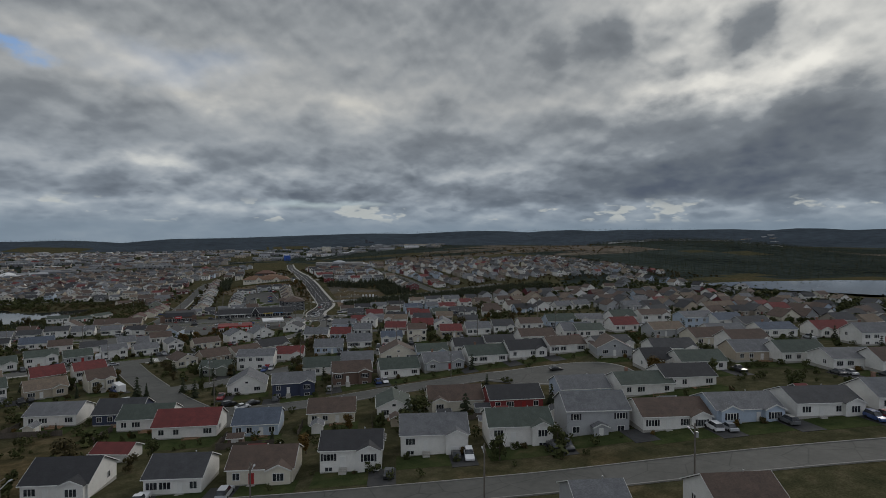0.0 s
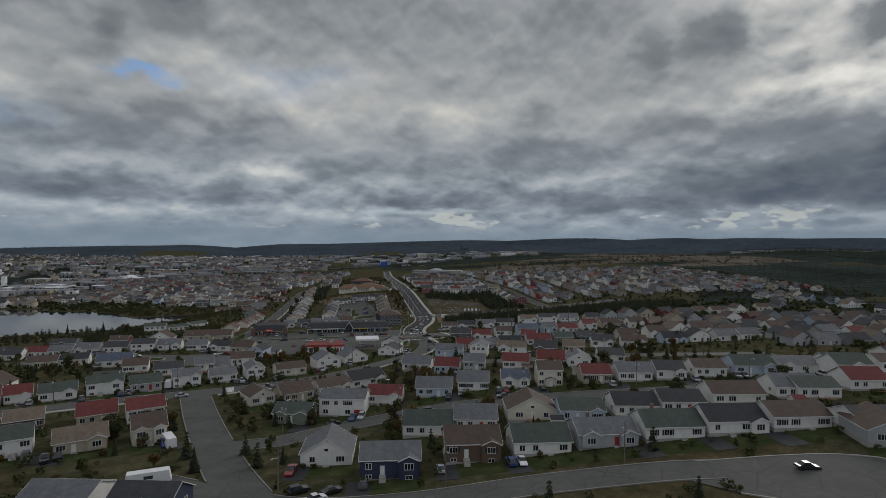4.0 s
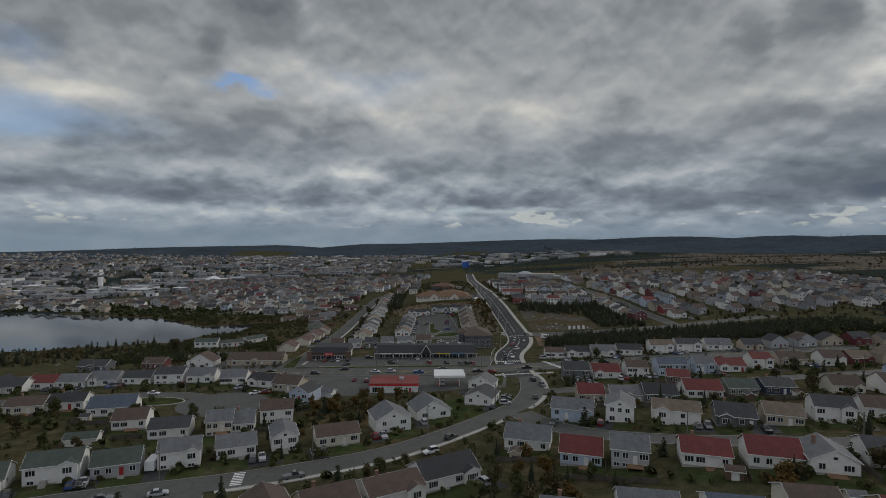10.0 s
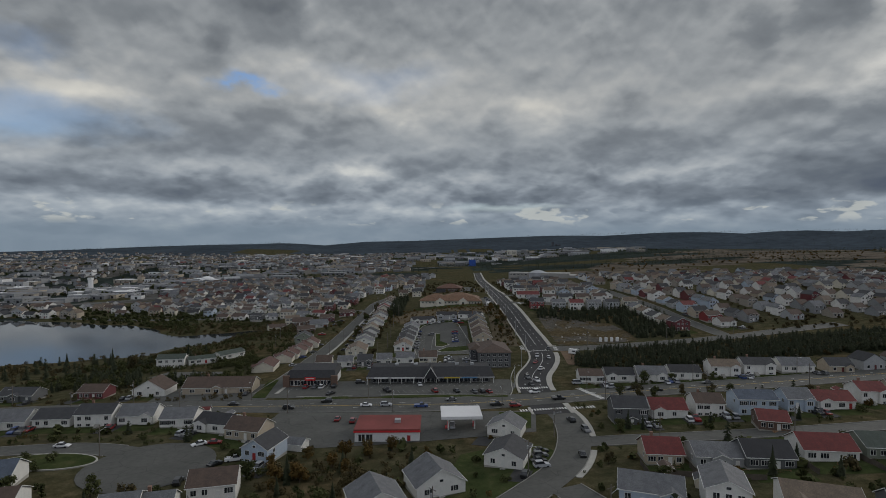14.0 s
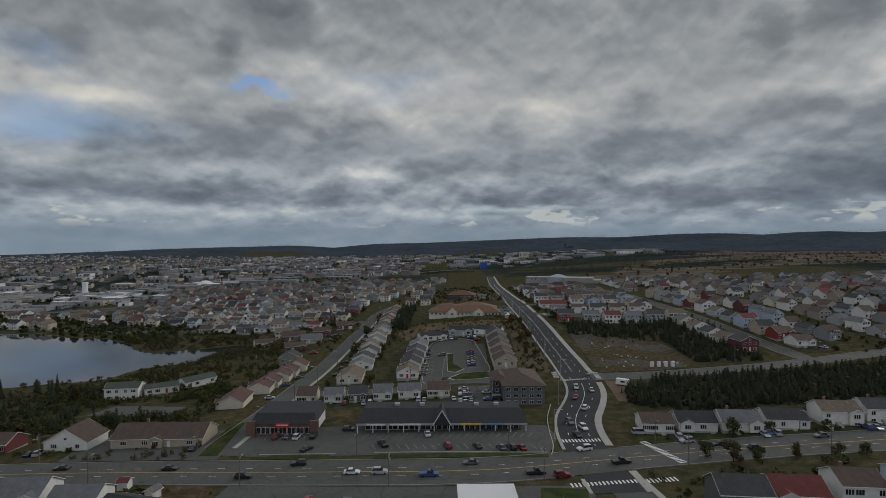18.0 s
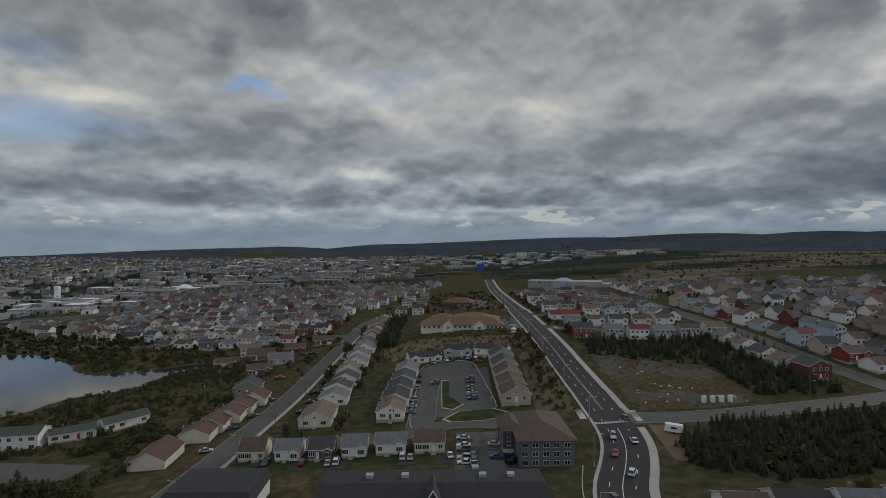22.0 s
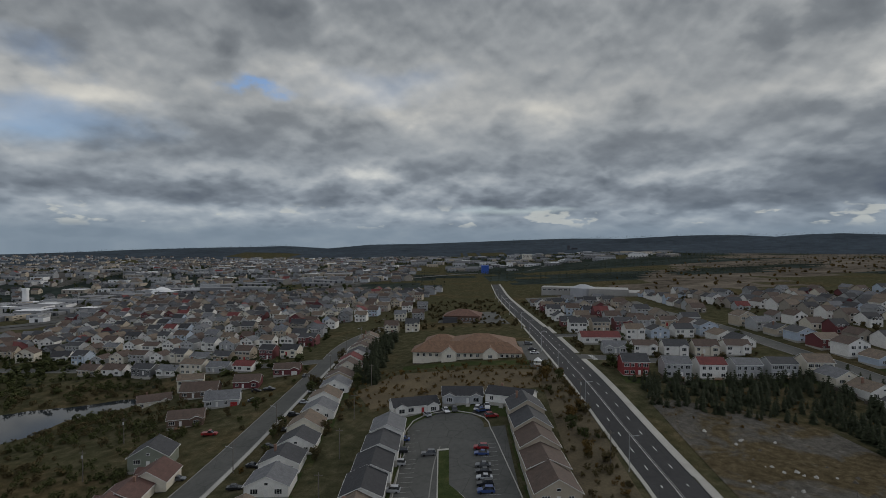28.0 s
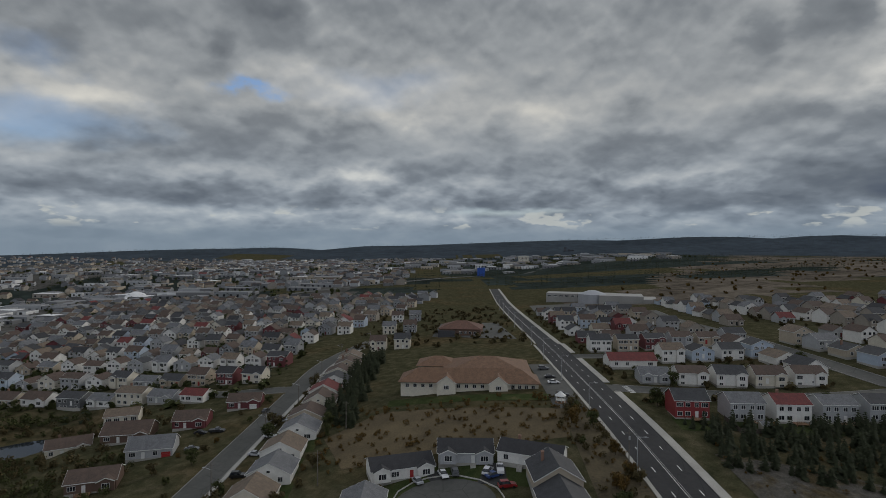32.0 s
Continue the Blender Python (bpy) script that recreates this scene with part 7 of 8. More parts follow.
# ---- plots, drives, cars, fences ----
PLOT = random.Random(11)
lawns = Shape()
for x, y, rot, w, d, kind, feat in list(HOUSES):
    if kind == "E" or y > 640 or (x < -80 and y > 480):
        continue
    c, s = math.cos(radians(rot)), math.sin(radians(rot))

    def at(u, v):
        return (x + c * u - s * v, y + s * u + c * v)

    f = -d / 2
    if "b" not in feat and w < 19 and "G" not in feat or y < 480 and "b" not in feat:
        patch(lawns, [at(-w / 2 - 1, f - 7.5), at(w / 2 + 1, f - 7.5), at(w / 2 + 1, f + 1), at(-w / 2 - 1, f + 1)], 0.05)
        side = 1 if ("k" in feat or PLOT.random() < 0.6) else -1
        u = side * (w / 2 - 1.6 if "k" in feat else w / 2 + 0.2)
        far = -8.6
        sh = Shape()
        patch(sh, [at(u - 2.6, f + far), at(u + 2.6, f + far), at(u + 2.6, f - 0.1), at(u - 2.6, f - 0.1)], 0.085, 0.1)
        tagged(new("driveway", sh.mesh("driveway", DRIVE)), "dark asphalt driveway beside a house", "driveway", kind="structure")
        for k in (-1, 1):
            if PLOT.random() < 0.55:
                px, py = at(u + k * 1.25, f - 3.6 + PLOT.uniform(-0.8, 0.8))
                car(px, py, rot + 90 + (180 if PLOT.random() < 0.2 else 0) + PLOT.uniform(-3, 3), PLOT.choice(CAR_COLOURS), PLOT.choice(("sedan", "suv", "suv", "sedan", "pickup")))
        for k in range(2):
            if PLOT.random() < 0.5:
                px, py = at(PLOT.uniform(-w / 2, w / 2), f - PLOT.uniform(1.0, 1.6))
                tree(px, py, "bush", PLOT.uniform(0.8, 1.8))
    else:
        patch(lawns, [at(-w / 2 - 1, f - 9), at(w / 2 + 1, f - 9), at(w / 2 + 1, f + 1), at(-w / 2 - 1, f + 1)], 0.05)
        if "b" in feat and PLOT.random() < 0.5:
            a, b = at(-w / 2 - 1.4, f - 9), at(-w / 2 - 1.4, f + 1)
            fence(*a, *b)
            if PLOT.random() < 0.55:
                fence(*a, *at(w / 2 + 1.2, f - 9))
            for k in range(PLOT.randrange(1, 4)):
                px, py = at(PLOT.uniform(-w / 2, w / 2), f - PLOT.uniform(4.5, 8.5))
                tree(px, py, PLOT.choice(("bush", "bush", "leafy", "spruce", "autumn")) , PLOT.uniform(1.6, 4.2))
            if PLOT.random() < 0.4:
                px, py = at(PLOT.uniform(-w / 3, w / 3), f - 6.5)
                house(px, py, rot + PLOT.choice((0, 90)), 3.2, 2.6, "E", PLOT.choice((WHITE, CREAM, BROWN, BEIGE)), PLOT.choice((R_DARK, R_BROWN, R_GREY)), "")
tagged(new("lawn", lawns.mesh("lawn", GRASS)), "mown green lawns round the houses", "lawn", kind="stuff")

# cars in the lots, on the main road and the streets
for px, py, rt, col, kd in ((-46, 437, 60, C_BLACK, "sedan"), (-60, 449, 90, C_RED, "suv"), (-56, 449, 90, C_GREY, "sedan"), (-52.5, 448.5, 85, C_WHITE, "suv"), (-47, 449, 90, C_BLACK, "suv"), (-22, 440, 120, C_BLACK, "pickup"), (-8, 449, 100, C_WHITE, "sedan"),
                            (-1, 438, 110, C_RED, "suv"), (8.5, 438, 110, C_BLACK, "sedan"), (16, 437, 110, C_GREY, "sedan"), (19.3, 437, 110, C_BLACK, "suv"), (22.5, 437, 110, C_RED, "sedan"), (-36, 455, 0, C_BLACK, "suv"),
                            (-82, 422, 4, C_BLACK, "sedan"), (-58, 416, 4, C_BLACK, "suv"), (-45, 425, 184, C_BLACK, "suv"), (-20, 419, 2, C_SILVER, "suv"), (-6, 417, 2, C_BLUE, "pickup"), (6, 425, 182, C_GREY, "sedan"), (24, 418, 3, C_BLACK, "pickup"), (31, 416, 8, C_RED, "suv"),
                            (42, 436, 195, C_WHITE, "suv"), (50, 425, 10, C_BLACK, "pickup"), (76, 441, 190, C_SILVER, "suv"), (84, 437, 190, C_BLACK, "sedan"), (93, 432, 8, C_BLACK, "suv"), (118, 440, 185, C_GREY, "sedan"), (-28, 419, 2, C_WHITE, "sedan"), (-115, 423, 184, C_BLACK, "sedan"),
                            (46.5, 456, 280, C_WHITE, "suv"), (43, 462, 280, C_GREY, "suv"), (42.8, 449, 278, C_BLACK, "sedan"), (52.5, 478, 62, C_WHITE, "suv"), (60.5, 500, 85, C_WHITE, "sedan"), (51.8, 491, 245, C_RED, "sedan"), (55, 504, 256, C_SILVER, "suv"), (64, 520, 85, C_GREY, "suv"),
                            (48, 395, 100, C_BLACK, "suv"), (50, 383, 280, C_GREY, "suv"), (43, 360, 85, C_BLACK, "sedan"), (6, 393, 90, C_SILVER, "pickup"), (-30, 400, 90, C_RED, "suv"), (-26, 401, 90, C_GREY, "suv"), (-36, 402, 90, C_RED, "sedan"), (2, 300, 215, C_WHITE, "suv"), (8, 312, 50, C_BLACK, "suv"),
                            (-33, 284.5, 24, C_GREY, "pickup"), (-62, 273.5, 22, C_SILVER, "sedan"), (-73, 270, 24, C_GREY, "sedan"), (-4, 228, 20, C_BLACK, "sedan"), (26, 228, 5, C_BLACK, "suv"), (51, 232, 175, C_GREY, "sedan"), (2, 161, 5, C_BLACK, "sedan"), (18, 163, 8, C_BLACK, "suv"),
                            (94, 156, -12, C_BLACK, "sedan"), (-9, 176, 30, C_BLACK, "suv"), (-2, 174.5, 30, C_BLACK, "sedan"), (-5, 171, 30, C_WHITE, "sedan"), (30, 357, 10, C_BLACK, "sedan"), (31, 361, 10, C_GREY, "suv"), (32, 365, 10, C_BLACK, "sedan"), (30, 353, 10, C_SILVER, "suv"),
                            (-115, 371, 3, C_WHITE, "sedan"), (-74, 374, 220, C_WHITE, "sedan"), (-150, 372, 5, C_BLACK, "suv"), (-66, 345, 100, C_BLACK, "suv"), (-62, 358, 60, C_BLACK, "sedan"), (-58, 362, 20, C_WHITE, "pickup"), (-70, 376, 10, C_RED, "sedan"), (64, 450, 0, C_SILVER, "van")):
    car(px, py, rt, col, kd)
for n in range(8):
    if n != 5:
        car(10.2, 549 + n * 3.6, 180 + PLOT.uniform(-4, 4), (C_BLUE, C_BLACK, C_SILVER, C_BLACK, C_GREY, C_BLACK, C_BLUE, C_RED)[n], PLOT.choice(("sedan", "suv")))
    if n in (0, 1, 2, 4, 5, 6):
        car(-15.0, 536 + n * 8, 180 + PLOT.uniform(-5, 5), PLOT.choice(CAR_COLOURS), PLOT.choice(("sedan", "suv")))
for px, py, rt in ((-8, 601, 120), (2, 603, 95), (12, 600, 30), (15, 595, 10), (-6, 573, 185), (8, 484, 95), (8, 488, 95), (8, 492, 95), (8, 496, 95), (20, 487, 30), (41, 652, 0), (41, 668, 0), (41, 676, 0), (41, 690, 0)):
    car(px, py, rt, PLOT.choice(CAR_COLOURS), PLOT.choice(("sedan", "suv", "pickup")))
for n in range(9):
    yy = 545 + n * 14
    car(-60.5, yy, PLOT.uniform(-10, 10), PLOT.choice(CAR_COLOURS), PLOT.choice(("sedan", "suv")))
for px, py, rt in ((-81, 567, 10), (-82, 506, 20), (-83, 530, 40), (-80, 545, 30), (-88, 603, 5), (-86, 640, 10), (-84, 655, 5), (-90, 655, 5), (-72, 672, 85)):
    car(px, py, rt, PLOT.choice(CAR_COLOURS), PLOT.choice(("sedan", "suv", "pickup")))

# motor homes and a box trailer
def trailer(x, y, rot, length=7.0, name="caravan", label="white touring caravan parked beside a house"):
    t = thing(name, label, name.replace("_", " "), m=pose(x, y, hz(x, y) + 0.1, 0, 0, rot))
    part("body", Shape().add([(-length / 2, -1.2, 0.5), (length / 2, -1.2, 0.5), (length / 2, 1.2, 0.5), (-length / 2, 1.2, 0.5), (-length / 2 + 0.2, -1.15, 2.9), (length / 2 - 0.5, -1.15, 2.9), (length / 2 - 0.5, 1.15, 2.9), (-length / 2 + 0.2, 1.15, 2.9)],
                             [(0, 1, 5, 4), (1, 2, 6, 5), (2, 3, 7, 6), (3, 0, 4, 7), (4, 5, 6, 7), (3, 2, 1, 0)]), FLAT_WHITE, t)
    for k in (-1, 1):
        part("wheel", shared("wheel", None), None, t, at=pose(0, k * 1.1, 0.25))
        part("window", Shape().box(-0.9, 0.9, k * 1.2 - 0.02, k * 1.2 + 0.02, 1.5, 2.2), GLASS, t)
    return t


trailer(-47, 214, 120)
trailer(-72, 290, 100, 6)
trailer(-42, 186, 15, 9, "motor_home", "long white motor home parked in the street")
trailer(76, 506, -30, 6, "site_trailer", "white site trailer on bare earth beside the avenue")
trailer(136, 663, -20, 8, "motor_home", "white motor home parked in the estate")
for n in range(4):
    b = thing("tank", "white plastic tank standing on the gravel lot", "tank", "tanks on the lot", pose(99 + n * 3.4, 534, hz(99 + n * 3.4, 534)))
    part("shell", Shape().tube(0, 0, -0.1, 2.4, 0.95, 0.95, 12), FLAT_WHITE, b)
    part("lid", Shape().tube(0, 0, 2.4, 2.7, 0.8, 0.3, 12), STEEL, b)
RUB = random.Random(3)
for n in range(40):
    px, py = RUB.uniform(76, 118), RUB.uniform(532, 584)
    if py > 590 - (px - 76) * 0.55:
        continue
    s = RUB.uniform(0.4, 1.3)
    sh = Shape().add([(RUB.uniform(0.6, 1.1) * s * math.cos(a) * 0.9, RUB.uniform(0.6, 1.1) * s * math.sin(a), -0.15 * s) for a in (0, 1.26, 2.5, 3.77, 5.0)] + [(RUB.uniform(-0.4, 0.4) * s, RUB.uniform(-0.3, 0.3) * s, 0.5 * s), (RUB.uniform(-0.3, 0.5) * s, RUB.uniform(0, 0.4) * s, 0.45 * s)], [(0, 1, 6, 5), (1, 2, 6), (2, 3, 5, 6), (3, 4, 5), (4, 0, 5)])
    r = tagged(new("boulder", sh.mesh("boulder", CONCRETE if n % 3 else GRAVEL)), "rough grey boulder on the cleared lot", "boulder", "rubble on the lot")
    r.matrix_basis = pose(px, py, hz(px, py) + 0.1, 0, 0, RUB.random() * 360)

# ---- poles and lamps ----
for key, off, gap in (("street_a", 5.6, 34), ("street_b", -5.8, 36), ("street_d", -5.6, 36), ("street_f", -6.2, 38), ("street_e", 5.6, 36), ("street_h", 5.6, 36), ("main_road", 9.6, 40), ("main_road", -9.6, 46), ("street_t", 6.9, 34), ("street_loop", -5.6, 34), ("street_g", 5.8, 36), ("side_road", -6, 46)):
    line, d = LINES[key], 12.0
    for a, b, s in zip(line, line[1:], sides(line)):
        d += (b - a).length
        if d > gap and -230 < a.x < 230:
            px, py = a.x + s.x * off, a.y + s.y * off
            if not on_road(px, py, key):
                d = 0.0
                utility_pole(px, py, math.degrees(math.atan2(-s.y, -s.x)) + (0 if off > 0 else 180))
line, d = LINES["avenue"] + LINES["avenue_north"][1:] + LINES["avenue_far"][1:], 20.0
for a, b, s in zip(line, line[1:], sides(line)):
    d += (b - a).length
    if d > 36 and 445 < a.y < 1000:
        d = 0.0
        street_lamp(a.x - s.x * 8.6, a.y - s.y * 8.6, math.degrees(math.atan2(s.y, s.x)))
for px, py in ((-36, 517), (-33, 545), (-34, 575), (-35, 605), (-34, 640), (46, 560), (47, 600), (-118, 600), (-112, 570)):
    utility_pole(px, py, 0, 9.5, False)

for n in range(7):
    if n not in (2, 5):
        car(5.2, 486.5 + n * 2.6 * 1.3, 180, (C_WHITE, C_SILVER, C_WHITE, C_GREY, C_WHITE, C_BLACK, C_SILVER)[n], "suv" if n % 2 else "sedan")
for n in (1, 4):
    car(15.4, 487 + n * 3.4, 0, C_BLUE if n == 1 else C_SILVER, "sedan")

# ---- trees in the gardens ----
def clear_of(x, y, r=1.5):
    if on_road(x, y, None, r) or -62 < x < 38 and 372 < y < 412 or -80 < x < 38 and 428 < y < 482 or -156 < x < -113 and 481 < y < 508:
        return False
    for hx, hy, rot, w, d, *_ in HOUSES:
        if abs(hx - x) < 12 and abs(hy - y) < 12 and math.hypot(hx - x, hy - y) < max(w, d) * 0.55 + r:
            return False
    return True


SHD = random.Random(77)
for hx, hy, rot, w, d, kind, feat in [h for h in HOUSES if h[1] < 420 and h[5] in "LST"]:
    if SHD.random() < 0.36:
        side, c, s = SHD.choice((-0.38, 0.4)) * w, math.cos(radians(rot)), math.sin(radians(rot))
        v = (d / 2 + SHD.uniform(4.5, 7.0)) * (-1 if "b" in feat else 1)
        px, py = hx + c * side - s * v, hy + s * side + c * v
        if clear_of(px, py, 2.0):
            house(px, py, rot + SHD.choice((0, 0, 90)), SHD.uniform(2.6, 3.6), SHD.uniform(2.4, 3.0), "E", SHD.choice((BEIGE, GREY, BROWN, WHITE, DKGREY, CREAM)), SHD.choice((R_GREY, R_DARK, R_BROWN, R_RED)), "")


GRN = random.Random(21)
for x0, x1, y0, y1, n, kinds in ((-60, 130, 92, 150, 26, ("leafy", "bush", "leafy", "autumn")), (-60, 150, 190, 300, 62, ("leafy", "spruce", "leafy", "bush", "autumn")), (-160, -20, 295, 350, 44, ("leafy", "bush", "spruce", "leafy")), (40, 190, 320, 420, 36, ("leafy", "leafy", "bush", "spruce")),
                                 (-130, -60, 180, 260, 24, ("leafy", "bush", "spruce")), (-58, 0, 330, 372, 30, ("leafy", "bush", "spruce", "autumn")), (-190, -100, 455, 475, 16, ("spruce", "leafy")), (-64, -38, 515, 745, 30, ("bush", "leafy", "leafy")), (-90, -70, 575, 690, 12, ("leafy", "bush")), (38, 48, 535, 640, 26, ("leafy", "bush", "autumn")),
                                 (70, 130, 440, 462, 10, ("leafy", "bush")), (70, 190, 640, 720, 20, ("leafy", "bush"))):
    made = 0
    for _ in range(n * 5):
        px, py = GRN.uniform(x0, x1), GRN.uniform(y0, y1)
        if made < n and clear_of(px, py):
            k = GRN.choice(kinds)
            tree(px, py, k, GRN.uniform(1.5, 2.6) if k == "bush" else GRN.uniform(3.8, 7.0))
            made += 1
for px, py, k, s in ((22, 268, "leafy", 5.5), (26, 272, "spruce", 6), (30, 266, "leafy", 6), (18, 275, "leafy", 5), (34, 270, "spruce", 5), (24, 280, "autumn", 4.5), (-14, 283, "leafy", 5), (-11, 286, "leafy", 5), (76, 428, "leafy", 6), (82, 424, "leafy", 6.5), (88, 422, "leafy", 5.5), (100, 424, "leafy", 5), (112, 424, "leafy", 4.5), (120, 424, "leafy", 4.5), (-178, 515, "leafy", 10), (-205, 540, "spruce", 10), (-200, 530, "spruce", 9), (-166, 558, "spruce", 8), (-158, 566, "spruce", 7), (-228, 532, "spruce", 10)):
    tree(px, py, k, s)


# ---- woods and scrub: joined, too many to count ----
def scatter(name, label, category, areas, mats, seed):
    """areas: (outline box or test, count, kind, size). One object; each tree is real branches or leaves."""
    rs = np.random.RandomState(seed)
    V, F, M, base = [], [], [], 0
    proto = {}
    for k in range(3):
        r2 = random.Random(seed * 7 + k)
        proto["spruce", k] = spruce_shape(r2, 1.0, 8, 7)
        proto["scrub", k] = leafy_shape(r2, 1.0, 0.62, 100, 0.075, 14)
        proto["far", k] = spruce_shape(r2, 1.0, 3, 4)
        proto["clump", k] = leafy_shape(r2, 1.0, 0.58, 26, 0.20, 5)
    P = {key: (np.array([tuple(v) for v in s.v]), [np.array([f for f in s.f if len(f) == n]) for n in (3, 4)]) for key, s in proto.items()}
    for (x0, x1, y0, y1), test, count, kind, (s0, s1), mi in areas:
        xs, ys = rs.uniform(x0, x1, count), rs.uniform(y0, y1, count)
        if test is not None:
            keep = np.array([test(a, b) for a, b in zip(xs, ys)])
            xs, ys = xs[keep], ys[keep]
        zs = land(xs, ys)
        for x, y, z in zip(xs, ys, zs):
            vs, fs = P[kind, rs.randint(3)]
            a, s, w = rs.uniform(0, 6.28), rs.uniform(s0, s1), rs.uniform(0.8, 1.25)
            c, q = math.cos(a), math.sin(a)
            t = np.stack([(vs[:, 0] * c - vs[:, 1] * q) * s * w + x, (vs[:, 0] * q + vs[:, 1] * c) * s * w + y, vs[:, 2] * s + z - 0.05 * s], -1)
            V.append(t)
            for f in fs:
                if len(f):
                    F += (f + base).tolist()
                    M += [mi] * len(f)
            base += len(vs)
    me = bpy.data.meshes.new(name)
    me.from_pydata(np.concatenate(V).tolist(), [], F)
    for mt in mats:
        me.materials.append(mt)
    me.polygons.foreach_set("material_index", M)
    tagged(new(name, me), label, category, kind="stuff")


def dry_land(x, y):
    return float(shore_distance(np.array([x]), np.array([y]), WATERS[0][0])[0]) > 3.0


def open_land(x, y):
    return clear_of(x, y, 1.2)


def wood_belt(x, y):
    mid = 490 + (x - 80) * 0.10
    return abs(y - mid) < 21 - max(0, (92 - x)) * 0.6 and open_land(x, y)


def lake_side(x, y):
    d = float(shore_distance(np.array([x]), np.array([y]), WATERS[0][0])[0])
    return 1.5 < d < 75 and open_land(x, y) and x < -76


def scrub_land(x, y):
    d = float(shore_distance(np.array([x]), np.array([y]), WATERS[0][0])[0])
    return d > 2.0 and open_land(x, y) and noise.noise(Vector((x * 0.05, y * 0.05, 7.0))) > -0.25


def lot_edge(x, y):
    return y > 596 - (x - 76) * 0.35 and y < 626 and open_land(x, y) or (x > 124 and y < 600 and open_land(x, y) and x < 158)


scatter("spruce_wood", "dense dark spruce wood along the road", "wood", [((72, 300, 462, 536), wood_belt, 4300, "spruce", (2.0, 5.2), 0), ((72, 165, 540, 626), lot_edge, 1000, "spruce", (2.4, 5.8), 0), ((-45, -32, 640, 740), open_land, 110, "spruce", (4, 8), 0), ((-185, -110, 462, 500), open_land, 130, "spruce", (3, 6), 0),
                                                                            ((-330, -150, 400, 545), lake_side, 240, "spruce", (3, 8), 0)], (SPRUCE,), 5)
scatter("scrub", "tangled autumn scrub and bushes on rough ground", "scrub", [((-330, -80, 470, 640), lake_side, 900, "scrub", (1.2, 3.6), 0), ((35, 49, 530, 650), open_land, 70, "scrub", (1.0, 3.0), 0), ((38, 49, 530, 650), open_land, 60, "scrub", (0.7, 2.0), 1), ((-210, -97, 462, 545), scrub_land, 700, "scrub", (1.4, 4.2), 2), ((-190, -97, 540, 640), scrub_land, 330, "scrub", (1.0, 3.0), 2), ((-190, -97, 500, 640), scrub_land, 350, "scrub", (1.4, 3.4), 2), ((-330, -140, 632, 705), scrub_land, 500, "scrub", (1.6, 4.5), 2), ((-44, 40, 610, 655), open_land, 260, "scrub", (0.7, 2.0), 1), ((72, 160, 580, 612), open_land, 70, "scrub", (0.6, 1.6), 1),
                                                                              ((-330, -110, 620, 690), lake_side, 420, "scrub", (1.5, 4), 0), ((-180, -80, 425, 470), open_land, 130, "scrub", (1, 2.5), 0), ((-60, -6, 335, 378), open_land, 90, "scrub", (1, 3), 0), ((-170, 240, 180, 420), open_land, 1500, "scrub", (0.8, 2.8), 2), ((-90, 230, 88, 200), open_land, 700, "scrub", (0.8, 2.8), 2), ((-130, -30, 350, 380), open_land, 60, "scrub", (0.8, 2.0), 2), ((-170, 240, 180, 420), open_land, 250, "scrub", (0.6, 1.8), 1)], (SCRUB, AUTUMN, LEAF), 6)


scatter("garden_shrubs", "dark shrubs, hedges and small trees between the houses", "shrubs", [((-330, -84, 690, 1130), dry_land, 2000, "clump", (2.0, 4.6), 0), ((-330, -84, 690, 1130), dry_land, 500, "far", (4, 8), 3), ((-60, 45, 760, 960), None, 260, "clump", (1.5, 4.0), 1), ((64, 150, 640, 920), open_land, 700, "clump", (1.4, 3.6), 1),
                                                                                        ((190, 580, 545, 910), None, 1600, "clump", (1.5, 3.8), 1), ((-620, -235, 700, 850), dry_land, 900, "clump", (2.5, 5), 0), ((-170, 240, 180, 420), open_land, 420, "clump", (1.6, 4.2), 0), ((-90, 230, 88, 200), open_land, 160, "clump", (1.4, 3.2), 0), ((-170, 240, 120, 420), open_land, 160, "spruce", (3.5, 7.0), 3), ((72, 300, 462, 536), wood_belt, 500, "clump", (1.8, 3.6), 1),
                                                                                        ((230, 480, 100, 520), None, 1500, "clump", (2.5, 5.0), 0), ((-300, -120, 90, 420), open_land, 500, "clump", (2.0, 4.4), 0), ((-2300, -150, 1000, 2600), None, 3600, "clump", (4, 8), 0), ((-700, 900, 2300, 3300), None, 1300, "clump", (5, 9), 0), ((150, 1300, 930, 1900), cleared, 700, "clump", (2.5, 5), 2)], (LEAF, SCRUB, AUTUMN, SPRUCE), 15)
scatter("far_woods", "dark conifer woods on the far plain and hills", "woods", [((-1700, 2400, 1050, 2300), far_wood, 10500, "far", (7, 12), 0), ((-2600, 3000, 2300, 4400), far_wood, 8000, "far", (6, 10), 0), ((360, 1700, 200, 1500), far_wood, 10000, "far", (5, 10), 0), ((-900, -300, 720, 1200), lambda x, y: 1030 + (x + 372) * 1.2 < y < 1120 + (x + 372) * 1.2, 900, "far", (6, 10), 0)], (SPRUCE,), 9)


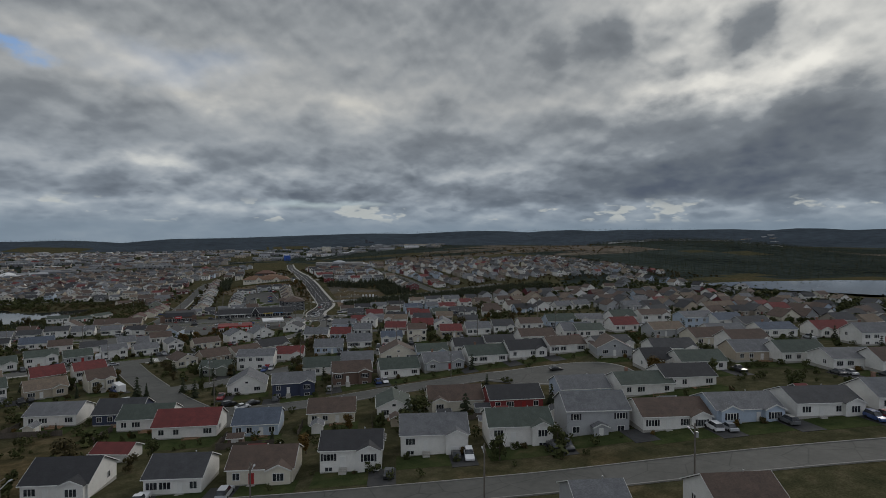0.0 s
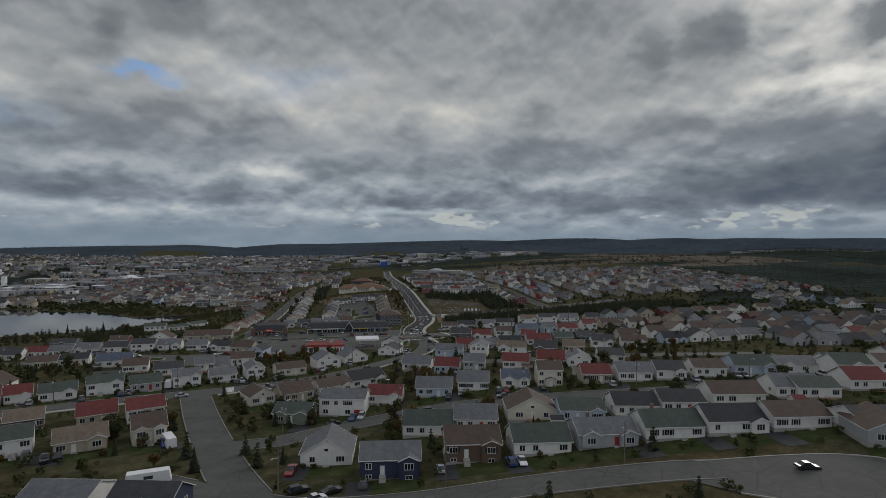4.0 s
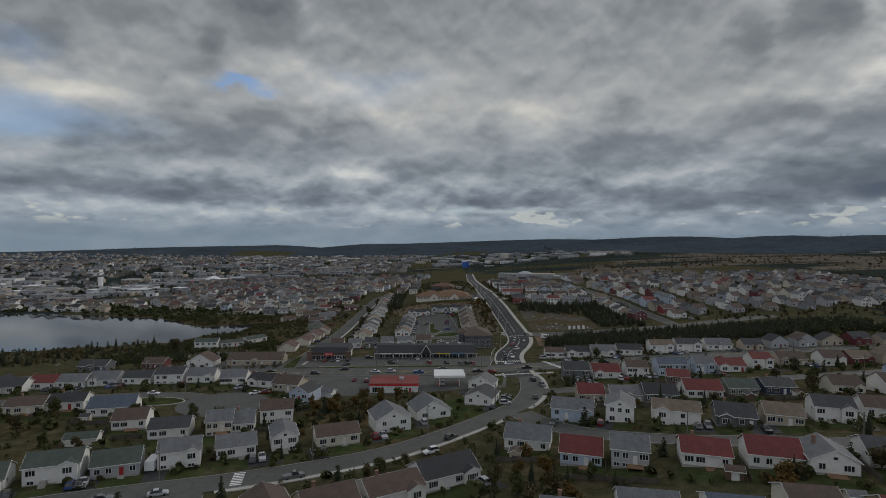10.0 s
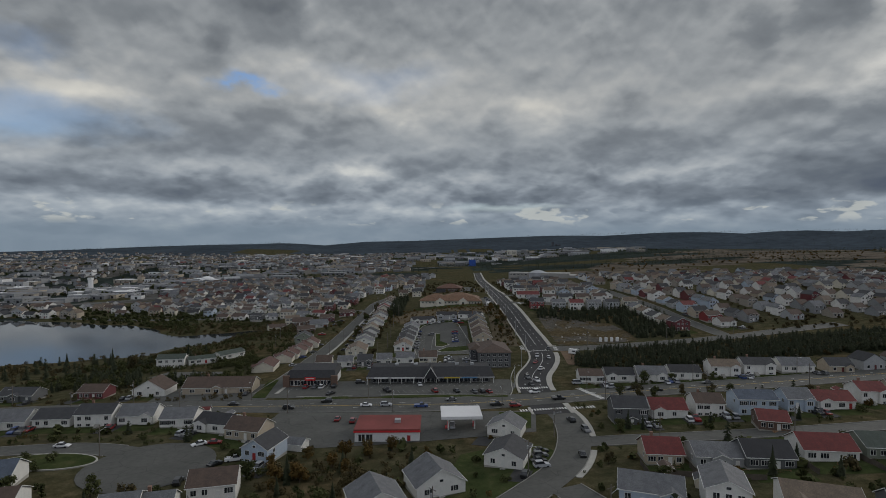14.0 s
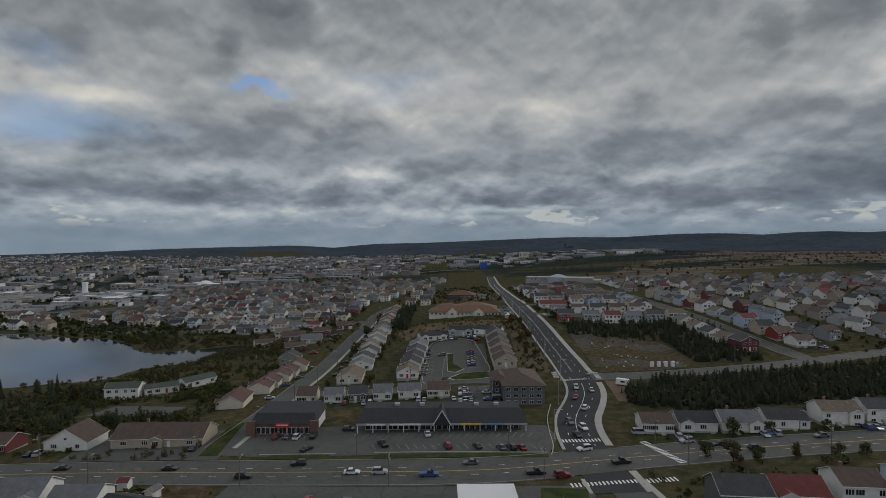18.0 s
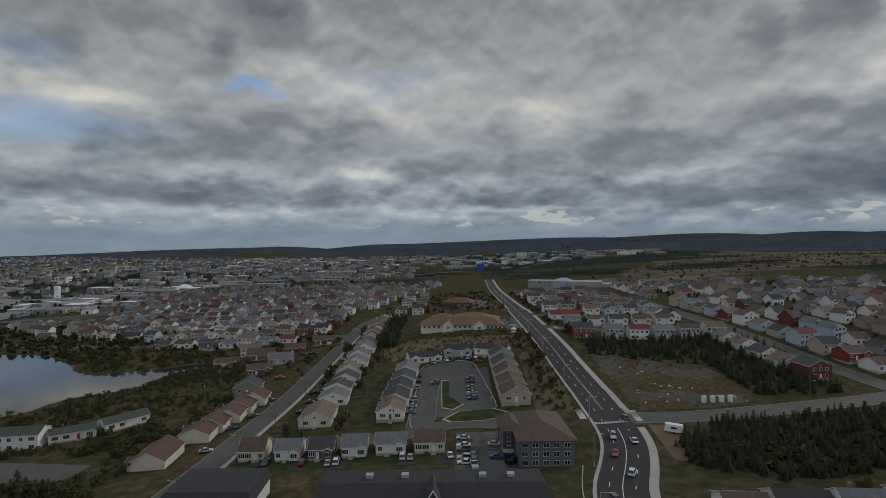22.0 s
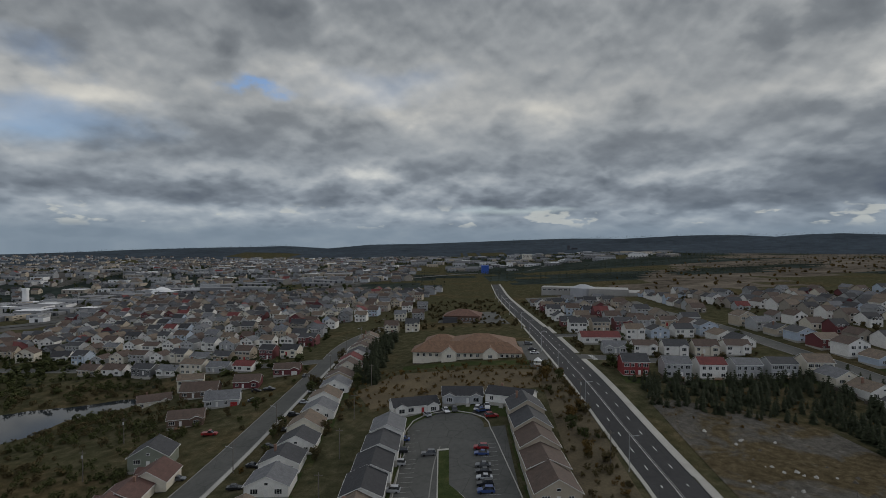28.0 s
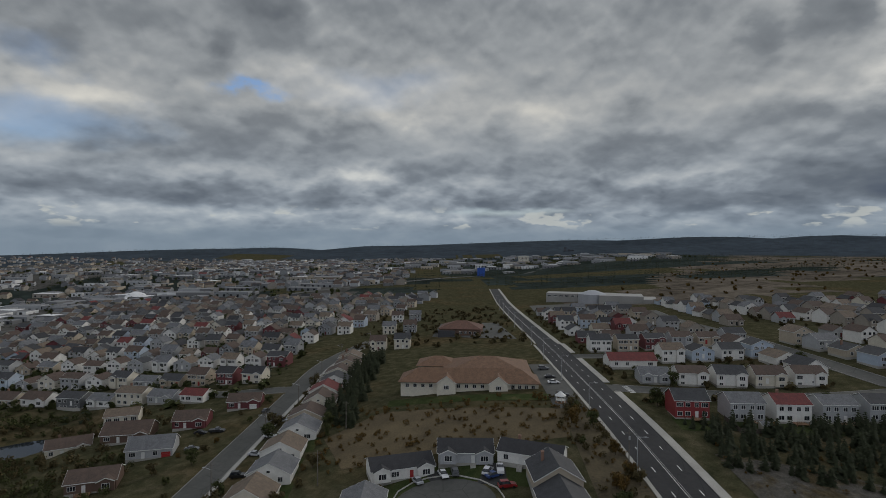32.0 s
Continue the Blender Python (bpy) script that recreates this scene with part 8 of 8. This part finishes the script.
# ---- far estates and works: joined ----
def far_blocks(name, label, category, seed, rows):
    """Houses with gable roofs, or flat sheds, in one mesh; every one has its windows or doors."""
    rs = random.Random(seed)
    mats = [siding(c) for c in (WHITE, CREAM, BEIGE, GREY, PALEBLUE, MAROON)] + [shingles(c) for c in (R_GREY, R_DARK, R_BROWN, R_TAN, R_BLACK, R_RED)] + [GLASS, FLAT_WHITE, surface("grey_flat_roof", (0.17, 0.172, 0.178), 0.9, 1, 0.05, 0.2), surface("rust_cladding", (0.22, 0.10, 0.08), 0.8, 1, 0.1, 0.2), BLUE_METAL] + [siding(c) for c in ((0.30, 0.27, 0.23), (0.24, 0.25, 0.26))]
    V, F, M = [], [], []

    def put(pts, faces, mi):
        n = len(V)
        V.extend(pts)
        F.extend(tuple(i + n for i in f) for f in faces)
        M.extend([mi] * len(faces))

    for x, y, rot, w, d, h, flat in rows(rs):
        z = hz(x, y)
        c, s = math.cos(radians(rot)), math.sin(radians(rot))

        def at(u, v, q):
            return (x + c * u - s * v, y + s * u + c * v, z + q)

        a, b = w / 2, d / 2
        wall = (rs.choice((0, 0, 0, 2, 3, 3, 4, 17, 18, 18, 0, 1, 0, 3, 17, 5)) if y < 1000 else rs.choice((2, 3, 17, 18, 18, 14))) if not flat else rs.choice((13, 3, 14, 2, 18, 17, 14, 3, 18, 14, 14))
        bx = [at(-a, -b, -3), at(a, -b, -3), at(a, b, -3), at(-a, b, -3), at(-a, -b, h), at(a, -b, h), at(a, b, h), at(-a, b, h)]
        if flat:
            put(bx, [(0, 1, 5, 4), (1, 2, 6, 5), (2, 3, 7, 6), (3, 0, 4, 7)], wall)
            put([at(-a, -b, h), at(a, -b, h), at(a, b, h), at(-a, b, h)], [(0, 1, 2, 3)], rs.choice((13, 14, 14, 14, 14, 14)))
            for k in range(max(1, int(w / 9))):
                u = -a + (k + 0.5) * w / max(1, int(w / 9))
                put([at(u - 1.6, -b - 0.06, 0.2), at(u + 1.6, -b - 0.06, 0.2), at(u + 1.6, -b - 0.06, 3.4), at(u - 1.6, -b - 0.06, 3.4)], [(0, 1, 2, 3)], 12)
            continue
        rise = b * 0.62
        g = rs.random() < 0.45
        roof = 6 + rs.choice((0, 1, 1, 2, 2, 3, 4, 5) if rs.random() < 0.25 else (0, 1, 2, 3, 4, 2))
        if g:
            rise = a * 0.6
            put(bx + [at(0, -b, h + rise), at(0, b, h + rise)], [(0, 1, 5, 8, 4), (1, 2, 6, 5), (2, 3, 7, 9, 6), (3, 0, 4, 7)], wall)
            for q in (-1, 1):
                put([at(q * (a + 0.4), -b - 0.4, h - 0.15), at(0, -b - 0.4, h + rise + 0.1), at(0, b + 0.4, h + rise + 0.1), at(q * (a + 0.4), b + 0.4, h - 0.15)], [(0, 1, 2, 3)], roof)
        else:
            put(bx + [at(-a, 0, h + rise), at(a, 0, h + rise)], [(0, 1, 5, 4), (1, 2, 6, 9, 5), (2, 3, 7, 6), (3, 0, 4, 8, 7)], wall)
            for q in (-1, 1):
                put([at(-a - 0.4, q * (b + 0.4), h - 0.15), at(a + 0.4, q * (b + 0.4), h - 0.15), at(a + 0.4, 0, h + rise + 0.1), at(-a - 0.4, 0, h + rise + 0.1)], [(0, 1, 2, 3)], roof)
        # white boards along the eaves, windows with frames, a door, and a gabled bay on some
        if not g:
            for q in (-1, 1):
                put([at(-a - 0.4, q * (b + 0.42), h - 0.32), at(a + 0.4, q * (b + 0.42), h - 0.32), at(a + 0.4, q * (b + 0.42), h - 0.12), at(-a - 0.4, q * (b + 0.42), h - 0.12)], [(0, 1, 2, 3)], 0)
        if y < 1000:
            bay = rs.choice((-1, 1, 0))
            if bay:
                u0, u1, v0 = bay * a * 0.25, bay * a * 0.92, -b - 1.1
                um, bh = (u0 + u1) / 2, h - 0.2
                put([at(u0, v0, -2), at(u1, v0, -2), at(u1, v0, bh), at(um, v0, bh + 1.1), at(u0, v0, bh), at(u0, -b, -2), at(u1, -b, -2), at(u1, -b, bh), at(u0, -b, bh)], [(0, 1, 2, 3, 4), (0, 4, 8, 5), (1, 6, 7, 2)], wall)
                for ue in (u0, u1):
                    o = 0.3 if ue > um else -0.3
                    put([at(ue + o, v0 - 0.3, bh - 0.1), at(um, v0 - 0.3, bh + 1.2), at(um, -b + 1.5, bh + 1.2), at(ue + o, -b + 0.4, bh - 0.1)], [(0, 1, 2, 3)], roof)
            for st in range(2 if h > 4.5 else 1):
                for u in (-0.28, 0.05, 0.3):
                    px, q = u * w, 1.6 + st * 2.8
                    v = -b - 0.03 - (1.1 if bay and u * bay > 0.1 else 0)
                    if u == 0.05 and st == 0:
                        put([at(px - 0.5, v, 0.2), at(px + 0.5, v, 0.2), at(px + 0.5, v, 2.3), at(px - 0.5, v, 2.3)], [(0, 1, 2, 3)], rs.choice((0, 5, 11, 12)))
                        continue
                    for wd, dv, mi in ((0.75, 0.0, 0), (0.6, 0.03, 12)):
                        put([at(px - wd, v - dv, q - wd), at(px + wd, v - dv, q - wd), at(px + wd, v - dv, q + wd), at(px - wd, v - dv, q + wd)], [(0, 1, 2, 3)], mi)
    me = bpy.data.meshes.new(name)
    me.from_pydata(V, [], F)
    for mt in mats:
        me.materials.append(mt)
    me.polygons.foreach_set("material_index", M)
    tagged(new(name, me), label, category, kind="stuff")


def estate_rows(rs):
    # north-west estate, rows along the slope
    for k in range(11):
        y0 = 784 + k * 31
        x = -330 - k * 14
        while x < -78 + k * 7:
            if not (-80 < x < -50 and y0 < 830):
                yield x, y0 - (x + 86) * 0.13 + rs.uniform(-2, 2), -8 + rs.uniform(-4, 4), rs.uniform(8, 11), rs.uniform(8.5, 10), rs.choice((5.6, 5.6, 5.6, 3.2)), False
            x += rs.uniform(12, 14.5)
    for k in range(3):
        x = -40
        while x < 30:
            if not -20 < x < 32 or k == 0 and x < -22:
                yield x, 770 + k * 60, 0, 9, 9, 5.6, False
            x += 14
    # north-east estate, rows up the hill
    for k in range(6):
        for q in range(24):
            y = 560 + q * 14.5
            for s in (-15, 15):
                x = 228 + k * 58 - (y - 560) * 0.10 + s + (q % 2) * 0.8
                if y > 560 + k * 8 and x > 195 and rs.random() < 0.93:
                    yield x, y, 6 + rs.uniform(-4, 4), rs.uniform(7.4, 8.8), rs.uniform(9, 10.5), rs.choice((3.2, 3.2, 4.6, 5.2)), False
    for k in range(6):
        x = 75
        while x < 140:
            yield x, 752 + k * 26, rs.uniform(-4, 4), 9.5, 9, rs.choice((5.6, 3.2, 5.6)), False
            x += rs.uniform(12.5, 15)
    for q in range(10):
        for x in (172, 203):
            yield x + q * 1.5 + rs.uniform(-1, 1), 785 + q * 15.5, rs.uniform(-6, 6), rs.uniform(8, 9.5), rs.uniform(9, 11), rs.choice((3.2, 4.6, 5.4)), False
    # streets beyond the bungalows, east and west of the first blocks
    for y, x0, x1 in ((168, 250, 300), (200, 250, 330), (232, 240, 330), (262, 250, 330), (290, 215, 340), (318, 165, 340), (345, 155, 330), (370, 200, 340), (400, 190, 340), (452, 182, 320), (90, -150, -50), (140, -170, -66), (180, -190, -66), (245, -230, -130), (285, -230, -120), (340, -260, -165), (385, -270, -190)):
        x = x0
        while x < x1:
            yield x, y + rs.uniform(-3, 3), rs.uniform(-8, 8), rs.uniform(10, 13), 9, rs.choice((3.1, 3.1, 4.2)), False
            x += rs.uniform(14.5, 17.5)
    for k in range(60):
        yield rs.uniform(320, 480), rs.uniform(150, 640), rs.uniform(-20, 20), 11, 9, 3.4, False
    # across the lake
    for k in range(120):
        x, y = rs.uniform(-620, -235), rs.uniform(752, 850)
        yield x, y, rs.uniform(-20, 20), 11, 9, rs.choice((3.2, 5.6)), False


def works_rows(rs):
    for k in range(620):
        y = 1150 + 1950 * rs.random() ** 1.4
        x = rs.uniform(-0.98, -0.10) * y
        if y < 1100 + (x + 389) * 0.4 + 60:
            continue
        yield x, y, rs.uniform(-8, 8), rs.uniform(14, 52), rs.uniform(12, 28), rs.uniform(4, 8), True
    for k in range(150):
        y = rs.uniform(880, 1200)
        x = rs.uniform(-1.0, -0.40) * y
        if y > 900 + 0.95 * (x + 420) + 60:
            yield x, y, rs.uniform(-8, 8), rs.uniform(12, 40), rs.uniform(10, 24), rs.uniform(3.5, 6.5), True
    for k in range(330):
        y = rs.uniform(2050, 3300)
        x = rs.uniform(-0.35, 0.34) * y
        yield x, y, rs.uniform(-8, 8), rs.uniform(16, 60), rs.uniform(16, 40), rs.uniform(5, 11), True
    for k in range(1700):
        y = rs.uniform(1300, 3250)
        x = rs.uniform(-1.0, -0.05) * y
        yield x, y, rs.uniform(-20, 20), rs.uniform(9, 16), rs.uniform(9, 13), rs.uniform(4, 8), False
    for k in range(160):
        y = rs.uniform(1300, 2600)
        yield rs.uniform(0.75, 1.25) * y, y, rs.uniform(-8, 8), rs.uniform(15, 50), rs.uniform(14, 30), rs.uniform(5, 9), True


far_blocks("estate_houses", "rows of pale and brown estate houses spread to the distance", "houses", 31, estate_rows)
far_blocks("industrial_sheds", "low pale industrial sheds and houses on the far plain", "sheds", 32, works_rows)
